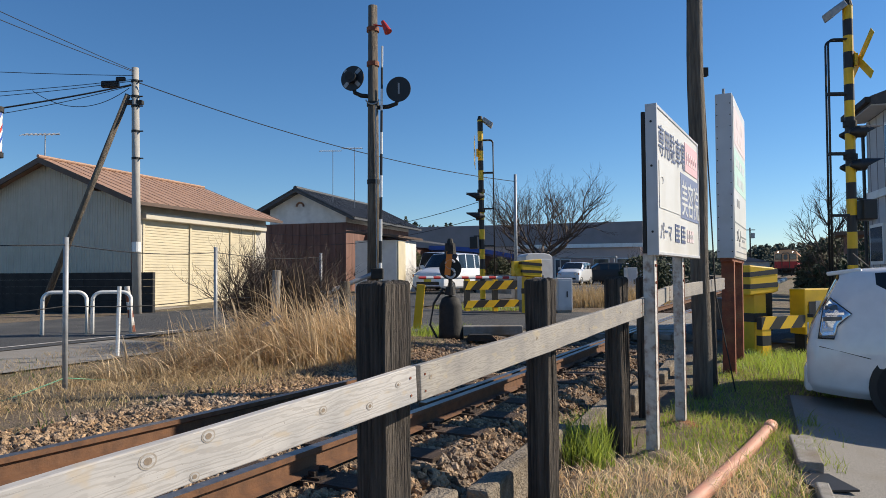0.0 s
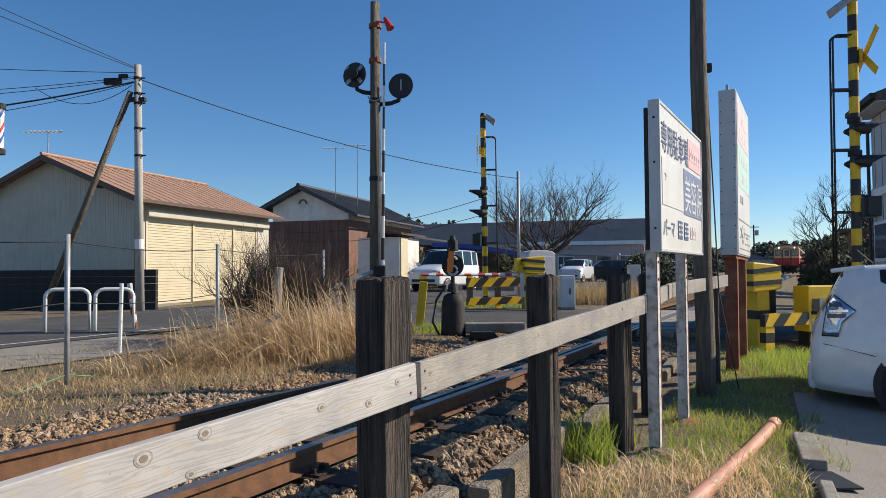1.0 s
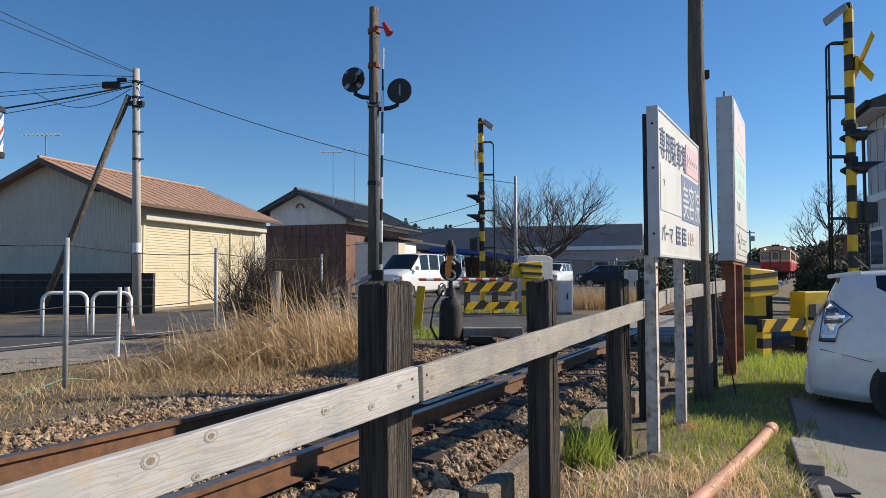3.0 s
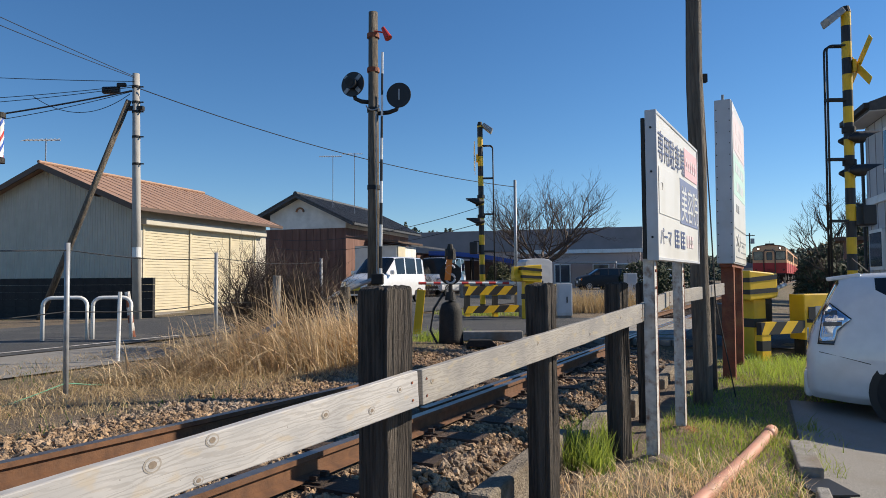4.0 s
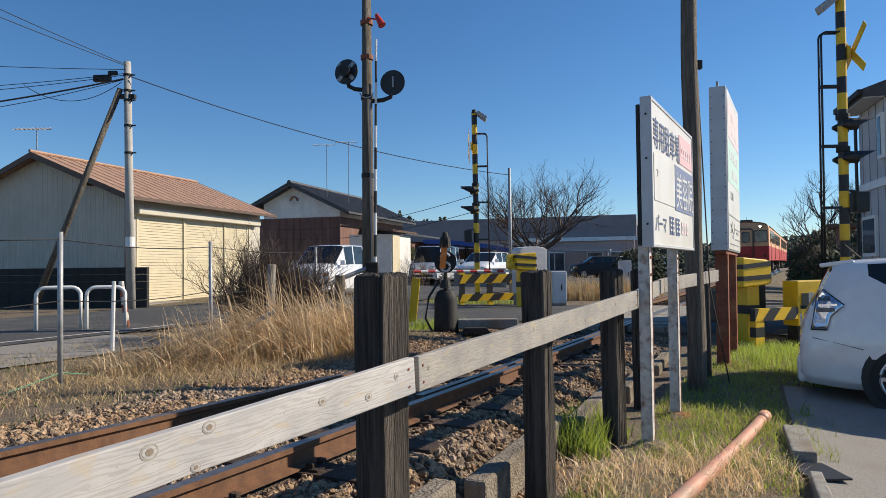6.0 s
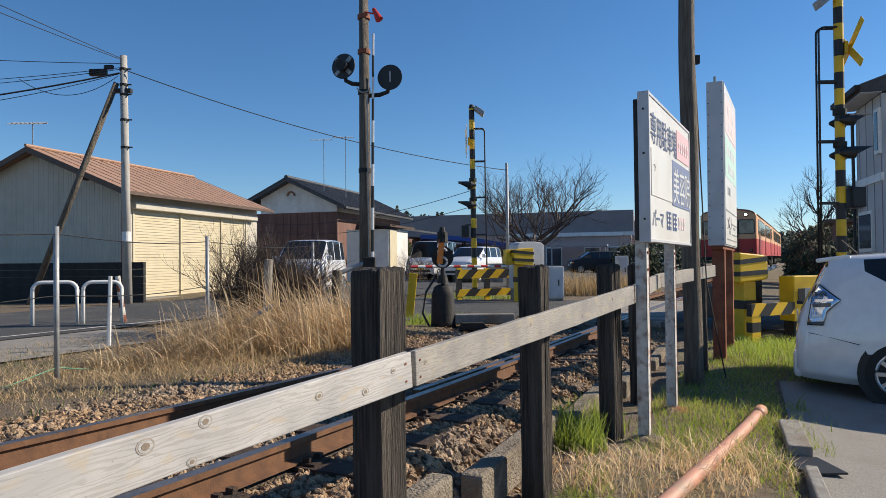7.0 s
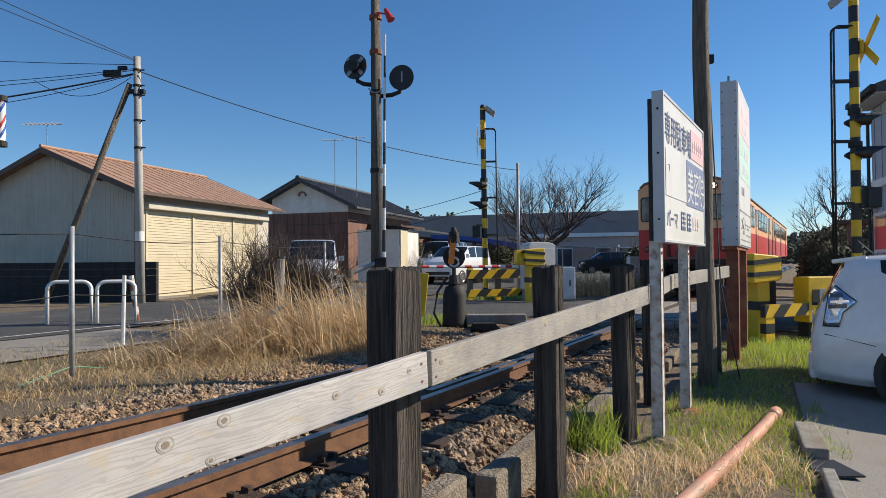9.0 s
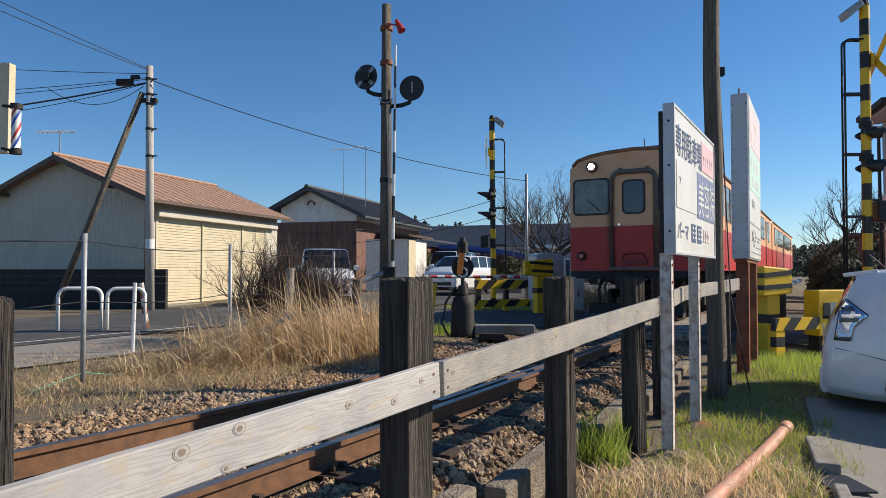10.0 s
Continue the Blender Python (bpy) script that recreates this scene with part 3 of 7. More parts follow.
# old concrete sleepers edging the ballast
curb = thing("edging", Matrix(), "row of old concrete beams edging the ballast", "edging")
for s0, l, L in ((1.2, 1.30, 1.6), (2.9, 1.28, 1.55), (4.6, 1.35, 1.7), (6.4, 1.42, 1.6), (8.1, 1.5, 1.6), (9.8, 1.55, 1.6)):
    p, d = lane_at(s0 + L / 2)
    bm = B()
    box(bm, (0, 0, -0.05), (0.13, L, 0.24))
    q = T(s0 + L / 2, l)
    part("beam", bm, "oldbeam", curb, bevel=0.02, at=Matrix.Translation((q.x, q.y, rail_z(s0) - 0.29)) @ Matrix.Rotation(-math.atan2(d.x, d.y) + random.uniform(-0.03, 0.03), 4, "Z"))


# ---------------------------------------------------------------- train
def rounded(bm, x, y, z, w, h, r, d):
    """Upright plate with round corners, centred at x, z, from y to y + d."""
    q = []
    for cx, cz, a in ((w / 2 - r, h / 2 - r, 0), (-w / 2 + r, h / 2 - r, 90), (-w / 2 + r, -h / 2 + r, 180), (w / 2 - r, -h / 2 + r, 270)):
        q += arc((x + cx, y, z + cz), r, a, a + 90, 5)
    poly(bm, q, (0, d, 0))


def train_car(name, front):
    car = thing(name, Matrix(), "cream and vermilion diesel railcar" + (" leading with lit headlights" if front else " coupled behind"), "railcar", "train cars")
    L, W = 19.6, 1.40
    upper = [(W, 2.02), (W, 3.22), (W - 0.05, 3.36), (W - 0.17, 3.47), (W - 0.42, 3.545), (W - 0.8, 3.60), (0, 3.635)]
    roofp = upper[2:]
    prof = upper + [(-x, z) for x, z in upper[-2::-1]]

    def ring(pr, y, k=1.0):
        return [(x * k, y, z) for x, z in pr]
    bm = B()
    ys = [(-0.0, 0.978), (-0.06, 0.994), (-0.16, 1.0), (-L + 0.16, 1.0), (-L + 0.06, 0.994), (-L, 0.978)]
    loft(bm, [ring(prof, y, k) for y, k in ys], ends=True, mi=lambda i, k: 1 if 2 <= k <= 9 and 0 < i < 4 else 0)
    part("upper_body", bm, ["cream", "roofgrey"], car, "cream upper body", smooth=False)
    bm = B()
    low = [(W, 1.08), (W, 2.02), (-W, 2.02), (-W, 1.08)]
    loft(bm, [ring(low, y, k) for y, k in ys], closed=True, ends=True)
    part("lower_body", bm, "trainred", car, "vermilion lower body")
    # side windows and doors
    for sx in (1, -1):
        ywin = [-1.55] + [-3.3 - 0.98 * i for i in range(5)] + [-9.9 - 0.98 * i for i in range(6)] + [-17.5]
        for y in ywin:
            bm = B()
            box(bm, (sx * (W + 0.002), y, 2.68), (0.03, 0.80, 0.84))
            w = part("window", bm, "browntrim", car, "metal window frame")
            bm = B()
            box(bm, (sx * (W + 0.010), y, 2.86), (0.03, 0.68, 0.36))
            box(bm, (sx * (W + 0.008), y, 2.47), (0.03, 0.68, 0.34))
            part("pane", bm, "seatgrey", w)
        for y in (-2.45, -8.75, -16.4):
            bm = B()
            box(bm, (sx * (W + 0.004), y, 1.62), (0.03, 0.86, 0.80), 1)
            box(bm, (sx * (W + 0.004), y, 2.52), (0.03, 0.86, 0.99), 0)
            dd = part("door", bm, ["cream", "trainred"], car, "folding passenger door")
            bm = B()
            box(bm, (sx * (W + 0.012), y, 2.70), (0.03, 0.5, 0.7))
            part("pane", bm, "seatgrey", dd)
            bm = B()
            for e in (-0.45, 0.45):
                box(bm, (sx * (W + 0.01), y + e, 2.1), (0.03, 0.04, 1.9))
            part("door_frame", bm, "browntrim", dd)
        bm = B()
        box(bm, (sx * (W + 0.012), -L / 2, 3.30), (0.05, L - 0.4, 0.035))
        part("gutter", bm, "browntrim", car)
    # ends
    for e, sg in ((0.0, 1), (-L, -1)):
        yy = e + 0.006 * sg
        for wx in (-0.90, 0.90):
            bm = B()
            rounded(bm, wx, yy - 0.01 * sg, 2.66, 0.80, 0.78, 0.10, 0.025 * sg)
            w = part("window", bm, "black", car, "black rubber window seal")
            bm = B()
            rounded(bm, wx, yy + 0.005 * sg, 2.66, 0.72, 0.70, 0.08, 0.015 * sg)
            part("pane", bm, "seatgrey", w)
            if wx * sg > 0 or front:
                bm = B()
                tube(bm, [(wx - 0.2, yy + 0.04 * sg, 2.34), (wx + 0.1, yy + 0.04 * sg, 2.62)], 0.008, 5)
                part("wiper", bm, "black", w)
        bm = B()
        hoop_ = [(-0.46, yy + 0.05 * sg, 1.16), (-0.46, yy + 0.05 * sg, 2.95)] + arc((-0.26, yy + 0.05 * sg, 2.95), 0.20, 180, 90, 6) + arc((0.26, yy + 0.05 * sg, 2.95), 0.20, 90, 0, 6) + [(0.46, yy + 0.05 * sg, 1.16)]
        tube(bm, hoop_, 0.048, 8)
        part("gangway_frame", bm, "gangway", car, "worn grey gangway frame", smooth=True)
        bm = B()
        box(bm, (0, yy + 0.05 * sg, 1.13), (1.0, 0.12, 0.06))
        part("sill", bm, "gangway", car, bevel=0.01)
        bm = B()
        tube(bm, [(0.52, yy + 0.03 * sg, 1.6), (0.52, yy + 0.08 * sg, 1.65), (0.52, yy + 0.08 * sg, 2.5), (0.52, yy + 0.03 * sg, 2.55)], 0.014, 6)
        part("grab_rail", bm, "gangway", car)
        for x in (-0.28, 0.28):
            bm = B()
            cyl(bm, (x, yy + 0.02 * sg, 3.20), (x, yy + 0.09 * sg, 3.20), 0.045, 0.03, 10)
            part("marker_lamp", bm, "gangway", car)
        bm = B()
        tube(bm, [(x * 0.968, e - 0.015 * sg, z - 0.015) for x, z in prof[2:-2]], 0.045, 6)
        part("roof_edge", bm, "roofgrey", car, "rust-brown roof edge", smooth=True)
        bm = B()
        tube(bm, [(-0.22, yy + 0.07 * sg, 1.36), (-0.18, yy + 0.10 * sg, 1.44), (0.18, yy + 0.10 * sg, 1.44), (0.22, yy + 0.07 * sg, 1.36)], 0.022, 6)
        box(bm, (0, yy + 0.06 * sg, 1.27), (0.52, 0.06, 0.12))
        part("step_plate", bm, "darkred", car, "dark red folding step", bevel=0.01)
        bm = B()
        box(bm, (0, yy + 0.01 * sg, 1.58), (0.78, 0.03, 0.88), 1)
        box(bm, (0, yy + 0.01 * sg, 2.55), (0.78, 0.03, 1.06), 0)
        dr = part("door", bm, ["cream", "trainred"], car, "end door with a window")
        bm = B()
        rounded(bm, 0, yy + 0.015 * sg, 2.62, 0.48, 0.72, 0.11, 0.022 * sg)
        part("window_seal", bm, "black", dr)
        bm = B()
        rounded(bm, 0, yy + 0.03 * sg, 2.62, 0.40, 0.64, 0.085, 0.014 * sg)
        part("pane", bm, "blueglass", dr)
        bm = B()
        cyl(bm, (0.30, yy + 0.02 * sg, 2.05), (0.30, yy + 0.06 * sg, 2.05), 0.025, seg=8)
        part("handle", bm, "chrome", dr)
        for x in (-0.88, 0.88):
            bm = B()
            cyl(bm, (x, yy - 0.02, 3.30), (x, yy + 0.07 * sg, 3.30), 0.125, 0.115, 20)
            hl = part("headlight", bm, "browntrim", car, "round headlight housing")
            bm = B()
            cyl(bm, (x, yy + 0.062 * sg, 3.30), (x, yy + 0.078 * sg, 3.30), 0.085, 0.06, 16)
            part("lens", bm, "lampglow" if front and sg > 0 else "clearlens", hl, "glowing lens" if front and sg > 0 else "")
            bm = B()
            cyl(bm, (x * 1.27, yy - 0.02, 1.40), (x * 1.27, yy + 0.05 * sg, 1.40), 0.10, 0.09, 16)
            tl = part("tail_lamp", bm, "dark", car, "dark round tail lamp")
            bm = B()
            cyl(bm, (x * 1.27, yy + 0.04 * sg, 1.40), (x * 1.27, yy + 0.06 * sg, 1.40), 0.06, 0.05, 12)
            part("lens", bm, "redlens", tl)
        bm = B()
        box(bm, (0, e - 0.1 * sg, 1.0), (2.5, 0.25, 0.16))
        part("buffer_beam", bm, "dark", car, bevel=0.02)
        bm = B()
        box(bm, (0, e + 0.20 * sg, 0.86), (0.22, 0.7, 0.24))
        box(bm, (0.09, e + 0.55 * sg, 0.86), (0.30, 0.2, 0.30))
        part("coupler", bm, "dark", car, bevel=0.03)
        bm = B()
        tube(bm, [(-0.45, e + 0.1 * sg, 1.0), (-0.5, e + 0.25 * sg, 0.8), (-0.42, e + 0.3 * sg, 0.55)], 0.025)
        tube(bm, [(0.5, e + 0.1 * sg, 1.0), (0.56, e + 0.25 * sg, 0.75), (0.48, e + 0.28 * sg, 0.5)], 0.025)
        part("air_hose", bm, "black", car)
        bm = B()
        for x in (-0.75, 0.75):
            tube(bm, [(x, e - 0.3 * sg, 0.95), (x, e + 0.02 * sg, 0.7), (x * 0.95, e + 0.06 * sg, 0.28)], 0.035)
        box(bm, (0, e + 0.04 * sg, 0.30), (1.9, 0.06, 0.22))
        part("rail_guard", bm, "dark", car)
    # running gear
    for yb in (-3.0, -L + 3.0):
        bm = B()
        for x in (-0.98, 0.98):
            box(bm, (x, yb, 0.55), (0.10, 2.7, 0.22))
            for a in (-1.0, 1.0):
                box(bm, (x * 1.04, yb + a, 0.46), (0.14, 0.3, 0.3))
        box(bm, (0, yb, 0.65), (1.9, 0.5, 0.25))
        bg = part("bogie", bm, "dark", car, bevel=0.02)
        for a in (-1.0, 1.0):
            bm = B()
            for x in (-0.565, 0.565):
                cyl(bm, (x - 0.06, yb + a, 0.43), (x + 0.06, yb + a, 0.43), 0.43, seg=24)
            cyl(bm, (-0.6, yb + a, 0.43), (0.6, yb + a, 0.43), 0.07, seg=10)
            part("wheelset", bm, "dark", bg)
    for y, w, l, z in ((-7, 2.1, 2.2, 0.7), (-9.6, 1.9, 1.6, 0.72), (-12, 2.2, 1.4, 0.68)):
        bm = B()
        box(bm, (0, y, z), (w, l, 0.62))
        part("underfloor_box", bm, "dark", car, bevel=0.03)
    for y in (-1.2, -5, -8.5, -12, -15.5):
        bm = B()
        box(bm, (0, y, 3.74), (0.75, 0.75, 0.13))
        part("roof_ventilator", bm, "dark", car, bevel=0.04)
    if front:
        bm = B()
        tube(bm, [(0.0, -1.0, 3.65), (0.0, -1.0, 4.0)], 0.012, 5)
        part("aerial", bm, "dark", car)
    return car


train = [train_car("railcar", True), train_car("railcar", False)]


# ---------------------------------------------------------------- signs and posts on the verge
def sign_board():
    t = thing("car_park_sign", pose(1.575, 5.035, 0, 0, 0, 60.6), "weathered white parking sign board on two peeling steel posts", "sign")
    L, z0, z1 = 1.87, 1.64, 2.745
    bm = B()
    box(bm, (L / 2, 0, (z0 + z1) / 2), (L, 0.045, z1 - z0))
    part("face", bm, "signface", t, "white enamelled face", bevel=0.006)
    bm = B()
    for x in (0.0, L):
        box(bm, (x, 0.012, (z0 + z1) / 2), (0.022, 0.085, z1 - z0 + 0.03))
    for z in (z0, z1):
        box(bm, (L / 2, 0.012, z), (L, 0.085, 0.022))
    part("frame", bm, "signside", t, "grey metal edging", bevel=0.003)
    bm = B()
    box(bm, (L / 2 - 0.01, 0.072, (z0 + z1) / 2 - 0.02), (L, 0.03, z1 - z0 - 0.04))
    part("backing", bm, "dark", t, "dark backing panel", bevel=0.005)
    for x, y0 in ((0.08, 0.07), (1.22, 0.07)):
        g = ground_z(*(t.matrix_basis @ Vector((x, y0, 0))).xy)
        bm = B()
        box(bm, (x, y0 - 0.005, (g - 0.15 + z0) / 2), (0.008, 0.085, z0 - g + 0.15))
        box(bm, (x + 0.035, y0 - 0.043, (g - 0.15 + z0) / 2), (0.078, 0.008, z0 - g + 0.15))
        pp = part("post", bm, "whiterust", t, "peeling white angle-steel post with rust")
        bm = B()
        box(bm, (x + 0.075, y0 - 0.040, (g + z0) / 2), (0.006, 0.020, z0 - g - 0.06))
        part("flange", bm, "redrust", pp, "rusted flange")
        for z in (z0 - 0.09, z0 - 0.22):
            bm = B()
            cyl(bm, (x + 0.03, y0 - 0.046, z), (x + 0.03, y0 - 0.056, z), 0.011, seg=6)
            part("bolt", bm, "redrust", pp)
        bm = B()
        secs = []
        for r, z in ((0.26, -0.08), (0.22, -0.01), (0.10, 0.03), (0.05, 0.038)):
            secs.append([(x + 0.03 + r * (1 + 0.22 * noise.noise(Vector((x * 7 + 3 * math.cos(q), 3 * math.sin(q), 1)))) * math.cos(q), y0 - 0.02 + r * 0.8 * math.sin(q), g + z) for q in [6.2832 * k / 14 for k in range(14)]])
        loft(bm, secs, closed=True, ends=True)
        part("footing", bm, "footing", t, "rough rust-stained concrete footing")

    def panel(x0, x1, za, zb, m, nm="printed_panel", y=-0.026):
        b = B()
        box(b, ((x0 + x1) / 2, y, (za + zb) / 2), (x1 - x0, 0.004, zb - za))
        return part(nm, b, m, t)

    def words(txt, x, z, size, m, y=-0.0275, sx=1.0):
        c = bpy.data.curves.new("lettering", "FONT")
        c.body, c.size, c.extrude = txt, size, 0.001
        c.materials.append(M[m])
        o = new("lettering", c)
        o.parent = t
        o.matrix_basis = Matrix.Translation((x, y, z)) @ Matrix.Rotation(radians(90), 4, "X") @ Matrix.Diagonal((sx, 1, 1, 1))
        return o
    panel(1.17, 1.83, 2.40, 2.66, "pink")
    for k in range(5):
        panel(1.23 + 0.115 * k, 1.29 + 0.115 * k, 2.47, 2.58, "palepink", "faded_bar", -0.029)
        panel(1.245 + 0.115 * k, 1.275 + 0.115 * k, 2.505, 2.545, "pink", "faded_bar", -0.032)
    panel(0.93, 1.84, 1.965, 2.36, "navy")
    words("専用駐車場", 0.055, 2.41, 0.26, "navydark", sx=0.86)
    words("美容院", 0.955, 2.015, 0.345, "signface", y=-0.030, sx=0.86)
    words("パーマ", 0.08, 1.755, 0.155, "navydark", sx=0.95)
    for k, x in enumerate((0.66, 0.76, 0.93, 1.03)):
        panel(x, x + 0.085, 1.745, 1.895, "navydark", "unreadable_character")
        for e, w in ((0.028, 0.060), (0.068, 0.052), (0.108, 0.060)):
            panel(x + 0.012, x + 0.012 + w, 1.745 + e, 1.763 + e, "signface", "faded_bar", -0.029)
    for x in (1.22, 1.34, 1.46):
        panel(x, x + 0.085, 1.765, 1.875, "palepink", "unreadable_character")
        panel(x + 0.02, x + 0.065, 1.80, 1.84, "signface", "faded_bar", -0.029)
    # sheet fixed over the older print
    b = B()
    box(b, (0.49, -0.026, 2.165), (0.84, 0.004, 0.36))
    part("blanking_sheet", b, "signface", t)
    b = B()
    tube(b, arc((0.16, -0.03, 2.20), 0.028, -60, 130, 6), 0.004, 5)
    part("peeled_edge", b, "signside", t)
    for z in (z0 + 0.16, (z0 + z1) / 2 + 0.1, z1 - 0.12):
        b = B()
        cyl(b, (-0.012, 0.012, z), (-0.016, 0.012, z), 0.009, seg=8)
        part("rivet", b, "dark", t)


sign_board()


def box_sign():
    t = thing("tall_box_sign", pose(3.503, 8.453, 0, 0.25, 0.5, 61.5), "tall white illuminated-type box sign on rusty red steel posts", "sign")
    # local x runs along the printed face, y across the box
    W, Tk, z0, z1 = 1.74, 0.20, 1.67, 3.765
    bm = B()
    box(bm, (W / 2 + 0.10, 0.0, (z0 + z1) / 2), (W, Tk, z1 - z0))
    part("cabinet", bm, "signside", t, "grey-white sheet metal cabinet", bevel=0.008)
    bm = B()
    box(bm, (W / 2 + 0.10, -Tk / 2 - 0.004, (z0 + z1) / 2), (W - 0.04, 0.012, z1 - z0 - 0.04))
    f = part("face", bm, "signface", t, "white acrylic face")
    for x0, x1, a, b_, m in ((0.20, 1.74, 3.14, 3.62, "palepink"), (0.16, 1.80, 2.56, 3.08, "mint")):
        bm = B()
        box(bm, ((x0 + x1) / 2, -Tk / 2 - 0.010, (a + b_) / 2), (x1 - x0, 0.006, b_ - a))
        part("printed_panel", bm, m, f)
    for z, h, x0, x1 in ((3.46, 0.12, 0.5, 1.4), (3.26, 0.10, 0.4, 1.5), (2.93, 0.12, 0.35, 1.6), (2.70, 0.12, 0.5, 1.45)):
        n = 5
        for k in range(n):
            w = (x1 - x0) / n
            bm = B()
            box(bm, (x0 + w * (k + 0.5), -Tk / 2 - 0.013, z), (w * 0.68, 0.004, h))
            part("faded_bar", bm, "fadedink" if z > 3.1 else "signface", f)
    for z, h, x0, x1 in ((2.40, 0.10, 0.45, 0.60), (2.40, 0.10, 0.68, 0.80), (2.13, 0.016, 0.2, 1.75), (1.98, 0.016, 0.9, 1.75), (1.98, 0.14, 0.86, 0.885),
                         (1.84, 0.016, 1.0, 1.75), (1.76, 0.012, 0.3, 1.72), (1.95, 0.09, 0.45, 0.50), (1.86, 0.05, 0.62, 0.80), (1.93, 0.03, 1.15, 1.5)):
        bm = B()
        box(bm, ((x0 + x1) / 2, -Tk / 2 - 0.012, z), (x1 - x0, 0.005, h))
        part("text_bar", bm, "galv", f)
    bm = B()
    tube(bm, [(0.35, -Tk / 2 - 0.012, 1.90), (0.62, -Tk / 2 - 0.012, 2.06)], 0.008, 5)
    tube(bm, [(0.38, -Tk / 2 - 0.012, 2.02), (0.70, -Tk / 2 - 0.012, 1.90)], 0.008, 5)
    part("text_bar", bm, "galv", f)
    for i in range(14):
        for y in (-0.078, 0.078):
            bm = B()
            box(bm, (0.097, y, 1.75 + i * 0.145), (0.008, 0.012, 0.012))
            part("rivet", bm, "dark", t)
    for x in (0.14, 0.45):
        bm = B()
        box(bm, (x, 0, 3.80), (0.03, 0.03, 0.07))
        part("lifting_lug", bm, "galv", t)
    bm = B()
    box(bm, (0.97, 0, 1.655), (1.66, 0.15, 0.05))
    part("bearer", bm, "redrust", t, "rust-red steel bearer")
    for x in (0.36, 1.52):
        g = ground_z(*(t.matrix_basis @ Vector((x, 0, 0))).xy)
        bm = B()
        box(bm, (x - 0.06, 0.0, (g - 0.2 + 1.66) / 2), (0.008, 0.15, 1.86 - g))
        box(bm, (x, -0.071, (g - 0.2 + 1.66) / 2), (0.12, 0.008, 1.86 - g))
        box(bm, (x, 0.071, (g - 0.2 + 1.66) / 2), (0.12, 0.008, 1.86 - g))
        part("post", bm, "redrust", t, "rust-red channel steel post")


box_sign()


def wood_pole(x, y, h, r, label, lean=(0, 0)):
    t = thing("timber_pole", pose(x, y, ground_z(x, y) - 0.1, lean[0], lean[1], 0), label, "pole")
    bm = B()
    secs = []
    for i in range(22):
        z = (h + 0.1) * i / 21
        rr = r * (1.12 - 0.32 * i / 21)
        secs.append([(rr * math.cos(a) * (1 + 0.04 * math.sin(3 * a + i)) + 0.006 * math.sin(i), rr * math.sin(a), z) for a in [2 * math.pi * k / 14 for k in range(14)]])
    loft(bm, secs, closed=True, ends=True)
    part("trunk", bm, "polewood", t, smooth=True)
    return t


wp = wood_pole(2.76, 7.28, 6.6, 0.090, "tall grey weathered timber pole", (0.2, -0.2))
bm = B()
tube(bm, [(0.10, 0.06, 3.6), (0.16, 0.1, 2.4), (0.24, 0.2, 1.2), (0.50, 0.35, 0.1)], 0.008, 5)
part("guy_wire", bm, "wire", wp)
bm = B()
box(bm, (0.11, 0.02, 3.62), (0.05, 0.06, 0.09))
part("wire_clamp", bm, "dark", wp)

# drain pipe lying in the grass
t = thing("plastic_pipe", Matrix(), "salmon plastic drain pipe lying in the grass", "pipe")
pts = []
for i in range(15):
    f = i / 14 * 1.3 - 0.3
    x, y = 1.45 + 1.45 * f, 4.0 + 2.06 * f
    x += 0.02 * math.sin(f * 3.2)
    pts.append((x, y, ground_z(x, y) + 0.035))
bm = B()
tube(bm, pts, 0.047, 14)
part("tube", bm, "pipe", t, smooth=True)
bm = B()
cyl(bm, pts[-2], pts[-1], 0.054, seg=16)
part("socket", bm, "pipe", t, smooth=True)

# drain kerb at the car park edge
t = thing("drain_channel", Matrix(), "open concrete drain channel along the car park", "drain")
for (x0, y0), (x1, y1), w in (((1.95, 3.3), (2.42, 4.40), 0.08), ((2.58, 4.82), (2.92, 5.62), 0.16)):
    d = Vector((x1 - x0, y1 - y0, 0))
    bm = B()
    box(bm, (0, 0, -0.03), (w, d.length, 0.16))
    part("kerb_stone", bm, "concrete", t, bevel=0.012, at=Matrix.Translation(((x0 + x1) / 2, (y0 + y1) / 2, ground_z((x0 + x1) / 2, (y0 + y1) / 2) + 0.03)) @ Matrix.Rotation(-math.atan2(d.x, d.y), 4, "Z"))
# no hole is cut: a flat black plate paints the shade in the opening
bm = B()
box(bm, (2.52, 4.56, ground_z(2.52, 4.56) + 0.026), (0.26, 0.36, 0.012))
part("channel", bm, "black", t, "black plate painted as the shade inside the channel opening")


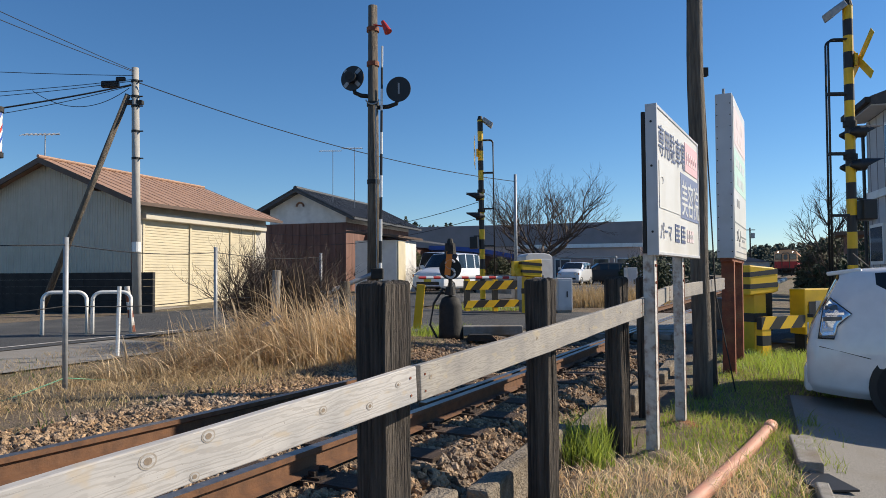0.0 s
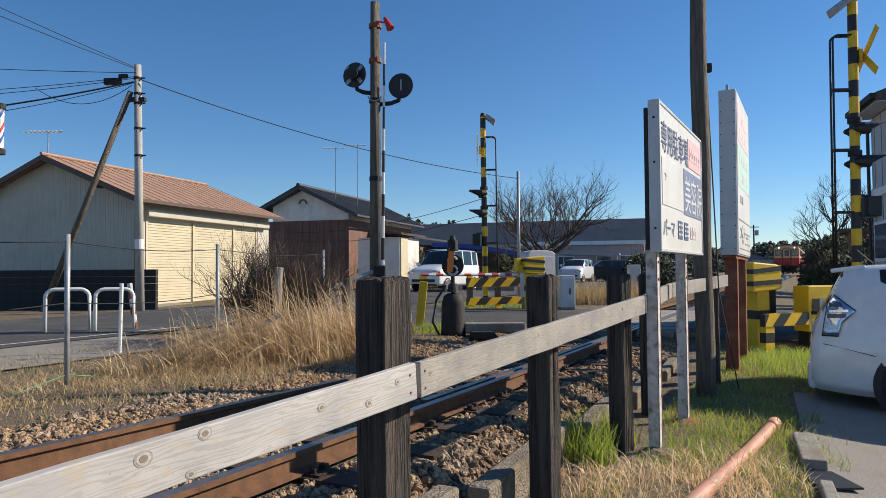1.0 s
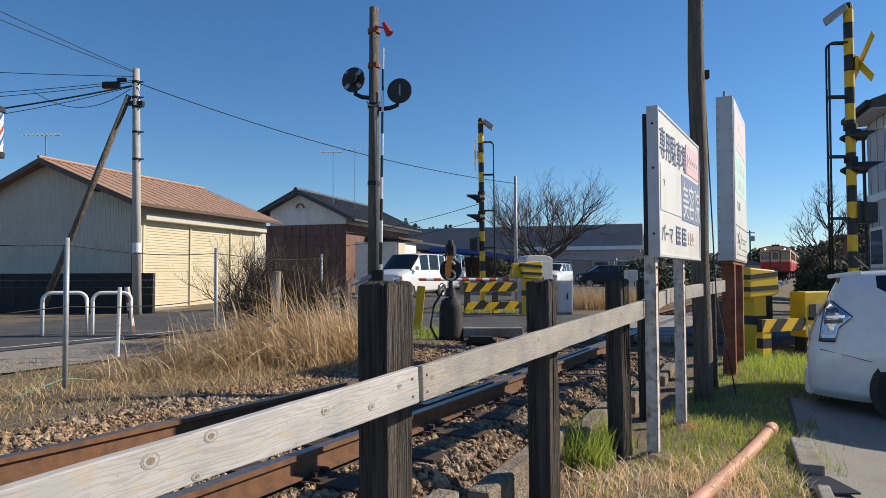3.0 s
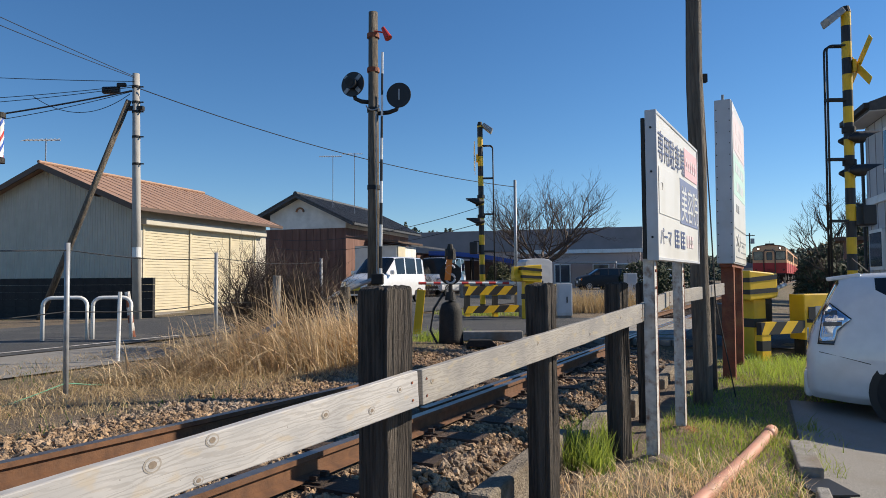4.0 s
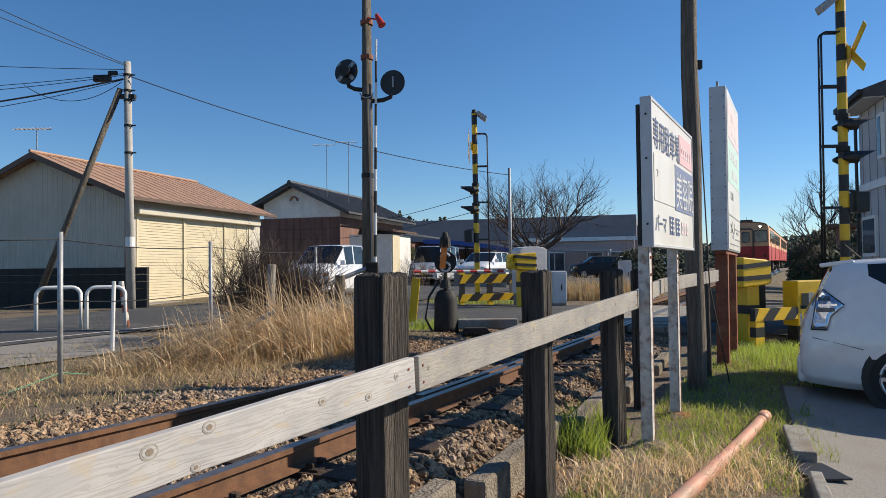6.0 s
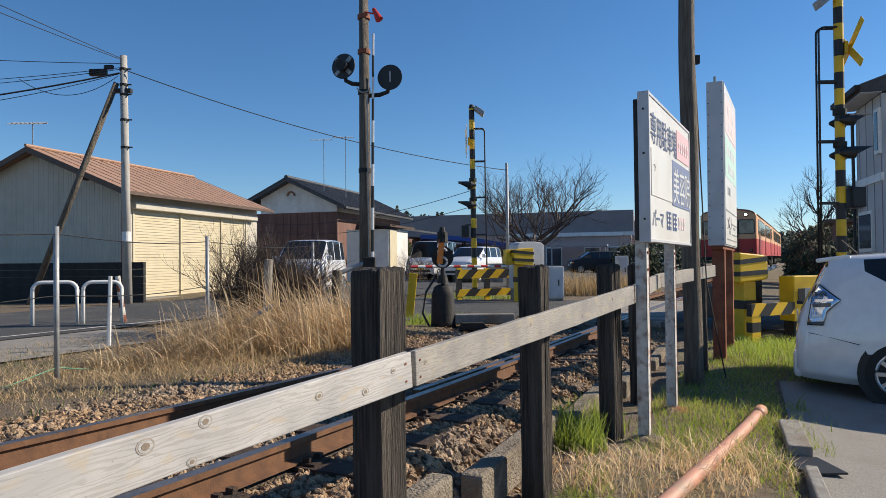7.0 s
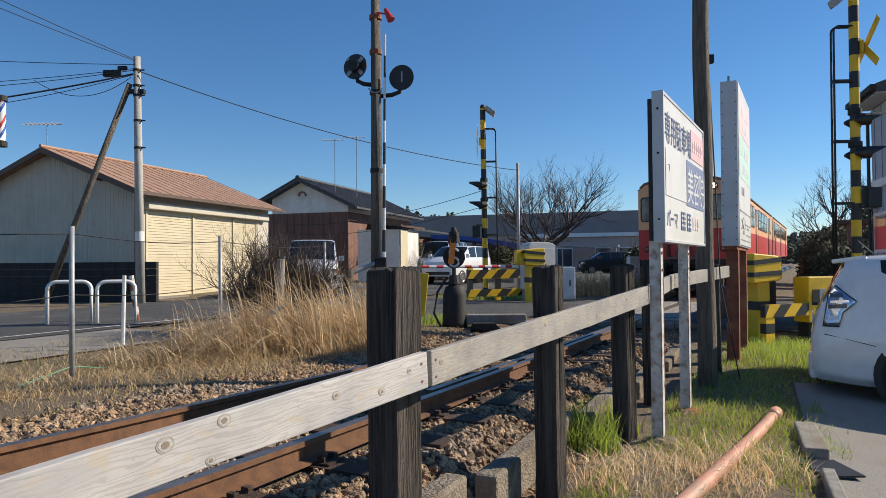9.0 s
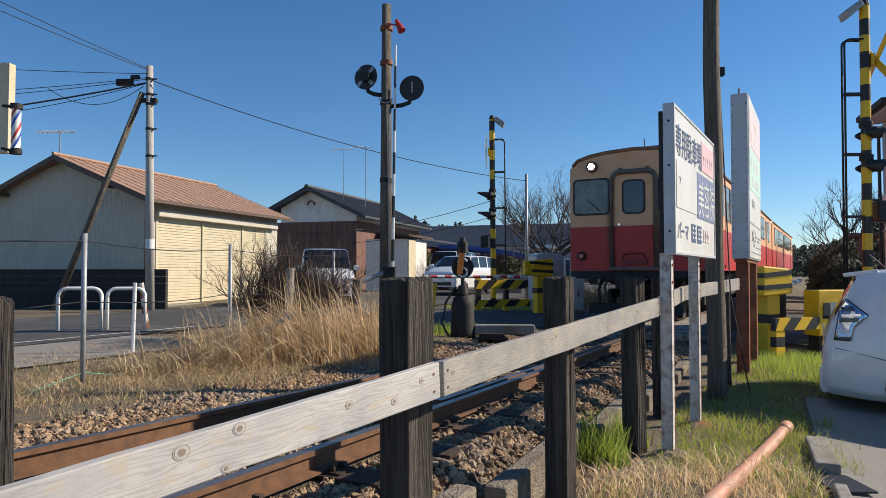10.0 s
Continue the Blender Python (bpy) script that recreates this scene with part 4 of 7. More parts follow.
# ---------------------------------------------------------------- level crossing gear
def crossing_signal(x, y, rz, h, label):
    g = ground_z(x, y)
    t = thing("crossing_signal", pose(x, y, g, 0, 0.4, rz), label, "crossing signal", "crossing signals")
    band = 0.30
    n = int(h / band)
    for k in range(n + 1):
        bm = B()
        cyl(bm, (0, 0, k * band), (0, 0, min((k + 1) * band, h)), 0.084, seg=16)
        part("band", bm, "yellow" if k % 2 else "black", t, smooth=False)
    bm = B()
    cyl(bm, (0, 0, h), (0, 0, h + 0.12), 0.09, 0.06)
    part("cap", bm, "dark", t)
    # floodlight
    bm = B()
    poly(bm, [(-0.06, -0.16, h - 0.02), (-0.34, -0.13, h - 0.26), (-0.40, -0.13, h - 0.12), (-0.12, -0.14, h + 0.08)], (0, 0.28, 0))
    part("floodlight", bm, "galv", t, "grey floodlight hood", bevel=0.02)
    # crossbuck
    for k, a in enumerate((42, -42)):
        bm = B()
        box(bm, (0.17 + 0.022 * k, 0, h - 1.0), (0.016, 1.2, 0.15), m=Matrix.Translation((0, 0, h - 1.0)) @ Matrix.Rotation(radians(a), 4, "X") @ Matrix.Translation((0, 0, 1.0 - h)))
        part("crossbuck_arm", bm, "yellow", t, "yellow crossbuck blade", bevel=0.01)
    bm = B()
    box(bm, (0.10, 0, h - 1.0), (0.06, 0.16, 0.22))
    part("bracket", bm, "yellow", t)
    # lamps
    for z in (h - 2.35, h - 2.95):
        bm = B()
        cyl(bm, (0, 0, z + 0.12), (0, 0, z + 0.22), 0.115, seg=16)
        part("clamp", bm, "dark", t)
        for sg in (1, -1):
            bm = B()
            cyl(bm, (0.05, sg * 0.17, z), (0.16, sg * 0.17, z), 0.11, seg=18)
            cyl(bm, (-0.10, sg * 0.17, z), (0.05, sg * 0.17, z), 0.03, 0.11, 18)
            lp = part("lamp", bm, "black", t, "black lamp housing")
            bm = B()
            cyl(bm, (0.155, sg * 0.17, z), (0.168, sg * 0.17, z), 0.095, seg=18)
            part("lens", bm, "redlens", lp)
            bm = B()
            secs = []
            for i in range(7):
                xx = 0.16 + 0.30 * i / 6
                secs.append([(xx, sg * 0.17 + 0.115 * math.cos(radians(a)), z + 0.115 * math.sin(radians(a))) for a in np.linspace(-20 + 14 * i, 200 - 14 * i, 9)])
            loft(bm, secs)
            hd = part("hood", bm, "black", lp)
            sm = hd.modifiers.new("thick", "SOLIDIFY")
            sm.thickness = 0.006
    # maintenance frame
    for yy in (-0.05, 0.05):
        bm = B()
        tube(bm, [(-0.02, yy, h - 0.62), (-0.28, yy, h - 0.62)] + arc((-0.28, yy, h - 0.72), 0.10, 90, 180, 4) + [(-0.38, yy, h - 1.5), (-0.38, yy, 0.1)], 0.02, 8)
        part("ladder_stile", bm, "black", t, smooth=True)
    for z in (h - 1.62, h - 2.72, h - 3.85, 0.6):
        bm = B()
        box(bm, (-0.2, 0, z), (0.38, 0.12, 0.045))
        part("rung", bm, "black", t)
    bm = B()
    box(bm, (0.25, 0.0, h - 3.75), (0.24, 0.34, 0.36))
    bx = part("relay_box", bm, "black", t, bevel=0.02)
    bm = B()
    box(bm, (0.1, 0.0, h - 3.55), (0.3, 0.05, 0.04))
    part("arm", bm, "black", bx)


crossing_signal(7.42, 12.3, -4, 5.95, "tall yellow and black banded crossing signal post with crossbuck")
crossing_signal(1.2, 20.6, 177, 5.75, "far yellow and black crossing signal post seen from behind")


def striped_barrier(name, x, y, rz, L, label, rails, posts, z_off=0.0):
    t = thing(name, pose(x, y, ground_z(x, y) + z_off, 0, 0, rz), label, "barrier")
    for z, h, n in rails:
        stripes(t, L, h, 0.09, n, h, z)
    for px_, w, h in posts:
        for k in range(3):
            bm = B()
            box(bm, (px_, 0.02, h * (k + 0.5) / 3), (w, 0.11, h / 3))
            part("post_band", bm, ("yellow", "black", "yellow")[k], t)
    return t


striped_barrier("guard_barrier", 4.80, 10.35, 26, 1.25, "yellow and black striped guard barrier in the grass", [(0.40, 0.19, 5)], [(0.12, 0.19, 0.46)])
striped_barrier("guard_barrier", 0.58, 18.9, 24, 2.0, "yellow and black striped guard barrier across the crossing", [(0.62, 0.25, 7), (0.12, 0.20, 6)],
                [(0.10, 0.14, 0.95), (0.98, 0.14, 0.9), (1.92, 0.20, 0.95)])


def gate_machine(x, y, rz, label, lift=0.0):
    t = thing("gate_machine", pose(x, y, ground_z(x, y) + lift, 0, 0, rz), label, "barrier machine", "barrier machines")
    bm = B()
    poly(bm, [(-0.30, -0.22, 0.98), (0.26, -0.22, 1.02), (0.30, -0.22, 1.30), (0.22, -0.22, 1.42), (-0.30, -0.22, 1.46)], (0, 0.44, 0))
    part("housing", bm, "yellow", t, bevel=0.02)
    for z, dz in ((1.08, 0.03), (1.27, 0.05)):
        bm = B()
        poly(bm, [(-0.303, -0.228, z), (0.286, -0.228, z + dz), (0.286, -0.228, z + dz + 0.075), (-0.303, -0.228, z + 0.075)], (0, 0.456, 0))
        part("stripe", bm, "black", t)
    bm = B()
    box(bm, (0, 0, 0.46), (0.26, 0.26, 1.08))
    part("pedestal", bm, "yellow", t, bevel=0.015)
    bm = B()
    box(bm, (0.0, 0, 0.62), (0.27, 0.27, 0.14))
    part("stripe", bm, "black", t)
    bm = B()
    box(bm, (0.38, 0.0, 1.22), (0.14, 0.16, 0.38))
    cyl(bm, (0.34, -0.1, 1.12), (0.34, 0.14, 1.12), 0.11, seg=16)
    part("crank", bm, "yellow", t, bevel=0.01)
    return t


g1 = gate_machine(5.02, 11.0, 22, "yellow and black crossing gate machine on a pedestal", -0.08)
bm = B()
for k in range(6):
    p0, p1 = Vector((0.45 + 0.055 * k, 0.05, 1.13 + 0.016 * k)), Vector((0.505 + 0.055 * k, 0.05, 1.146 + 0.016 * k))
    cyl(bm, p0, p1, 0.032, seg=10, mi=k % 2)
part("arm_stub", bm, ["white", "galv"], g1, "white banded arm stub")
g2 = gate_machine(2.25, 18.0, 200, "yellow and black crossing gate machine beyond the track")
for k in range(14):
    bm = B()
    cyl(bm, (0.40 + 0.19 * k, 0.05, 0.98 + 0.001 * k), (0.40 + 0.19 * (k + 1), 0.05, 0.981 + 0.001 * k), 0.035, seg=8)
    part("arm_band", bm, ("white", "red")[k % 2], g2)

t = thing("control_cabinet", pose(5.98, 11.0, ground_z(5.98, 11.0), 0, 0, 20), "yellow crossing control cabinet with a grey plate", "cabinet")
bm = B()
box(bm, (0.05, 0, 0.62), (0.78, 0.30, 0.72))
part("body", bm, "yellow", t, bevel=0.015)
bm = B()
box(bm, (0.14, -0.155, 0.66), (0.52, 0.01, 0.26))
pl = part("plate", bm, "galv", t, "grey metal plate")
bm = B()
box(bm, (-0.20, -0.162, 0.66), (0.14, 0.008, 0.24))
part("vent", bm, "black", t)
for x in (-0.25, 0.35):
    bm = B()
    box(bm, (x, 0, 0.13), (0.1, 0.2, 0.3))
    part("leg", bm, "dark", t)
for sx, sy, sw, sh, sm in ((4.95, 11.6, 0.5, 0.55, "black"), (5.35, 11.5, 0.3, 0.7, "black")):
    tt = thing("relay_case", pose(sx, sy, ground_z(sx, sy)), "black relay case beside the crossing gate", "relay case", "relay cases")
    bm = B()
    box(bm, (0, 0, sh / 2 + 0.1), (sw, 0.3, sh))
    part("body", bm, sm, tt, bevel=0.02)
    bm = B()
    box(bm, (0, -0.155, sh / 2 + 0.12), (sw * 0.6, 0.01, sh * 0.5))
    part("door", bm, "dark", tt)


def steel_case(x, y, rz, w, d, z0, z1, m, label, arch=False):
    t = thing("equipment_cabinet", pose(x, y, ground_z(x, y), 0, 0, rz), label, "cabinet", "grey cabinets")
    bm = B()
    pr = [(-w / 2, z0), (w / 2, z0), (w / 2, z1)]
    if arch:
        pr += [(w * 0.4, z1 + 0.06), (w * 0.2, z1 + 0.09), (-w * 0.2, z1 + 0.09), (-w * 0.4, z1 + 0.06)]
    pr += [(-w / 2, z1)]
    poly(bm, [(a, -d / 2, b) for a, b in pr], (0, d, 0))
    part("body", bm, m, t, bevel=0.015)
    bm = B()
    box(bm, (0, -d / 2 - 0.006, (z0 + z1) / 2), (w * 0.86, 0.012, (z1 - z0) * 0.86))
    dr = part("door", bm, m, t, bevel=0.004)
    bm = B()
    box(bm, (w * 0.12, -d / 2 - 0.02, (z0 + z1) / 2), (0.025, 0.03, 0.16))
    part("handle", bm, "dark", dr)
    bm = B()
    box(bm, (0, 0, z0 / 2), (w * 0.9, d * 0.9, z0 + 0.02))
    part("plinth", bm, "concrete", t)


steel_case(2.55, 18.9, 22, 0.85, 0.5, 0.35, 1.55, "signside", "grey arched steel equipment cabinet beside the crossing", True)
steel_case(3.2, 18.2, 10, 0.42, 0.35, 0.1, 0.95, "signside", "small blue-grey steel cabinet beside the crossing")
steel_case(6.35, 23.0, 10, 0.36, 0.3, 0.3, 1.25, "signside", "small pale steel cabinet beyond the crossing")


# old hand-worked switch stand
def switch_stand():
    x, y = 0.12, 11.35
    t = thing("switch_stand", pose(x, y, ground_z(x, y) - 0.02), "old tarred switch stand with a round lettered target", "switch stand")
    bm = B()
    secs = [[(r * math.cos(a), r * 0.8 * math.sin(a), z) for a in [2 * math.pi * k / 14 for k in range(14)]] for z, r in ((0, 0.22), (0.1, 0.2), (0.55, 0.19), (0.68, 0.15), (0.72, 0.08))]
    loft(bm, secs, closed=True, ends=True)
    part("base", bm, "dark", t, smooth=True)
    bm = B()
    cyl(bm, (0, 0, 0.6), (0, 0, 1.62), 0.035, seg=10)
    part("spindle", bm, "dark", t)
    bm = B()
    cyl(bm, (0, 0, 0.74), (0, 0, 0.88), 0.10, 0.07, 12)
    part("collar", bm, "dark", t)
    bm = B()
    cyl(bm, (0, -0.05, 1.18), (0, -0.035, 1.18), 0.185, seg=24)
    d = part("target", bm, "dark", t, "dark round target")
    bm = B()
    tube(bm, arc((-0.0, -0.06, 1.25), 0.075, 20, 270, 10) + arc((0, -0.06, 1.10), 0.075, 90, -160, 10), 0.022, 6)
    part("letter", bm, "signside", d)
    bm = B()
    box(bm, (-0.03, -0.075, 1.27), (0.10, 0.012, 0.40), m=Matrix.Translation((-0.03, 0, 1.27)) @ Matrix.Rotation(radians(6), 4, "Y") @ Matrix.Translation((0.03, 0, -1.27)))
    part("marker", bm, "orange", t, "orange marker strip")
    bm = B()
    cyl(bm, (0, 0, 1.42), (0, 0, 1.60), 0.10, 0.085, 12)
    cyl(bm, (0, 0, 1.60), (0, 0, 1.68), 0.06, 0.04, 10)
    box(bm, (0.0, -0.09, 1.52), (0.09, 0.05, 0.09))
    part("lantern", bm, "dark", t)
    bm = B()
    tube(bm, [(-0.12, 0, 0.85), (-0.28, -0.05, 0.6), (-0.34, -0.1, 0.25), (-0.22, -0.12, 0.02)], 0.02, 6)
    part("cable", bm, "wire", t)
    bm = B()
    box(bm, (0.7, 0.05, 0.14), (1.0, 0.22, 0.16))
    part("rod_cover", bm, "concrete", t, bevel=0.02)
    bm = B()
    poly(bm, [(0.25, -0.35, 0.0), (0.75, -0.35, 0.0), (0.65, -0.35, 0.10), (0.3, -0.35, 0.10)], (0, 0.25, 0))
    part("crank_cover", bm, "dark", t)


switch_stand()

# leaning yellow marker
t = thing("marker_post", pose(-0.52, 13.2, ground_z(-0.52, 13.2), 0, 6, 0), "yellow marker board leaning beside the crossing", "marker")
bm = B()
box(bm, (0, 0, 0.42), (0.16, 0.06, 0.95))
part("board", bm, "yellow", t, bevel=0.01)


# old crossing warning pole
def warning_pole():
    x, y = -1.28, 12.5
    g = ground_z(x, y)
    t = thing("warning_pole", pose(x, y, g), "old timber warning pole with two black disc lamps", "pole")
    H = 6.5 - g
    bm = B()
    cyl(bm, (0, 0, -0.1), (0.0, 0, H), 0.125, 0.085, 14)
    part("mast", bm, "polewood", t, smooth=True)
    for z in (H - 0.45, H - 1.1, H - 1.85, H - 3.3):
        bm = B()
        cyl(bm, (0, 0, z - 0.04), (0, 0, z + 0.04), 0.118, seg=14)
        part("hoop", bm, "redrust" if z > H - 1.5 else "dark", t)
    for sx, zc, ly in ((-0.37, 5.12 - g, 0), (0.48, 4.91 - g, 1)):
        bm = B()
        c = Vector((sx, -0.06, zc))
        ax = Vector((-0.35, -0.93, 0.05)) if sx < 0 else Vector((-0.22, -0.97, 0.02))
        ax.normalize()
        cyl(bm, c, c + ax * 0.02, 0.235, seg=28)
        d = part("disc", bm, "black", t, "black round backing disc")
        bm = B()
        if sx < 0:
            cyl(bm, c + ax * 0.02, c + ax * 0.14, 0.10, 0.12, 18)
            lp = part("lamp", bm, "black", d)
            bm = B()
            cyl(bm, c + ax * 0.142, c + ax * 0.15, 0.085, seg=18)
            part("lens", bm, "dark", d)
            q = ax.to_track_quat("Z", "Y").to_matrix().to_4x4()
            for a in (45, -45, 135, -135):
                bm = B()
                box(bm, (0.165, 0, 0.026), (0.11, 0.07, 0.008), m=Matrix.Translation(c) @ q @ Matrix.Rotation(radians(a), 4, "Z"))
                part("cross_bar", bm, "galv", d)
        else:
            box(bm, c + ax * 0.03 + Vector((0.01, 0, 0.01)), (0.03, 0.02, 0.20))
            part("strap", bm, "galv", d)
        bm = B()
        tube(bm, [(0, 0, zc - 0.33)] + [(sx * 0.6, -0.02, zc - 0.31), (sx * 0.9, -0.03, zc - 0.26), (sx * 0.98, -0.04, zc - 0.12)], 0.04, 10)
        part("bracket", bm, "dark", t, smooth=True)
    bm = B()
    tube(bm, [(0.02, -0.08, H - 0.38), (0.2, -0.1, H - 0.42)], 0.015)
    cyl(bm, (0.19, -0.1, H - 0.33), (0.30, -0.16, H - 0.55), 0.035, 0.075, 14)
    part("horn", bm, "red", t, "small red horn")
    for k in range(11):
        bm = B()
        cyl(bm, (0.13 + 0.012 * k * 0.4, -0.12, 0.9 + k * 0.4), (0.13 + 0.012 * (k + 1) * 0.4, -0.12, 1.3 + k * 0.4), 0.032 - 0.0012 * k, seg=8)
        part("gate_pole_band", bm, ("white", "black")[k % 2], t)
    bm = B()
    tube(bm, [(0.1, -0.1, 1.14), (-1.15, -0.6, 0.62)], 0.042, 10)
    part("counterweight_arm", bm, "galv", t, "sloping galvanised arm")
    bm = B()
    box(bm, (0.08, -0.12, 1.1), (0.22, 0.16, 0.2))
    part("pivot", bm, "dark", t, bevel=0.02)
    bm = B()
    tube(bm, arc((0, -0.13, H - 1.75), 0.13, 200, 340, 8), 0.014)
    tube(bm, [(0.06, -0.12, H - 1.9), (0.07, -0.12, 1.0)], 0.012)
    part("conduit", bm, "galv", t)


warning_pole()


# ---------------------------------------------------------------- wire fence and hoop rails on the far side
wf = thing("wire_fence", Matrix(), "sagging wire fence on thin galvanised posts", "fence")
WP = [(-4.35, 3.4), (-3.5, 6.3), (-2.93, 8.75), (-2.05, 11.4)]
for k, (x, y) in enumerate(WP):
    g = ground_z(x, y)
    bm = B()
    cyl(bm, (x, y, g - 0.1), (x - 0.005, y, g + 1.42), 0.024, seg=10)
    part("post", bm, "galv", wf, smooth=True)
for h, m in ((1.35, "wire"), (0.78, "wire"), (0.12, "greenrope")):
    for a, b in zip(WP, WP[1:]):
        bm = B()
        pts = []
        for i in range(9):
            f = i / 8
            x, y = a[0] + (b[0] - a[0]) * f, a[1] + (b[1] - a[1]) * f
            pts.append((x, y, ground_z(x, y) + h - 0.10 * math.sin(math.pi * f) * (1.6 if h < 0.5 else 0.5)))
        tube(bm, pts, 0.005, 4)
        part("wire", bm, m, wf)
for (x, y), L in (((-2.6, 8.1), 1.1),):
    bm = B()
    cyl(bm, (x, y, ground_z(x, y) + 0.2), (x + 0.62, y + 0.2, ground_z(x, y) + 0.55), 0.028, seg=10)
    part("brace", bm, "galv", wf, "fallen galvanised brace")
# stubs of older posts
for x, y, h, r, m in ((-2.32, 9.3, 1.12, 0.062, "concrete"), (-1.75, 11.9, 0.95, 0.10, "polewood")):
    t = thing("old_post", pose(x, y, ground_z(x, y), 0, 2, 0), "short weathered old fence post in the dry grass", "post", "old posts")
    bm = B()
    cyl(bm, (0, 0, -0.1), (0, 0, h), r, r * 0.9, 10)
    part("shaft", bm, m, t, bevel=0.01)


def hoop(x, y, rz, w, h):
    t = thing("hoop_rail", pose(x, y, ground_z(x, y), 0, 0, rz), "white painted steel hoop rail at the road edge", "hoop rail", "white hoop rails")
    bm = B()
    r = 0.14
    tube(bm, [(-w / 2, 0, -0.1), (-w / 2, 0, h - r)] + arc((-w / 2 + r, 0, h - r), r, 180, 90, 5) + arc((w / 2 - r, 0, h - r), r, 90, 0, 5) + [(w / 2, 0, -0.1)], 0.032, 10)
    part("tube", bm, "white", t, smooth=True)


hoop(-6.35, 11.4, 20, 0.66, 0.74)
hoop(-5.73, 11.75, 20, 0.60, 0.74)
t = thing("marker_pole", pose(-4.24, 8.85, ground_z(-4.24, 8.85)), "thin white marker pole", "pole")
bm = B()
cyl(bm, (0, 0, -0.05), (0.02, 0, 0.92), 0.026, seg=8)
part("shaft", bm, "white", t)
t = thing("bollard_post", pose(-5.52, 12.1, ground_z(-5.52, 12.1), 0, -8, 0), "leaning orange and white striped bollard", "bollard")
for k in range(6):
    bm = B()
    cyl(bm, (0, 0, 0.14 * k), (0, 0, 0.14 * (k + 1)), 0.045, seg=10)
    part("band", bm, "redrust" if k % 2 == 0 else "whiterust", t)


# ---------------------------------------------------------------- utility pole and cables
def utility_pole():
    x, y = -7.80, 17.3
    g = ground_z(x, y)
    t = thing("utility_pole", pose(x, y, g, 0, -0.9, 0), "pale concrete utility pole with a timber brace", "utility pole")
    bm = B()
    cyl(bm, (0, 0, -0.1), (0, 0, 6.85 - g), 0.115, 0.085, 16)
    part("mast", bm, "polecon", t, smooth=True)
    for z in (6.5, 6.1, 5.85, 5.2, 4.5):
        bm = B()
        cyl(bm, (0, 0, z - g - 0.03), (0, 0, z - g + 0.03), 0.104, seg=14)
        box(bm, (0.12, -0.02, z - g), (0.16, 0.03, 0.03))
        part("clamp", bm, "dark", t)
    bm = B()
    cyl(bm, (0, 0, 1.6), (0, 0, 1.85), 0.112, 0.110, 16)
    part("number_band", bm, "white", t)
    bm = B()
    box(bm, (-0.35, -0.05, 6.55 - g), (0.25, 0.10, 0.12))
    box(bm, (-0.62, -0.05, 6.42 - g), (0.45, 0.14, 0.18))
    part("cable_joint", bm, "black", t, bevel=0.04)
    b = thing("pole_brace", pose(x, y, 0), "leaning weathered timber brace of the utility pole", "brace")
    bm = B()
    cyl(bm, (-2.75, 0.4, ground_z(x - 2.75, y + 0.4) - 0.1), (-0.25, -0.05, 6.15), 0.085, 0.07, 12)
    part("strut", bm, "polewood", b, smooth=True)
    bm = B()
    box(bm, (-0.12, 0, 5.95), (0.45, 0.14, 0.10))
    part("yoke", bm, "dark", b)


utility_pole()
cables = thing("overhead_cables", Matrix(), "black overhead service cables", "cables")


def cable(a, b, sag, r):
    bm = B()
    a, b = Vector(a), Vector(b)
    tube(bm, [a.lerp(b, i / 24) - Vector((0, 0, sag * 4 * (i / 24) * (1 - i / 24))) for i in range(25)], r, 5)
    part("cable", bm, "wire", cables)


cable((-7.8, 17.2, 6.45), (2.58, 24.0, 4.75), 0.35, 0.013)
cable((-7.9, 17.2, 6.75), (-10.6, 10.8, 7.45), 0.05, 0.009)
cable((-7.9, 17.2, 6.72), (-10.6, 10.8, 7.15), 0.06, 0.009)
cable((-7.9, 17.2, 6.62), (-15.5, 16.8, 6.9), 0.06, 0.009)
cable((-7.9, 17.2, 6.52), (-15.5, 16.8, 5.95), 0.10, 0.009)
cable((-7.9, 17.2, 6.48), (-15.5, 16.8, 5.8), 0.12, 0.009)
cable((-7.95, 17.2, 6.38), (-13.8, 14.8, 4.75), 0.12, 0.022)
cable((-7.95, 17.2, 6.36), (-13.8, 14.8, 4.7), 0.22, 0.009)
cable((-8.0, 17.2, 6.30), (-10.6, 17.4, 6.3), 0.45, 0.009)
cable((1.2, 20.6, 3.7), (-9.0, 33.5, 3.6), 0.5, 0.010)
cable((1.2, 20.6, 3.2), (-9.0, 33.5, 3.2), 0.5, 0.010)

# slim steel pole beyond the crossing
t = thing("lamp_pole", pose(2.58, 24.0, ground_z(2.58, 24)), "slim galvanised steel lamp pole", "pole")
bm = B()
cyl(bm, (0, 0, -0.1), (0, 0, 4.55), 0.065, 0.05, 12)
part("mast", bm, "galv", t, smooth=True)


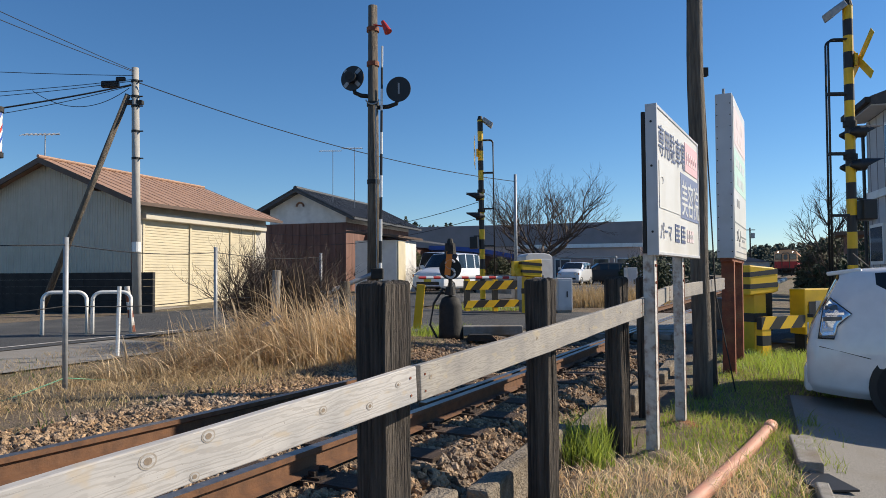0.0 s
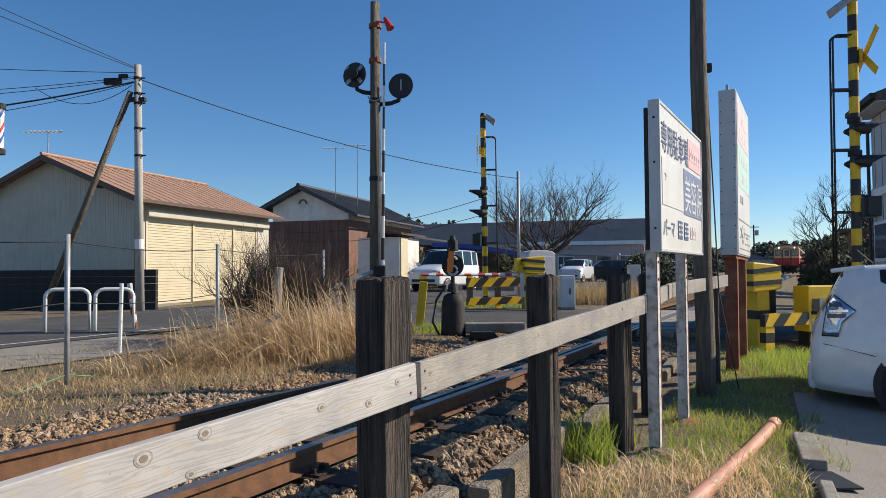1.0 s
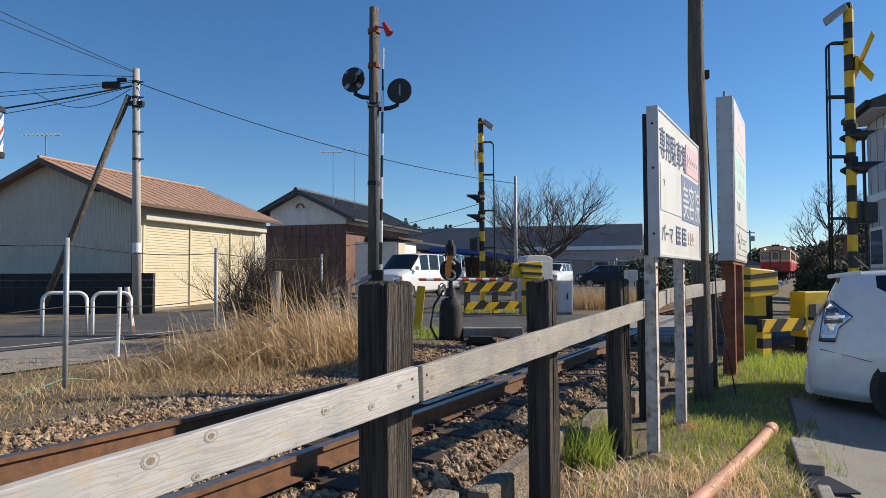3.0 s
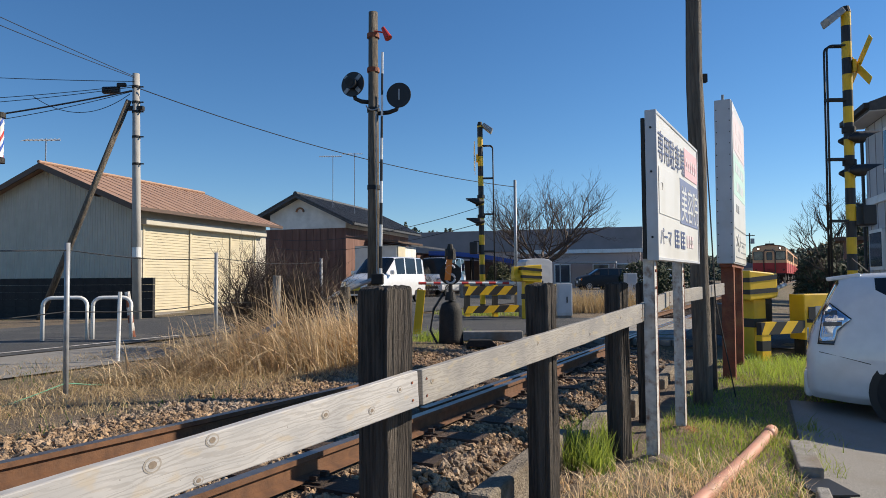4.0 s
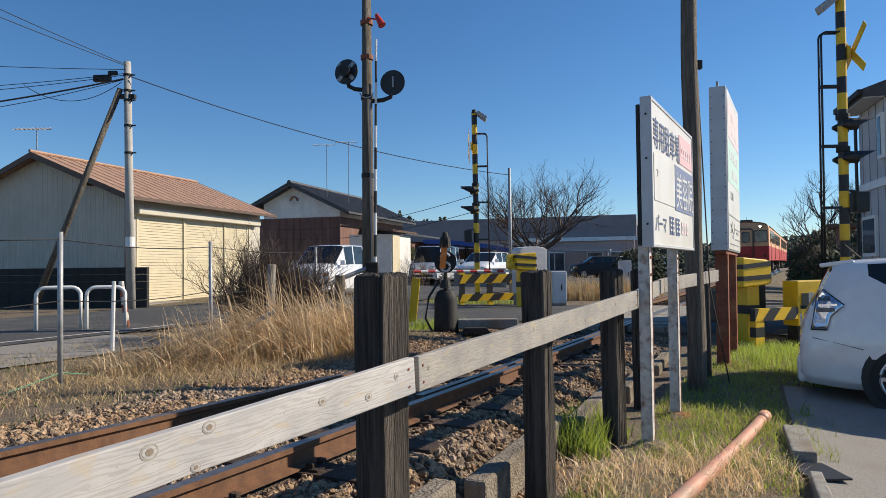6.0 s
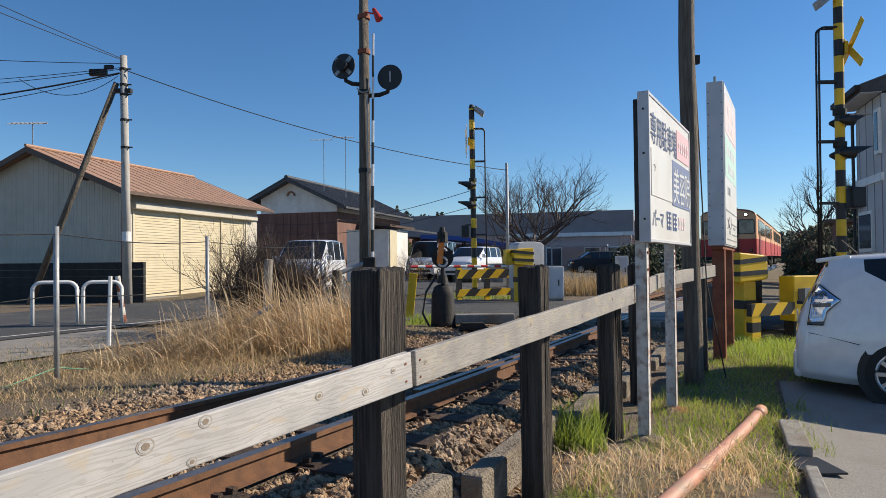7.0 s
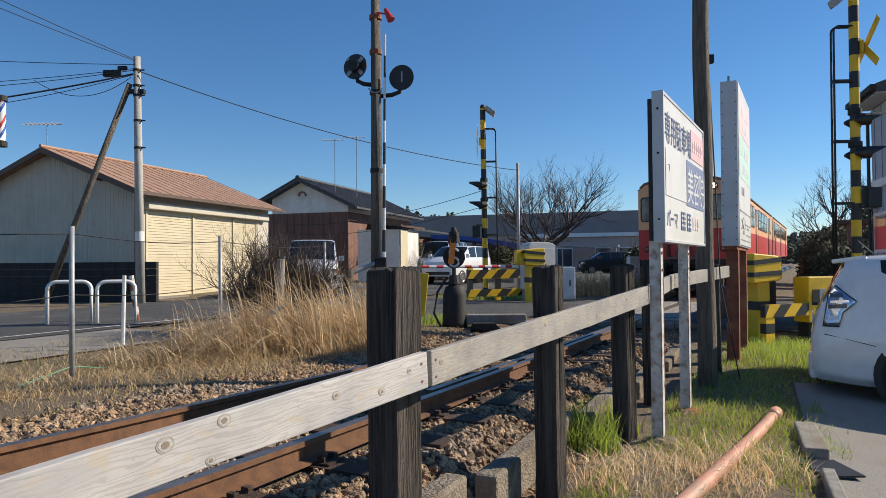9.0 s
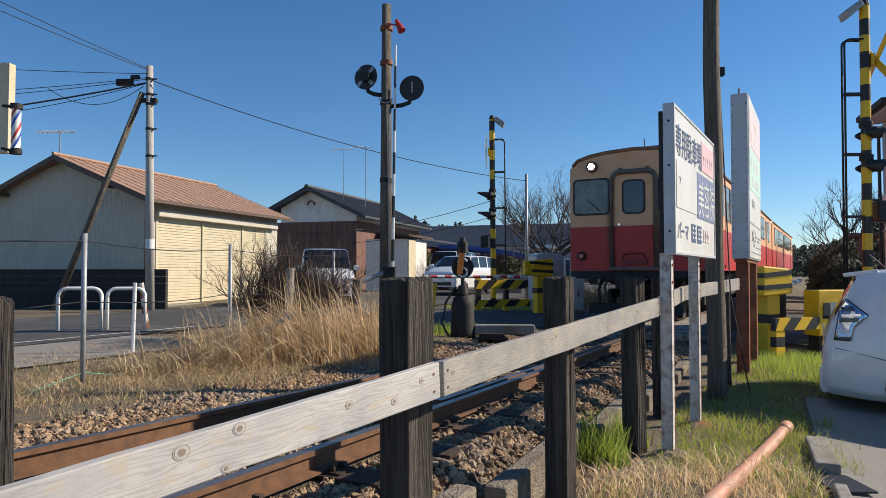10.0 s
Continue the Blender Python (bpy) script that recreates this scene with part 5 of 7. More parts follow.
# ---------------------------------------------------------------- buildings
def gable_roof(name, parent, w, L, ze, zp, over, eave, thick, m, edge, label="", tiles=False, short=0.0):
    """Two slopes over a plan from x=-w..w and y=0..L."""
    out = []
    k = (zp - ze) / w
    for sx in (-1, 1):
        bm = B()
        xe = w + eave - (short if sx < 0 else 0)
        pr = [(0, zp), (xe, zp - k * xe), (xe, zp - k * xe - thick), (0, zp - thick)]
        poly(bm, [(sx * a, -over, z) for a, z in pr], (0, L + 2 * over, 0))
        r = part(name, bm, m, parent, label)
        out.append(r)
        bm = B()
        n = (L + 2 * over) / (0.28 if tiles else 0.45)
        for i in range(int(n) + 1):
            y = -over + i * (L + 2 * over) / int(n)
            if tiles:
                tube(bm, [(sx * a, y, zp - k * a + 0.015) for a in np.linspace(0.02, xe, 3)], 0.06, 6)
            else:
                box(bm, (0, 0, 0), (1, 1, 1), m=Matrix.Translation((sx * xe / 2, y, zp - k * xe / 2 + 0.012)) @ Matrix.Rotation(math.atan(k) * sx, 4, "Y") @ Matrix.Diagonal((math.hypot(xe, k * xe), 0.02, 0.012, 1)))
        ss = part("roof_ribs", bm, m, r)
        ss["kind"] = "stuff"
        bm = B()
        poly(bm, [(sx * 0.0, -over - 0.03, zp + 0.01), (sx * (xe + 0.02), -over - 0.03, zp - k * xe + 0.01), (sx * (xe + 0.02), -over - 0.03, zp - k * xe - 0.16), (0, -over - 0.03, zp - 0.16)], (0, 0.05, 0))
        part("bargeboard", bm, edge, r)
        bm = B()
        box(bm, (sx * (xe + 0.04), L / 2, zp - k * xe - 0.06), (0.09, L + 2 * over, 0.10))
        part("gutter", bm, edge, r)
    bm = B()
    tube(bm, [(0, -over - 0.05, zp + 0.04), (0, L + over, zp + 0.04)], 0.11 if tiles else 0.05, 8)
    part("ridge", bm, m, parent)
    return out


def barn():
    # local x along the gable, y into the depth
    a = 17.0
    t = thing("storage_barn", pose(-8.95 - 0.956 * 3.08, 19.5 + 0.292 * 3.08, 0.45, 0, 0, -a), "beige corrugated steel barn with a brown sheet roof and roller shutters", "barn")
    w, L, ze, zp = 3.08, 7.1, 3.34, 4.58
    bm = B()
    th = 0.12
    poly(bm, [(-w, 0, 0), (w, 0, 0), (w, 0, ze), (0, 0, zp - 0.1), (-w, 0, ze)], (0, th, 0))
    gw = part("gable_wall", bm, "siding", t)
    n = 66
    bm = B()
    for i in range(n):
        x = -w + 2 * w * (i + 0.5) / n
        h = ze + (zp - 0.12 - ze) * (1 - abs(x) / w)
        poly(bm, [(x - 0.03, 0.001, 0.02), (x - 0.016, -0.012, 0.02), (x + 0.016, -0.012, 0.02), (x + 0.03, 0.001, 0.02)], (0, 0, h - 0.05))
    cr = part("corrugation", bm, "siding", gw)
    cr["kind"] = "stuff"
    bm = B()
    poly(bm, [(-w, L, 0), (w, L, 0), (w, L, ze), (0, L, zp - 0.1), (-w, L, ze)], (0, -th, 0))
    part("gable_wall", bm, "siding", t)
    bm = B()
    box(bm, (-w + th / 2, L / 2, ze / 2), (th, L - 2 * th, ze))
    part("wall", bm, "siding", t)
    # front wall: header, corner, piers
    bm = B()
    box(bm, (w - th / 2, L / 2, (2.72 + ze) / 2), (th, L - 2 * th, ze - 2.72))
    box(bm, (w - th / 2, 0.3, 1.36), (th, 0.36, 2.72))
    box(bm, (w - th / 2, L - 0.5, 1.36), (th, 0.76, 2.72))
    part("wall", bm, "siding", t)
    bm = B()
    box(bm, (w + 0.10, L / 2, 2.80), (0.26, L - 0.6, 0.20))
    part("shutter_box", bm, "siding", t, bevel=0.02)
    for y0, y1 in ((0.5, 2.55), (2.63, 4.75), (4.83, 6.3)):
        bm = B()
        box(bm, (w - 0.05, (y0 + y1) / 2, 1.36), (0.03, y1 - y0, 2.72))
        sh = part("shutter", bm, "shutter", t, "cream roller shutter")
        bm = B()
        for i in range(32):
            box(bm, (w - 0.03, (y0 + y1) / 2, 0.05 + i * 0.085), (0.024, y1 - y0, 0.066))
        sl = part("slats", bm, "shutter", sh)
        sl["kind"] = "stuff"
    for y in (0.46, 2.59, 4.79, 6.34):
        bm = B()
        box(bm, (w - 0.01, y, 1.36), (0.07, 0.08, 2.72))
        part("guide_rail", bm, "shutter", t)
    gable_roof("roof", t, w, L, ze, zp, 0.35, 0.45, 0.06, "brownroof", "browntrim", "brown standing-seam sheet roof")
    bm = B()
    tube(bm, [(w + 0.05, -0.02, 0.0), (w + 0.05, -0.02, ze - 0.2)], 0.04, 8)
    part("downpipe", bm, "redrust", t, "red-brown downpipe")
    bm = B()
    box(bm, (w + 0.4, L / 2, 0.05), (0.8, L, 0.10))
    part("threshold", bm, "concrete", t)
    for x in (-2.2, 1.9):
        bm = B()
        box(bm, (x, -0.2, ze + (zp - ze) * (1 - abs(x) / w) - 0.22), (0.1, 0.4, 0.12))
        part("purlin", bm, "browntrim", t)


barn()
t = thing("block_wall", pose(-7.75, 18.2, 0.45, 0, 0, 180 - 7), "low dark block wall before the barn", "wall")
for r in range(6):
    for k in range(13):
        if r == 0 and k == 0:
            b = B()
            box(b, (0.2, 0, 0.095), (0.395, 0.12, 0.186))
            blk = part("block", b, "blockwall", t)
        else:
            share("block", blk, t, pose(0.40 * k, 0, 0.19 * r))


def house():
    t = thing("old_house", pose(-7.15, 34, 0.55, 0, 0, -17), "old tile-roofed house with plaster gable and rusty sheet walls", "house")
    w, L, ze, zp = 2.5, 9.0, 4.0, 5.2
    wl = w - 0.78
    bm = B()
    box(bm, (-0.1, L / 2, 1.75), (2 * w + 0.2, L, 3.5))
    part("wall", bm, "redboard", t, "rust-brown sheet cladding")
    for i in range(13):
        bm = B()
        box(bm, (-w + 0.40 * i + 0.02, -0.012, 1.75), (0.03, 0.03, 3.5))
        part("batten", bm, "redboard", t)
    bm = B()
    poly(bm, [(-wl, -0.02, 3.5), (w, -0.02, 3.5), (w, -0.02, ze), (0, -0.02, zp - 0.15), (-wl, -0.02, zp - 0.15 - (zp - ze - 0.15) * wl / w)], (0, L + 0.04, 0))
    part("gable", bm, "plaster", t, "white plastered gable")
    bm = B()
    tube(bm, arc((0, -0.05, 4.35), 0.2, 0, 180, 8), 0.05, 6)
    part("gable_vent", bm, "roofgrey", t)
    gable_roof("roof", t, w, L, ze, zp, 0.5, 0.6, 0.14, "rooftile", "rooftile", "dark glazed tile roof", True, 0.78)
    bm = B()
    box(bm, (w + 1.2, L * 0.62, 2.6), (2.6, L * 0.7, 0.10), m=Matrix.Translation((w + 1.2, 0, 2.6)) @ Matrix.Rotation(radians(9), 4, "Y") @ Matrix.Translation((-w - 1.2, 0, -2.3)))
    part("lean_to_roof", bm, "rooftile", t)
    bm = B()
    box(bm, (w + 1.0, L * 0.62, 1.2), (2.0, L * 0.66, 2.4))
    part("lean_to_wall", bm, "redboard", t)


house()
t = thing("annex_shed", pose(-2.05, 30, 0.6, 0, 0, -17), "white walled annex shed with a flat brown roof", "shed")
bm = B()
box(bm, (-1.0, 1.3, 1.2), (2.0, 2.6, 2.4))
part("wall", bm, "plaster", t)
bm = B()
box(bm, (-1.0, 1.2, 2.48), (2.5, 3.3, 0.09), m=Matrix.Translation((0, 0, 2.48)) @ Matrix.Rotation(radians(6), 4, "Y") @ Matrix.Translation((0, 0, -2.40)))
part("roof", bm, "browntrim", t)
bm = B()
box(bm, (0.04, 0.5, 1.2), (0.05, 0.9, 2.3))
part("door", bm, "shutter", t)


def aerial(x, y, z, h, n):
    t = thing("tv_aerial", pose(x, y, z), "thin rooftop television aerial", "aerial", "aerials")
    bm = B()
    tube(bm, [(0, 0, 0), (0, 0, h)], 0.018, 5)
    part("mast", bm, "galv", t)
    bm = B()
    tube(bm, [(-0.7, 0, h - 0.05), (0.45, 0, h - 0.05)], 0.018, 4)
    for k in range(n):
        tube(bm, [(-0.65 + 1.1 * k / n, -0.22, h - 0.12), (-0.65 + 1.1 * k / n, 0.22, h + 0.04)], 0.010, 4)
    part("yagi", bm, "galv", t)


aerial(-5.6, 34.5, 4.6, 3.25, 12)
aerial(-4.75, 36.5, 4.4, 3.95, 14)
aerial(-12.2, 20.7, 5.0, 0.9, 8)


def store():
    t = thing("shop_building", pose(-5.1, 68.2, 0.5, 0, 0, -17), "long flat-roofed pink shop with a grey fascia", "shop building")
    bm = B()
    box(bm, (12, 8, 1.75), (24, 16, 3.5))
    part("wall", bm, "store", t)
    bm = B()
    box(bm, (12, 8, 4.55), (24.4, 16.4, 2.1))
    part("fascia", bm, "storegrey", t, bevel=0.05)
    bm = B()
    box(bm, (18.5, -0.25, 3.45), (11.5, 0.2, 0.35))
    part("band", bm, "white", t)
    for x in (14.5, 17, 20.5, 22.6):
        bm = B()
        box(bm, (x, -0.05, 1.4), (1.5, 0.15, 1.8))
        w = part("window", bm, "white", t)
        bm = B()
        box(bm, (x, -0.13, 1.4), (1.3, 0.04, 1.6))
        part("pane", bm, "blueglass", w)
    bm = B()
    box(bm, (19.5, -2.2, 2.35), (5.0, 2.6, 0.16))
    part("canopy", bm, "galv", t)
    for x in (17.2, 21.8):
        bm = B()
        cyl(bm, (x, -3.3, 0), (x, -3.3, 2.35), 0.06)
        part("canopy_post", bm, "galv", t)
    bm = B()
    box(bm, (24.3, 6, 2.4), (1.2, 5, 4.8))
    part("pier", bm, "store", t)


store()
t = thing("carport", pose(-0.8, 38, 0.6), "blue-roofed open carport on slim posts", "carport")
bm = B()
loft(bm, [[(0.42 * i, y, z - 0.004 * i * i) for y, z in ((0, 2.22), (3.2, 2.22), (3.2, 2.46), (0, 2.46))] for i in range(13)], closed=True, ends=True)
part("roof", bm, "blue", t)
for x in (0.1, 2.5, 4.9):
    for y in (0.2, 3.0):
        bm = B()
        cyl(bm, (x, y, -0.1), (x, y, 2.2), 0.05)
        part("post", bm, "dark", t)
bm = B()
box(bm, (2.5, 3.6, 1.0), (5.2, 0.2, 2.0))
part("back_wall", bm, "browntrim", t)
t = thing("boundary_wall", pose(1.8, 29, 0.6), "low grey concrete boundary wall", "wall")
bm = B()
box(bm, (0, 0, 0.35), (2.2, 0.15, 0.95))
part("panel", bm, "concrete", t)


def side_house():
    d = Vector((-0.302, -0.953, 0))
    rz = math.degrees(math.atan2(d.y, d.x))
    t = thing("two_storey_house", pose(9.38, 14.9, 0.3, 0, 0, rz), "pale grey two-storey house with a dark eave", "house")
    # local x runs towards the viewer along the wall, y away from the track
    L, H = 1.75, 4.45
    bm = B()
    box(bm, (L / 2, 1.2, H / 2), (L, 2.4, H))
    part("wall", bm, "housegrey", t)
    for i in range(4):
        bm = B()
        box(bm, (0.25 + i * 0.48, -0.003, H / 2), (0.014, 0.012, H))
        part("panel_joint", bm, "storegrey", t)
    bm = B()
    box(bm, (L / 2, -0.02, 2.80), (L + 0.06, 0.06, 0.16))
    part("belt_course", bm, "white", t)
    bm = B()
    poly(bm, [(-0.06, -0.38, H + 0.03), (-0.06, 2.78, H + 0.03), (-0.06, 2.78, H + 0.2), (-0.06, 1.2, H + 0.75), (-0.06, -0.38, H + 0.2)], (L + 0.12, 0, 0))
    part("roof", bm, "rooftile", t, "dark roof with wide eave")
    bm = B()
    box(bm, (L / 2, -0.19, H + 0.02), (L + 0.1, 0.37, 0.02))
    part("soffit", bm, "housegrey", t, "grey eave soffit")
    bm = B()
    box(bm, (L / 2, -0.43, H + 0.13), (L + 0.14, 0.10, 0.11))
    part("gutter", bm, "dark", t)
    bm = B()
    tube(bm, [(0.0, -0.40, H + 0.08), (0.02, -0.36, H - 0.02), (0.04, -0.08, H - 0.08), (0.04, -0.07, 0)], 0.035, 8)
    part("downpipe", bm, "black", t)
    for x, z, w_, h_ in ((1.58, 3.72, 0.30, 0.9), (0.72, 1.75, 0.9, 0.85)):
        bm = B()
        box(bm, (x, -0.02, z), (w_, 0.08, h_))
        w = part("window", bm, "white", t, "white window frame")
        bm = B()
        box(bm, (x, -0.05, z), (w_ - 0.12, 0.04, h_ - 0.14))
        part("pane", bm, "blueglass", w)
    bm = B()
    box(bm, (0.35, -0.12, 2.35), (0.22, 0.22, 0.16))
    part("vent_hood", bm, "galv", t, bevel=0.03)
    lad = thing("ladder", pose(8.9, 13.9, ground_z(8.9, 13.9), -18, 0, -110), "faded yellow ladder leaning against the house", "ladder")
    for x in (-0.2, 0.2):
        bm = B()
        box(bm, (x, 0, 1.1), (0.05, 0.03, 2.2))
        part("stile", bm, "ladderyellow", lad)
    for i in range(7):
        bm = B()
        box(bm, (0, 0, 0.25 + 0.28 * i), (0.4, 0.03, 0.03))
        part("rung", bm, "ladderyellow", lad)


side_house()
t = thing("garden_shed", pose(14.3, 22.6, 0.45, 0, 0, -30), "dark red-brown garden shed behind the crossing", "shed")
bm = B()
box(bm, (0, 0, 1.1), (1.6, 1.6, 2.2))
part("wall", bm, "redboard", t)
bm = B()
box(bm, (0, 0, 2.27), (2.1, 2.1, 0.12))
part("roof", bm, "browntrim", t)
t = thing("far_house", pose(45, 101, 0.5, 0, 0, -20), "small distant white house", "house")
bm = B()
box(bm, (0, 0, 1.2), (6, 5, 2.4))
part("wall", bm, "plaster", t)
bm = B()
poly(bm, [(-3.3, -2.8, 2.3), (3.3, -2.8, 2.3), (0, -2.8, 3.1)], (0, 5.6, 0))
part("roof", bm, "storegrey", t)


# barber's pole on its shop sign
t = thing("barber_pole", pose(-5.32, 8.05, 0), "red, white and blue striped barber pole on a beige sign box", "barber pole")
for k in range(10):
    bm = B()
    secs = []
    for i in range(7):
        z = 2.99 + 0.5 * i / 6
        secs.append([(0.055 * math.cos(a + 5.0 * i / 6), 0.055 * math.sin(a + 5.0 * i / 6), z) for a in [2 * math.pi * (k + q / 2) / 10 for q in range(3)]])
    loft(bm, secs)
    part("stripe", bm, ("red", "white", "blue", "white", "white")[k % 5], t, smooth=True)
for z in (2.95, 3.50):
    bm = B()
    cyl(bm, (0, 0, z - 0.03), (0, 0, z + 0.03), 0.07, seg=16)
    part("cap", bm, "dark", t)
bm = B()
box(bm, (-0.40, 0.1, 3.5), (0.55, 0.12, 1.1))
part("sign_box", bm, "shutter", t, "beige sign box")
bm = B()
tube(bm, [(0, 0, 3.5), (-0.2, 0.05, 3.52)], 0.02)
part("bracket", bm, "dark", t)
bm = B()
tube(bm, [(0, 0, 2.95), (-0.2, 0.05, 3.0)], 0.02)
part("bracket", bm, "dark", t)
bm = B()
cyl(bm, (-0.6, 0.25, ground_z(-5.9, 8.3)), (-0.6, 0.25, 4.0), 0.05)
part("post", bm, "galv", t)


# ---------------------------------------------------------------- vehicles
def car_body(t, st, paintm, glassm="glass"):
    """st: rows of y (front at 0, back negative), sill z, waist z, top z, half widths at sill, waist and top, and the kind of the stretch behind the row."""
    secs = []
    for y, zb, zw, zt, wb, ww, wt, kind in st:
        zm = (zb + zw) / 2
        half = [(wb * 0.88, zb - 0.02), (wb, zb + 0.06), (max(wb, ww) + 0.012, zm), (ww + 0.004, zw - 0.05), (ww - 0.02, zw), (wt + 0.01, zt - 0.055), (wt - 0.05, zt - 0.014), (wt * 0.55, zt), (0, zt + 0.004)]
        secs.append([(x, y, z) for x, z in half] + [(-x, y, z) for x, z in half[-2::-1]])
    kinds = [r[7] for r in st]
    n = len(secs[0])

    def is_glass(i, k):
        k = min(k, n - 2 - k)
        return (kinds[i] == "g" and k == 4) or (kinds[i] == "w" and k in (5, 6, 7))
    bm = B()
    loft(bm, secs, keep=lambda i, k: not is_glass(i, k))
    v = bm.verts
    v.ensure_lookup_table()
    bm.faces.new(v[:n])
    bm.faces.new(v[-n:])
    b = part("body", bm, paintm, t, smooth=True)
    md = b.modifiers.new("soft_edges", "BEVEL")
    md.width, md.segments, md.limit_method, md.angle_limit = 0.03, 2, "ANGLE", radians(35)
    for sel, nm in ((lambda i, k: kinds[i] == "g" and k == 4, "side_window"), (lambda i, k: kinds[i] == "g" and k == n - 2 - 4, "side_window"), (lambda i, k: kinds[i] == "w", "windscreen")):
        segs = [i for i in range(len(st) - 1) if any(is_glass(i, k) and sel(i, k) for k in range(n - 1))]
        groups = []
        for i in segs:
            if groups and groups[-1][-1] == i - 1:
                groups[-1].append(i)
            else:
                groups.append([i])
        for g in groups:
            bm = B()
            loft(bm, secs, keep=lambda i, k: i in g and is_glass(i, k) and sel(i, k))
            for vv in [q for q in bm.verts if not q.link_faces]:
                bm.verts.remove(vv)
            part(nm, bm, glassm, t, "dark tinted glass", smooth=True)
    return b


def wheel(t, x, y, r, w):
    s = 1 if x > 0 else -1
    bm = B()
    cyl(bm, (x - s * 0.05, y, r), (x + s * 0.006, y, r), r * 1.2, seg=28)
    part("wheel_arch", bm, "black", t)
    bm = B()
    cyl(bm, (x - s * w, y, r), (x + s * 0.014, y, r), r, seg=28)
    wh = part("wheel", bm, "tyre", t, "black tyre", bevel=0.02)
    bm = B()
    for k in range(10):
        a = 2 * math.pi * k / 10
        box(bm, (0, 0, 0), (1, 1, 1), m=Matrix.Translation((x + s * 0.018, y, r)) @ Matrix.Rotation(a, 4, "X") @ Matrix.Translation((0, r * 0.36, 0)) @ Matrix.Diagonal((0.014, r * 0.62, r * 0.12, 1)))
    cyl(bm, (x + s * 0.0, y, r), (x + s * 0.026, y, r), r * 0.16, seg=14)
    tube(bm, arc((x + s * 0.014, y, r), r * 0.68, 0, 360, 28, (0, 1, 0), (0, 0, 1)), r * 0.05, 6)
    part("rim", bm, "alloy", wh, "multi-spoke alloy rim")


def kei(name, label, paintm, H, hood, L=3.4, W=0.735, plate="plate"):
    """A tall small wagon or van, front at y=0 and pointing to +y."""
    t = thing(name, Matrix(), label, "car")
    zw = 1.02
    hl = 0.55 if hood else 0.16
    ws = 0.62 if hood else 0.42
    st = [(0.0, 0.32, 0.62, 0.72, W - 0.10, W - 0.10, W - 0.16, "b"), (-0.05, 0.26, 0.72, 0.84, W - 0.03, W - 0.04, W - 0.12, "b"), (-0.22, 0.24, 0.86, 0.93 if hood else 0.98, W, W - 0.02, W - 0.10, "b"),
          (-0.22 - hl, 0.22, zw - 0.02, zw + 0.04, W, W - 0.01, W - 0.10, "w"), (-0.22 - hl - ws, 0.22, zw, H - 0.05, W, W, W - 0.12, "g"), (-0.30 - hl - ws, 0.22, zw, H - 0.03, W, W, W - 0.11, "g"),
          (-1.95, 0.22, zw + 0.01, H, W, W, W - 0.10, "b"), (-2.02, 0.22, zw + 0.01, H, W, W, W - 0.10, "g"), (-2.70, 0.22, zw + 0.01, H - 0.005, W, W, W - 0.10, "b"), (-2.78, 0.22, zw + 0.01, H - 0.005, W, W, W - 0.10, "g"),
          (-3.18, 0.24, zw + 0.02, H - 0.02, W, W - 0.01, W - 0.11, "b"), (-L + 0.08, 0.28, zw, H - 0.06, W - 0.02, W - 0.03, W - 0.13, "w"), (-L, 0.32, zw - 0.05, zw + 0.05, W - 0.05, W - 0.05, W - 0.14, "b")]
    car_body(t, st, paintm)
    for x in (-W + 0.0, W - 0.0):
        for y in (-0.62, -0.62 - 2.25):
            wheel(t, x, y, 0.27, 0.14)
    for sx in (-1, 1):
        bm = B()
        box(bm, (sx * (W - 0.20), -0.055, 0.70 if hood else 0.78), (0.26, 0.10, 0.17), rz=-sx * 14)
        h = part("headlamp", bm, "clearlens", t, "clear headlamp", bevel=0.03)
        bm = B()
        box(bm, (sx * (W - 0.045), -0.10, 0.72 if hood else 0.80), (0.07, 0.12, 0.13), rz=-sx * 20)
        part("indicator", bm, "amber", h, bevel=0.02)
        bm = B()
        box(bm, (sx * (W + 0.10), -0.95 if hood else -0.55, 1.08), (0.16, 0.10, 0.15))
        part("mirror", bm, paintm, t, bevel=0.03)
        bm = B()
        box(bm, (sx * (W + 0.003), -1.75, 0.88), (0.02, 0.14, 0.025))
        part("door_handle", bm, paintm, t)
        bm = B()
        box(bm, (sx * (W - 0.10), -L + 0.03, 0.85), (0.12, 0.08, 0.30))
        part("tail_lamp", bm, "redlens", t, bevel=0.02)
    bm = B()
    box(bm, (0, 0.004, 0.42), (1.05, 0.03, 0.12))
    part("grille", bm, "black", t, bevel=0.02)
    bm = B()
    box(bm, (0, 0.012, 0.56), (0.33, 0.014, 0.165))
    part("number_plate", bm, plate, t)
    for sx in (-1, 1):
        bm = B()
        tube(bm, [(sx * 0.1 - 0.05, -0.24 - hl, zw + 0.045), (sx * 0.1 + 0.42, -0.28 - hl, zw + 0.085)], 0.01, 4)
        part("wiper", bm, "black", t)
    return t


car_a = kei("white_wagon", "white tall small wagon driving along the road", "carwhite", 1.66, True)
car_c = kei("white_hatchback", "white compact hatchback following along the road", "carwhite", 1.50, True, plate="white")
van = kei("parked_van", "white small van with a yellow plate parked facing the road", "carsilver", 1.88, False)
van.matrix_basis = pose(-0.72, 32.2, ground_z(-0.72, 32.2) + 0.02, 0, 0, 158)

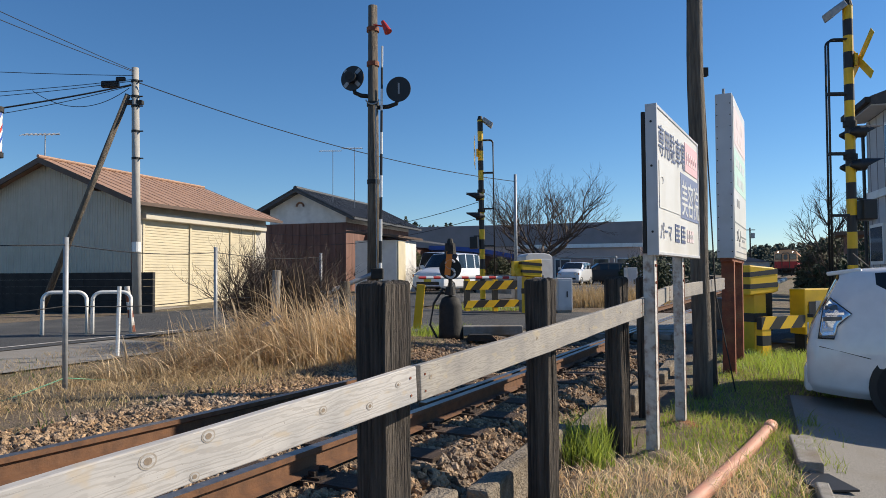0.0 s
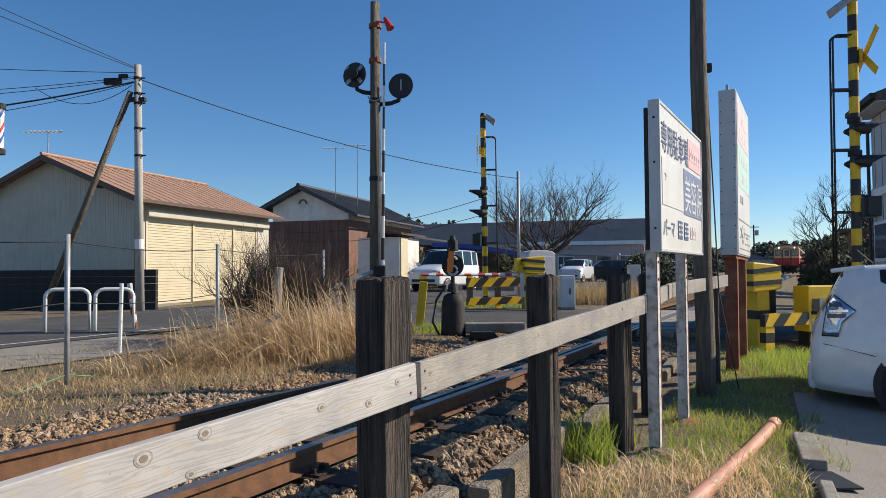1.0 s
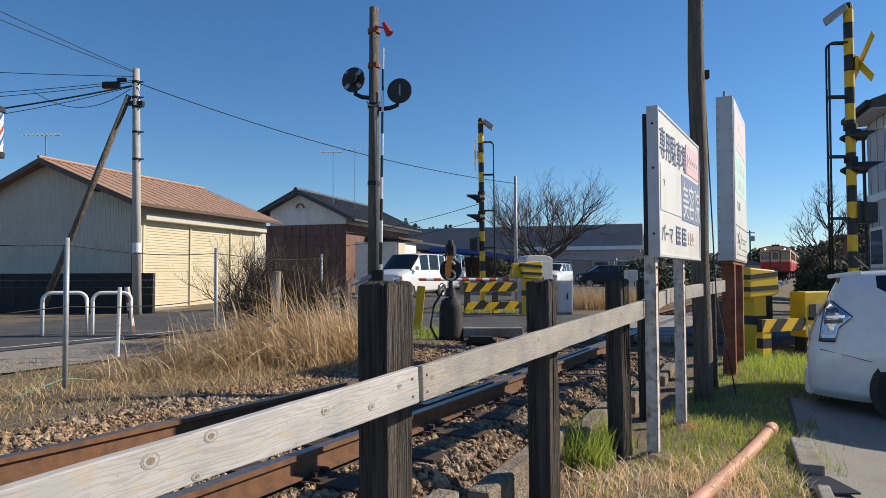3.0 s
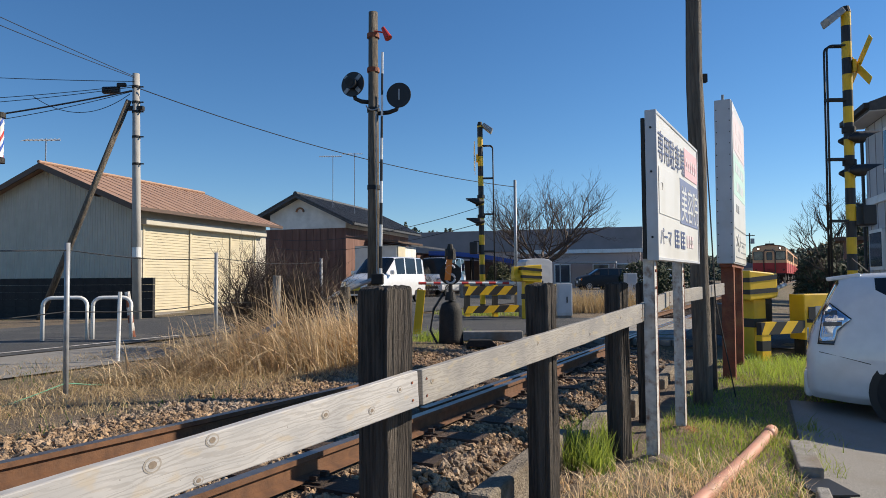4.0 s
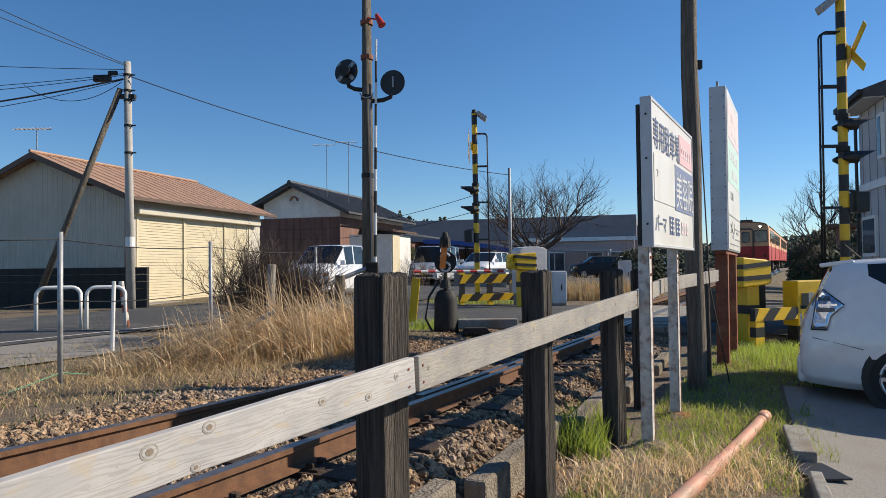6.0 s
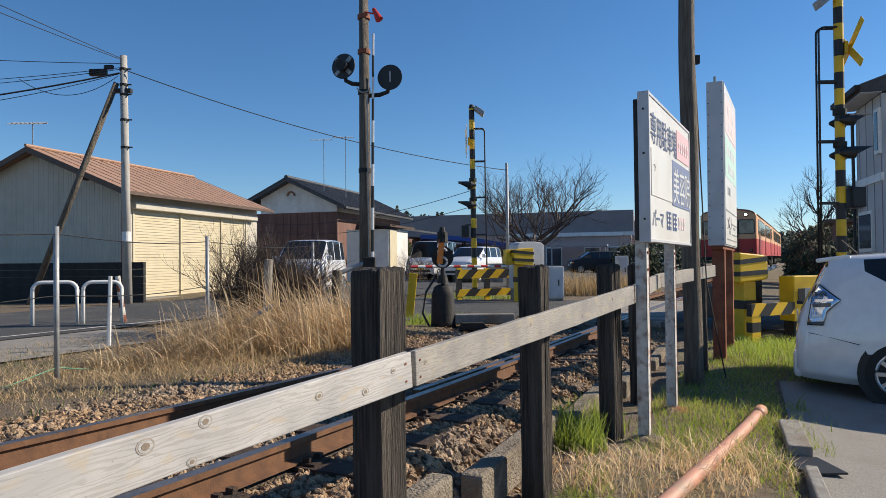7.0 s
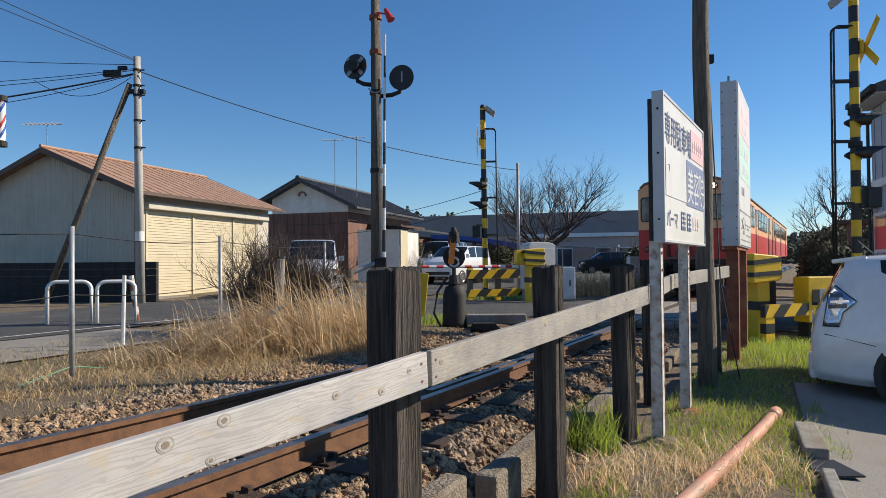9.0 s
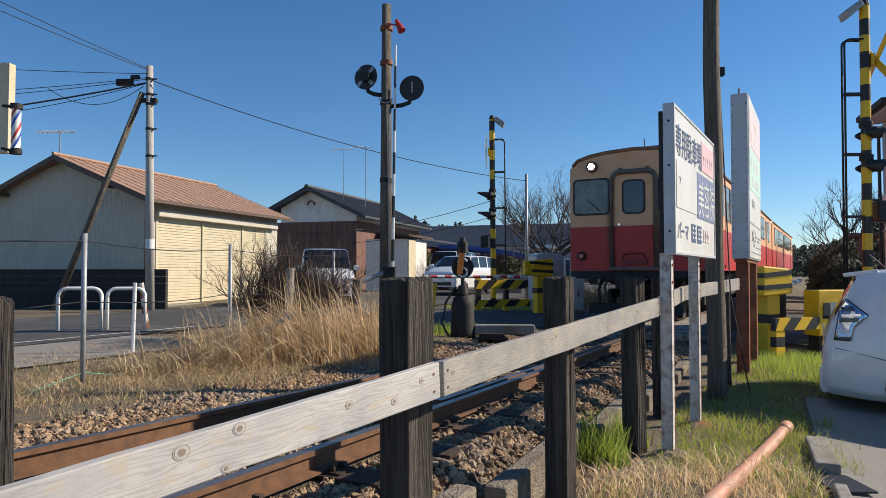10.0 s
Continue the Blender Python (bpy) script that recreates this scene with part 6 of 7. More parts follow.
drives = [
    (car_a, [(0, -0.62, 26.9, 150), (0.7, -0.78, 26.6, 150), (1.5, -1.12, 26.1, 149), (2.5, -1.75, 25.1, 149), (3.2, -2.3, 24.1, 150), (4, -2.92, 22.9, 151), (4.5, -3.22, 22.05, 153), (5, -3.5, 21.2, 155),
             (5.5, -3.8, 20.4, 157), (6.2, -3.98, 19.7, 164), (7, -4.04, 19.1, 173), (8, -3.94, 18.85, 181), (8.5, -3.86, 18.7, 185), (9.2, -3.64, 18.55, 190), (10, -3.4, 18.4, 194)]),
    (car_c, [(0, 8.0, 43.6, 153), (1.5, 7.7, 42.9, 153), (2.5, 6.9, 41.2, 153), (4, 3.5, 33.9, 153), (4.5, 3.0, 32.9, 153), (5.5, 1.8, 30.2, 153), (7, 0.9, 28.0, 153), (8, 0.15, 26.7, 153), (9, -0.32, 25.8, 152), (10, -0.55, 25.0, 152)]),
]

# parked far cars by the shop
for x, y, rz, m, lb in ((9.3, 47, 95, "dark", "dark parked car by the shop"), (11.2, 49, 95, "carsilver", "silver parked car by the shop"), (14.5, 52, 80, "carwhite", "white parked car by the shop")):
    c = kei("parked_car", lb, "carsilver" if m == "carsilver" else m if m == "carwhite" else "black", 1.5, True, plate="white")
    c.matrix_basis = pose(x, y, ground_z(x, y) + 0.02, 0, 0, rz)


def estate():
    """The large white car at the car park edge: front at y=0, pointing to +y."""
    t = thing("white_estate_car", Matrix(), "white estate car parked at the edge of the car park", "car")
    W = 0.885
    L = 4.62
    st = [(0, 0.25, 0.50, 0.60, 0.60, 0.60, 0.45, "b"), (-0.12, 0.20, 0.58, 0.70, 0.78, 0.76, 0.6, "b"), (-0.5, 0.18, 0.74, 0.86, 0.87, 0.83, 0.66, "b"), (-1.0, 0.18, 0.90, 0.99, W, 0.86, 0.70, "w"),
          (-1.95, 0.18, 0.95, 1.47, W, 0.87, 0.62, "g"), (-2.1, 0.18, 0.955, 1.50, W, 0.87, 0.63, "g"), (-2.75, 0.18, 0.97, 1.56, W, 0.88, 0.64, "b"), (-2.82, 0.18, 0.97, 1.562, W, 0.88, 0.64, "g"), (-3.45, 0.18, 1.03, 1.545, W, 0.87, 0.62, "b"),
          (-3.52, 0.18, 1.06, 1.54, W, 0.865, 0.62, "g"), (-3.98, 0.19, 1.34, 1.515, W, 0.74, 0.60, "b"), (-4.18, 0.20, 1.24, 1.50, W - 0.01, 0.79, 0.58, "b"), (-4.30, 0.21, 1.14, 1.46, W - 0.02, 0.79, 0.56, "w"),
          (-4.50, 0.23, 1.00, 1.06, W - 0.05, 0.77, 0.60, "b"), (-4.58, 0.24, 0.78, 0.88, W - 0.08, 0.76, 0.62, "b"), (-4.62, 0.28, 0.66, 0.74, W - 0.13, 0.72, 0.60, "b")]
    b = car_body(t, st, "carwhite")
    for x in (-W, W):
        wheel(t, x, -0.92, 0.315, 0.18)
        wheel(t, x, -3.70, 0.315, 0.18)
    for sx in (-1, 1):
        # wrap-round tail lamp: a diamond on the corner
        bm = B()
        pr = [(-4.505, 0.79), (-4.455, 1.09), (-4.39, 1.19), (-4.21, 1.04), (-4.33, 0.92), (-4.365, 0.79)]

        def skin(y, z):
            ys = (-4.58, -4.50, -4.30, -4.18)
            xm, xw, xt = (float(np.interp(y, ys, v)) for v in ((0.815, 0.847, 0.877, 0.887), (0.76, 0.77, 0.79, 0.79), (0.60, 0.61, 0.57, 0.60)))
            zm, zw, zt = (float(np.interp(y, ys, v)) for v in ((0.51, 0.615, 0.675, 0.72), (0.78, 1.0, 1.14, 1.24), (0.86, 1.05, 1.42, 1.46)))
            return float(np.interp(z, (zm, zw, zt), (xm, xw, xt)))
        cy, cz = -4.37, 0.95

        def patch(bm, grow, lift):
            rim = []
            for (ya, za), (yb, zb) in zip(pr, pr[1:] + pr[:1]):
                rim += [(ya + (yb - ya) * f, za + (zb - za) * f) for f in (0, 0.25, 0.5, 0.75)]
            secs = []
            for k, up in ((0.02, lift + 0.006), (0.35, lift + 0.006), (0.7, lift + 0.004), (1.0, lift), (1.0, lift - 0.03)):
                ring = [(cy + (y - cy) * k * grow, cz + (z - cz) * k * grow) for y, z in rim]
                secs.append([(sx * (skin(y, z) + up), y, z) for y, z in ring])
            loft(bm, secs, closed=True, ends=True)
        patch(bm, 1.07, 0.012)
        part("lamp_seal", bm, "black", t, "black lamp seal", smooth=True)
        bm = B()
        patch(bm, 1.0, 0.020)
        tl = part("tail_lamp", bm, "clearlens", t, "clear wrap-round tail lamp", smooth=True)
        for (ya, yb, za, zb), mk in (((-4.47, -4.37, 0.815, 0.845), "chrome"), ((-4.47, -4.37, 0.855, 0.885), "carsilver"), ((-4.46, -4.29, 0.965, 1.005), "blueglass"), ((-4.44, -4.27, 1.02, 1.045), "chrome"), ((-4.44, -4.33, 1.075, 1.12), "blueglass")):
            bm = B()
            poly(bm, [(sx * (skin(ya, za) + 0.030), ya, za), (sx * (skin(yb, za) + 0.030), yb, za + 0.012), (sx * (skin(yb, zb) + 0.030), yb, zb + 0.012), (sx * (skin(ya, zb) + 0.030), ya, zb)], (sx * 0.003, 0, 0))
            part("reflector", bm, mk, tl)
        bm = B()
        box(bm, (sx * (W + 0.11), -1.55, 1.02), (0.2, 0.12, 0.14))
        part("mirror", bm, "carwhite", t, bevel=0.04)
        for y in (-2.25, -3.15):
            bm = B()
            box(bm, (sx * (W + 0.006), y, 0.86), (0.025, 0.2, 0.03))
            part("door_handle", bm, "carwhite", t, bevel=0.01)
        for y in (-1.75, -2.78):
            bm = B()
            box(bm, (sx * (W + 0.013), y, 0.60), (0.006, 0.008, 0.66))
            part("door_gap", bm, "black", t)
        bm = B()
        tube(bm, [(sx * (W + 0.008), -4.05, 0.60), (sx * (W - 0.01), -4.3, 0.66), (sx * (W - 0.055), -4.50, 0.70)], 0.004, 4)
        part("panel_gap", bm, "black", t)
    bm = B()
    poly(bm, [(-0.56, -4.10, 1.515), (0.56, -4.10, 1.515), (0.52, -4.42, 1.47), (-0.52, -4.42, 1.47)], (0, 0.01, -0.045))
    part("spoiler", bm, "carwhite", t, "white roof spoiler", bevel=0.015)
    bm = B()
    box(bm, (0, -4.60, 0.36), (1.5, 0.10, 0.30))
    part("bumper", bm, "carwhite", t, bevel=0.05)
    bm = B()
    box(bm, (0, -4.61, 0.80), (0.33, 0.014, 0.165))
    part("number_plate", bm, "white", t)
    bm = B()
    tube(bm, [(0, -4.0, 1.53), (0, -4.15, 1.68)], 0.006, 4)
    part("aerial", bm, "black", t)
    bm = B()
    box(bm, (0.0, -4.585, 0.97), (0.05, 0.06, 0.04))
    part("camera_pod", bm, "black", t)
    return t


CARPOS = pose(8.24, 5.62, 0.015, 0, 0, -119)
estate().matrix_basis = CARPOS


# ---------------------------------------------------------------- plants
def blades(name, count, place, h0, h1, w, lean, material, label, category, seg=3, drift=(0, 0), droop=0.22):
    V, Fc = [], []
    for _ in range(count):
        p = place()
        if p is None:
            continue
        x, y, z, sc = p
        h = random.uniform(h0, h1) * sc
        a = random.uniform(0, 6.283)
        d = Vector((math.cos(a) * lean + drift[0], math.sin(a) * lean + drift[1], 0)) * random.uniform(0.3, 1.2)
        b = random.uniform(0, 6.283)
        s = Vector((math.cos(b), math.sin(b), 0)) * w * random.uniform(0.6, 1.3)
        o = len(V)
        for i in range(seg + 1):
            f = i / seg
            c = Vector((x, y, z)) + d * h * f * f + Vector((0, 0, h * (f - droop * f ** 3 * min(1.6, d.length))))
            ww = s * (1 - 0.85 * f)
            V += [tuple(c - ww), tuple(c + ww)]
            if i:
                q = o + 2 * i
                Fc.append((q - 2, q - 1, q + 1, q))
    me = bpy.data.meshes.new(name)
    me.from_pydata(V, [], Fc)
    me.materials.append(M[material])
    return tagged(new(name, me), label, category, kind="stuff")


def spot(x, y, rx, ry, sc=1.0, power=0.5):
    a, r = random.uniform(0, 6.283), random.random() ** power
    px_, py_ = x + rx * r * math.cos(a), y + ry * r * math.sin(a)
    return (px_, py_, ground_z(px_, py_) - 0.01, sc * (1.1 - 0.45 * r))


def clump(spots):
    tot = sum(s[4] for s in spots)

    def pick():
        k = random.uniform(0, tot)
        for x, y, rx, ry, wgt, sc in spots:
            k -= wgt
            if k <= 0:
                break
        return spot(x, y, rx, ry, sc)
    return pick


random.seed(11)
TALL = [(-1.85, 8.4, 0.65, 0.8, 4.5, 1.12), (-1.25, 9.2, 0.55, 0.9, 4, 1.08), (-2.5, 7.7, 0.6, 0.6, 2.0, 0.85), (-1.0, 10.2, 0.5, 0.8, 2, 0.85), (-3.1, 7.2, 0.55, 0.5, 0.9, 0.5), (-0.85, 11.0, 0.35, 0.6, 0.8, 0.8)]
blades("dry_grass", 2900, clump(TALL), 0.55, 1.25, 0.0085, 0.8, "drygrass", "tall clump of dry straw-coloured grass", "grass", 7, (-0.85, -0.4), 0.62)
blades("dry_grass", 3000, clump(TALL), 0.25, 0.7, 0.005, 1.3, "straw", "broken brown stems in the dry grass", "grass", 5, (-0.2, -0.15), 0.4)
blades("dry_grass", 5200, clump([(-2.6, 7.0, 1.3, 0.8, 4, 1), (-3.6, 6.0, 1.0, 0.8, 3, 0.8), (-4.4, 5.2, 1.0, 0.7, 2, 0.8), (-1.3, 8.2, 0.8, 0.7, 2, 0.9)]), 0.08, 0.26, 0.0045, 1.3, "straw", "low matted dead grass beside the ballast", "grass", 3, (-0.2, 0), 0.35)


def left_verge():
    s, l = random.uniform(2.5, 11), random.uniform(-6.0, -1.75)
    p = T(s, l)
    return (p.x, p.y, ground_z(p.x, p.y) - 0.01, 1.0 if noise.noise(p * 0.9) > -0.1 else 0.5)


blades("short_grass", 13000, left_verge, 0.03, 0.12, 0.004, 1.1, "straw", "short dry turf on the far side of the track", "grass", 2)
blades("weeds", 1500, left_verge, 0.03, 0.10, 0.006, 0.6, "weed", "sparse green weeds among the dry turf", "weeds", 2)


def right_verge():
    y = random.uniform(3.2, 10.9)
    x = 0.5 + (y - 3.6) * 0.55 + random.uniform(0, 2.7)
    s, l = line_coords(x, y)
    if l < 1.3 or (y < 7.6 and x > 0.30 + 0.46 * y):
        return None
    n = noise.noise(Vector((x * 1.1, y * 1.1, 5)))
    return None if n < -0.22 and random.random() < 0.8 else (x, y, ground_z(x, y) - 0.01, 0.8 + 0.7 * n)


blades("green_grass", 22000, right_verge, 0.03, 0.12, 0.005, 0.7, "green", "short green grass on the verge beside the fence", "grass", 2)
blades("dry_grass", 10000, right_verge, 0.03, 0.10, 0.004, 1.0, "straw", "dry straw lying among the verge grass", "grass", 2)
blades("green_grass", 700, clump([(1.02, 5.0, 0.22, 0.28, 3, 1), (1.28, 5.5, 0.25, 0.3, 1.5, 0.8)]), 0.2, 0.42, 0.006, 0.45, "green", "lush tuft of long green grass at the fence post", "grass", 4)
blades("green_grass", 2600, clump([(5.4, 9.9, 1.0, 0.7, 3, 1), (4.4, 9.0, 0.6, 0.8, 2, 0.8), (6.2, 10.4, 0.8, 0.5, 1, 1)]), 0.08, 0.26, 0.006, 0.6, "green", "green grass in front of the crossing gear", "grass", 3)
blades("dry_grass", 1300, clump([(1.3, 4.3, 0.7, 0.5, 3, 1), (1.9, 4.6, 0.5, 0.5, 2, 1)]), 0.08, 0.22, 0.004, 1.1, "drygrass", "bleached grass along the drain pipe", "grass", 3)
blades("green_grass", 1300, clump([(-0.2, 12.0, 0.5, 0.5, 1, 1), (1.3, 20.0, 1.6, 0.5, 2, 1), (0.3, 12.2, 0.5, 0.4, 1, 0.9)]), 0.1, 0.32, 0.008, 0.6, "green", "weeds round the crossing gear", "grass", 3)
blades("dry_grass", 2200, clump([(4.6, 21.8, 1.4, 0.9, 3, 1), (6.3, 22.5, 1.2, 0.8, 2, 1)]), 0.4, 0.95, 0.012, 0.35, "straw", "tall brown weeds beyond the crossing", "grass", 3)
blades("leaf_litter", 500, right_verge, 0.02, 0.04, 0.02, 1.5, "straw", "fallen brown leaves on the verge", "leaves", 1)
blades("dry_grass", 500, clump([(3.0, 6.1, 0.5, 0.7, 1, 1), (2.75, 5.3, 0.25, 0.5, 1, 1), (3.35, 6.3, 0.1, 0.1, 0.3, 1.5)]), 0.05, 0.18, 0.004, 0.8, "green", "tufts along the drain kerb", "grass", 3)


def branches(bm, p, d, length, r, depth, spread, seg=4, up=0.15, wiggle=0.16):
    n = 3
    pts = [p]
    q = p.copy()
    dd = d.copy()
    for i in range(n):
        dd = (dd + Vector((random.uniform(-1, 1), random.uniform(-1, 1), random.uniform(-0.6, 1) + up)) * wiggle).normalized()
        q = q + dd * length / n
        pts.append(q.copy())
    rings = []
    for i, c in enumerate(pts):
        rr = r * (1 - 0.45 * i / n)
        t = dd.to_track_quat("Z", "Y")
        rings.append([bm.verts.new(c + t @ Vector((rr * math.cos(6.283 * k / seg), rr * math.sin(6.283 * k / seg), 0))) for k in range(seg)])
    for a, b in zip(rings, rings[1:]):
        for k in range(seg):
            bm.faces.new((a[k], a[(k + 1) % seg], b[(k + 1) % seg], b[k]))
    if depth:
        for k in range(random.choice((2, 3, 3))):
            c = pts[random.choice((1, 2, 3, 3))]
            nd = (dd + Vector((random.uniform(-1, 1), random.uniform(-1, 1), random.uniform(-0.5, 0.9))) * spread).normalized()
            branches(bm, c, nd, length * random.uniform(0.62, 0.85), r * 0.58, depth - 1, spread, 3 if depth < 4 else seg, up, wiggle)


def bare_tree(x, y, trunk, r, spread, limbs, label, depth=5, lift=0.25, ln=1.6):
    t = thing("bare_tree", pose(x, y, ground_z(x, y)), label, "tree")
    bm = B()
    cyl(bm, (0, 0, -0.1), (0.05, 0, trunk), r * 1.25, r, 10)
    part("trunk", bm, "bark", t, smooth=True)
    bm = B()
    for k in range(limbs):
        a = 6.283 * k / limbs + random.uniform(-0.3, 0.3)
        branches(bm, Vector((0.05, 0, trunk * random.uniform(0.75, 1.0))), Vector((math.cos(a), math.sin(a), lift + random.uniform(0.1, 0.9))).normalized(), ln, r * 0.5, depth, spread)
    part("crown", bm, "twig", t, "bare winter branches")


random.seed(21)
bare_tree(5.2, 36.5, 1.9, 0.20, 0.8, 9, "spreading leafless tree behind the crossing", 6, -0.05, 1.75)
random.seed(23)
bare_tree(22.0, 38.0, 2.2, 0.2, 0.7, 6, "leafless tree beside the line", 5, 0.3, 1.5)
bare_tree(25.0, 37.0, 2.4, 0.2, 0.7, 6, "leafless tree behind the house", 5, 0.3, 1.6)


def shrub(x, y, rx, h, n, label, material="twig", depth=3):
    t = thing("bare_shrub", pose(x, y, ground_z(x, y)), label, "shrub")
    for k in range(n):
        bm = B()
        a = random.uniform(0, 6.283)
        q = Vector((math.cos(a), math.sin(a), 0)) * rx * random.random() * 0.6
        branches(bm, q, Vector((math.cos(a) * 0.4, math.sin(a) * 0.4, 1)).normalized(), h * random.uniform(0.24, 0.42), 0.020, depth, 0.95, 3, 0.1, 0.34)
        part("branch", bm, material, t)


random.seed(31)
shrub(-2.68, 10.3, 0.62, 1.6, 78, "tangled leafless shrub at the wire fence", depth=4)
shrub(-2.35, 10.7, 0.45, 1.45, 38, "tangled leafless shrub at the wire fence", depth=4)
shrub(-0.9, 31.0, 0.8, 1.6, 14, "leafless shrub behind the cars", depth=3)


def leaf_mass(name, label, spots, n, size, material, parent=None):
    """Foliage as many small crossed leaves over a set of ellipsoids."""
    V, Fc = [], []
    tot = sum(s[6] for s in spots)
    for x, y, z, rx, ry, rz, wgt in spots:
        for _ in range(int(n * wgt / tot)):
            v = Vector((random.gauss(0, 1), random.gauss(0, 1), random.gauss(0, 1))).normalized() * random.uniform(0.55, 1.0) ** 0.5
            c = Vector((x + rx * v.x, y + ry * v.y, z + rz * v.z))
            a = Vector((random.uniform(-1, 1), random.uniform(-1, 1), random.uniform(-1, 1))).normalized()
            b = a.orthogonal().normalized()
            s = size * random.uniform(0.5, 1.4)
            o = len(V)
            V += [tuple(c - a * s), tuple(c - b * s * 0.5), tuple(c + a * s), tuple(c + b * s * 0.5)]
            Fc.append((o, o + 1, o + 2, o + 3))
    me = bpy.data.meshes.new(name)
    me.from_pydata(V, [], Fc)
    me.materials.append(M[material])
    o = new(name, me)
    if parent:
        o.parent = parent
    return o


random.seed(41)


def bush(x, y, parts_, n, size, material, label):
    t = thing("bush", pose(x, y, ground_z(x, y)), label, "bush")
    bm = B()
    for k in range(7):
        a = random.uniform(0, 6.283)
        branches(bm, Vector((0, 0, 0)), Vector((math.cos(a) * 0.5, math.sin(a) * 0.5, 1)).normalized(), 0.9, 0.03, 3, 0.5, 3)
    part("branchwork", bm, "twig", t)
    leaf_mass("foliage", "", parts_, n, size, material, t)


bush(17.3, 31.0, [(0, 0, 1.3, 1.1, 1.1, 1.3, 3), (0.9, 0.3, 1.9, 1.0, 1.0, 1.2, 2), (-0.6, -0.3, 0.8, 0.8, 0.8, 0.8, 1)], 5200, 0.10, "scrub", "olive-green bush beside the line")
bush(16.2, 26.5, [(0, 0, 0.8, 0.9, 0.9, 0.9, 3), (1.0, 0.2, 1.2, 0.9, 0.9, 1.2, 2)], 4200, 0.09, "evergreen", "dark evergreen bush beside the line")
bush(11.2, 19.0, [(0, 0, 0.7, 1.0, 0.8, 0.9, 3), (1.3, 0.5, 1.0, 0.9, 0.9, 1.2, 3)], 4600, 0.08, "evergreen", "dark bush behind the crossing")
bush(20.5, 35.0, [(0, 0, 1.5, 1.8, 1.5, 1.7, 3), (2.2, 0.5, 2.2, 1.6, 1.6, 2.2, 3)], 6000, 0.14, "scrub", "overgrown olive scrub beside the line")
bush(2.6, 31.5, [(0, 0, 0.8, 0.6, 0.6, 0.8, 3)], 1500, 0.08, "scrub", "small bush beside the boundary wall")
bush(-2.0, 37.0, [(0, 0, 1.3, 0.9, 0.9, 1.0, 3)], 2500, 0.10, "scrub", "green garden bush by the house")
bush(9.8, 33.0, [(0, 0, 0.9, 1.3, 0.8, 1.0, 3), (1.8, 0.4, 0.8, 1.2, 0.8, 0.9, 2)], 3600, 0.09, "evergreen", "dark hedge behind the line")

# wooded hills far off
random.seed(51)


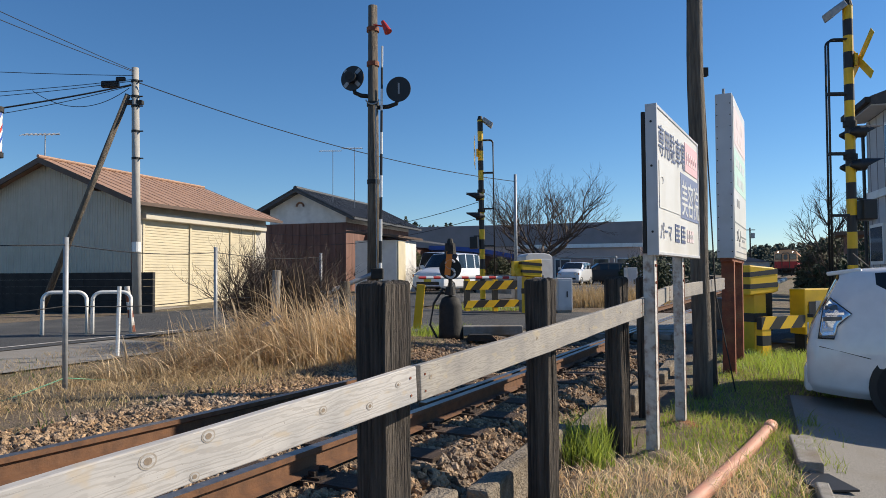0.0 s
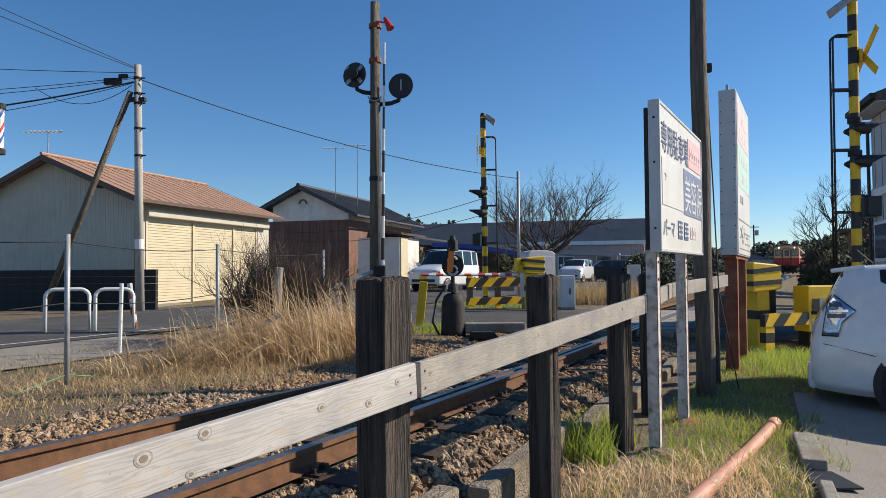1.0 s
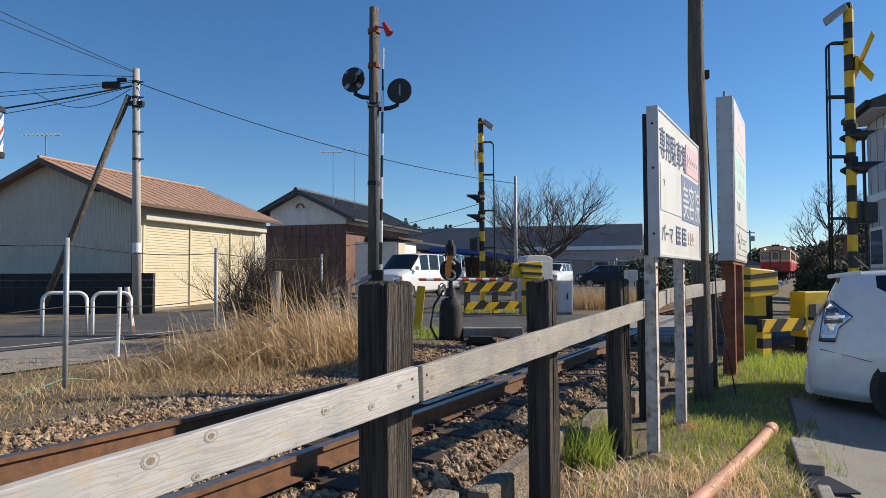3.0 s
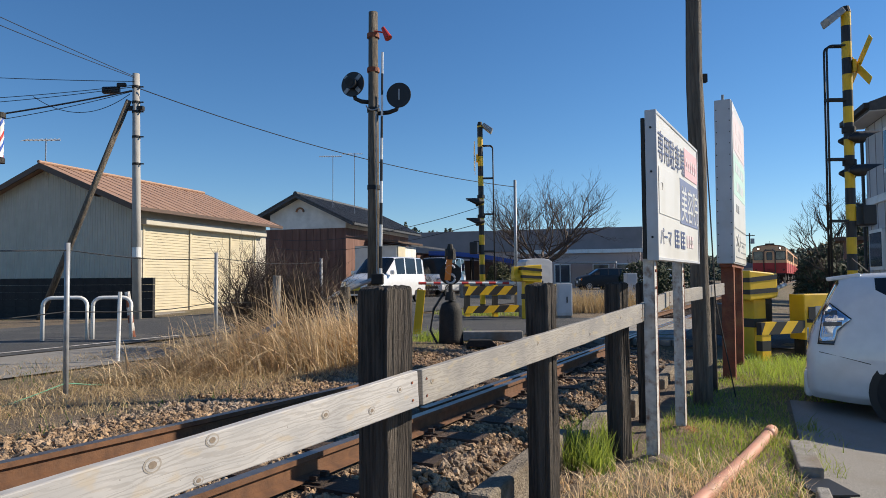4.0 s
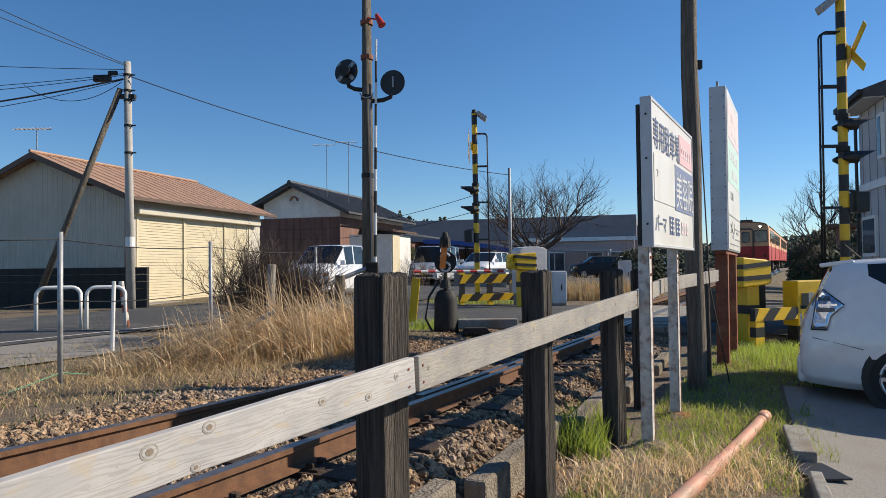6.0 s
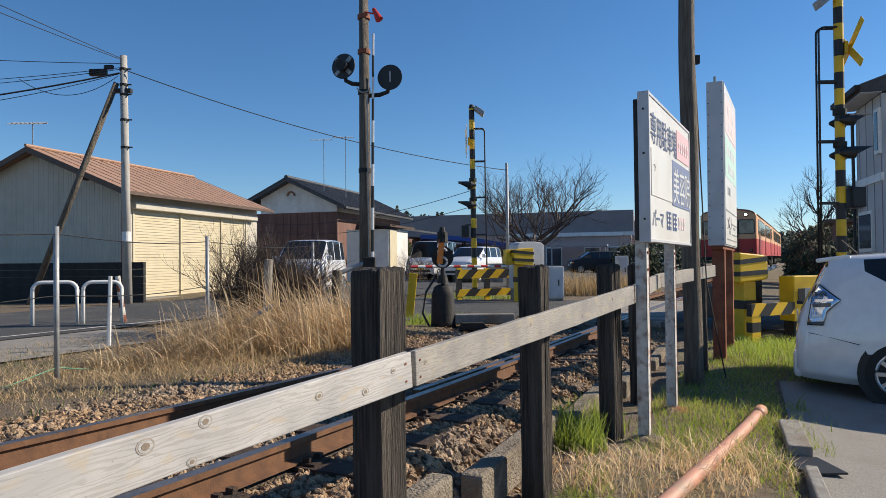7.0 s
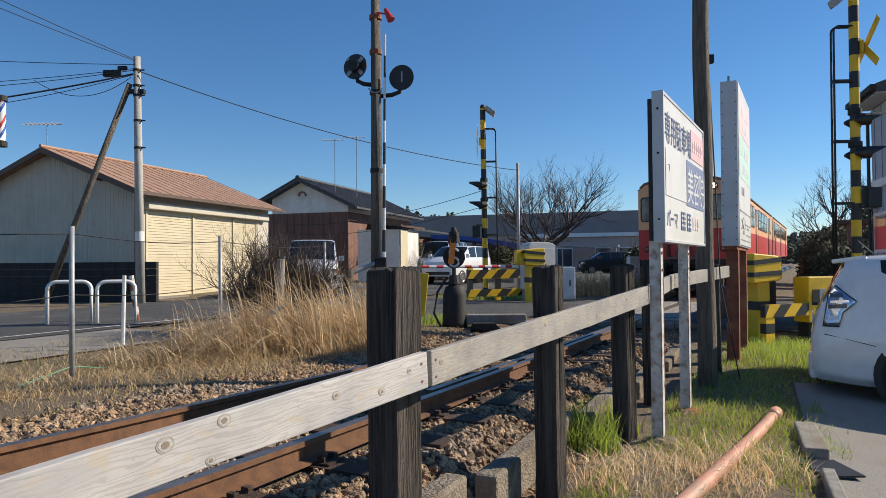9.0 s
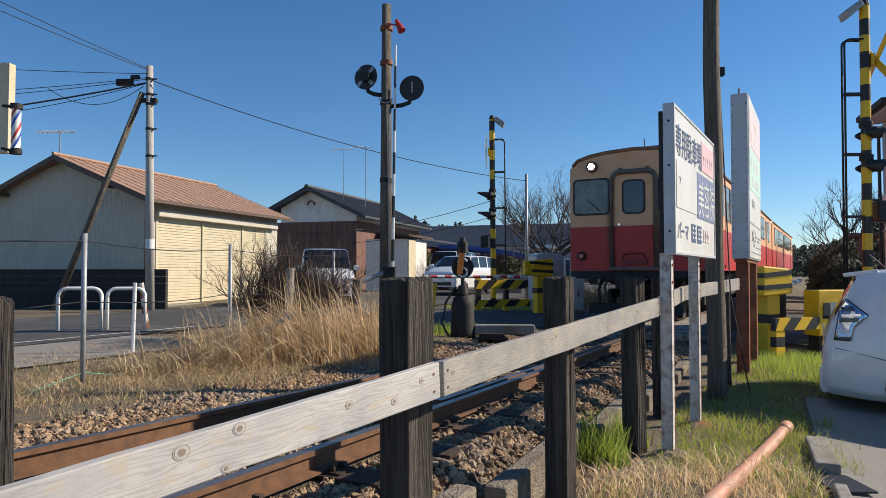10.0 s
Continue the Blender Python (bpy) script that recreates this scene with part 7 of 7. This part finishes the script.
def hill(cx, cy, rx, ry, h, n, label, tall):
    bm = B()
    N = 30
    grid = []
    for j in range(N + 1):
        r = []
        for i in range(N + 1):
            u, v = 2 * i / N - 1, 2 * j / N - 1
            f = max(0.0, 1 - u * u) * max(0.0, 1 - v * v)
            z = h * f ** 0.8 * (0.8 + 0.35 * noise.noise(Vector((u * 3 + cx, v * 3, 1))))
            r.append(bm.verts.new((cx + rx * u, cy + ry * v, z)))
        grid.append(r)
    for j in range(N):
        for i in range(N):
            bm.faces.new((grid[j][i], grid[j][i + 1], grid[j + 1][i + 1], grid[j + 1][i]))
    o = tagged(part("hill", bm, "hill", smooth=True), label, "hill", kind="structure")
    # trees over the hill as tapered shaggy cones
    V, Fc = [], []
    for _ in range(n):
        u, v = random.uniform(-0.97, 0.97), random.uniform(-0.97, 0.3)
        f = max(0.0, 1 - u * u) * max(0.0, 1 - v * v)
        z = h * f ** 0.8 * (0.8 + 0.35 * noise.noise(Vector((u * 3 + cx, v * 3, 1))))
        H = tall * random.uniform(0.5, 1.25)
        con = random.random() < 0.6
        for k in range(70):
            g = random.random()
            rad = H * (0.20 * (1 - g) + 0.03 if con else 0.34 * math.sin(math.pi * min(1, 0.15 + 0.85 * g)))
            a = random.uniform(0, 6.283)
            c = Vector((cx + rx * u + rad * math.cos(a), cy + ry * v + rad * math.sin(a), z + H * (0.1 + 0.9 * g)))
            q = Vector((random.uniform(-1, 1), random.uniform(-1, 1), random.uniform(-1, 0.3))).normalized()
            b = q.orthogonal().normalized()
            s = H * 0.10 * random.uniform(0.6, 1.3)
            o_ = len(V)
            V += [tuple(c - q * s), tuple(c - b * s * 0.7), tuple(c + q * s), tuple(c + b * s * 0.7)]
            Fc.append((o_, o_ + 1, o_ + 2, o_ + 3))
    me = bpy.data.meshes.new("far_woods")
    me.from_pydata(V, [], Fc)
    me.materials.append(M["hazed_leaf"])
    tagged(new("far_woods", me), "dark woods covering the far hill", "woods", kind="stuff")


hill(-8, 250, 26, 40, 17, 420, "low wooded hill beyond the roofs", 5)
hill(120, 225, 45, 40, 5.5, 700, "low wooded ridge beyond the line", 5.0)
hill(165, 260, 60, 45, 10, 600, "low wooded ridge beyond the line", 5.5)
hill(60, 330, 60, 40, 14, 400, "low wooded ridge beyond the shop", 6)
t = thing("far_utility_pole", pose(53.5, 118, 0.5), "distant utility pole with crossarms", "utility pole")
bm = B()
cyl(bm, (0, 0, 0), (0, 0, 8.6), 0.16, 0.12, 8)
part("mast", bm, "dark", t)
bm = B()
box(bm, (0, 0, 8.2), (1.8, 0.12, 0.14))
part("crossarm", bm, "dark", t)
bm = B()
box(bm, (0.5, 0, 7.2), (0.5, 0.4, 0.9))
part("transformer", bm, "galv", t)


# ---------------------------------------------------------------- what moves
def rail_pose(s_front, length):
    a, b = T(s_front, 0), T(s_front + length, 0)
    d = a - b
    return Matrix.Translation(a) @ Matrix.Rotation(math.atan2(-d.x, d.y), 4, "Z") @ Matrix.Rotation(math.atan2(d.z, d.xy.length), 4, "X")


def motions():
    run = [(0, 105.0), (1, 96.5), (2, 87.6), (3, 78.4), (4, 69.0), (5, 59.6), (5.7, 53.0), (6.8, 42.6), (7.5, 36.2), (8, 31.8), (8.5, 27.5), (9, 23.3), (9.5, 19.4), (10, 15.6)]
    for k, car in enumerate(train):
        walk(car, [(t, rail_pose(s + k * 20.3, 19.6)) for t, s in run])
    for car, rows in drives:
        walk(car, [(t, pose(x, y, ground_z(x, y) + 0.03, 0, 0, rz)) for t, x, y, rz in rows])


motions()
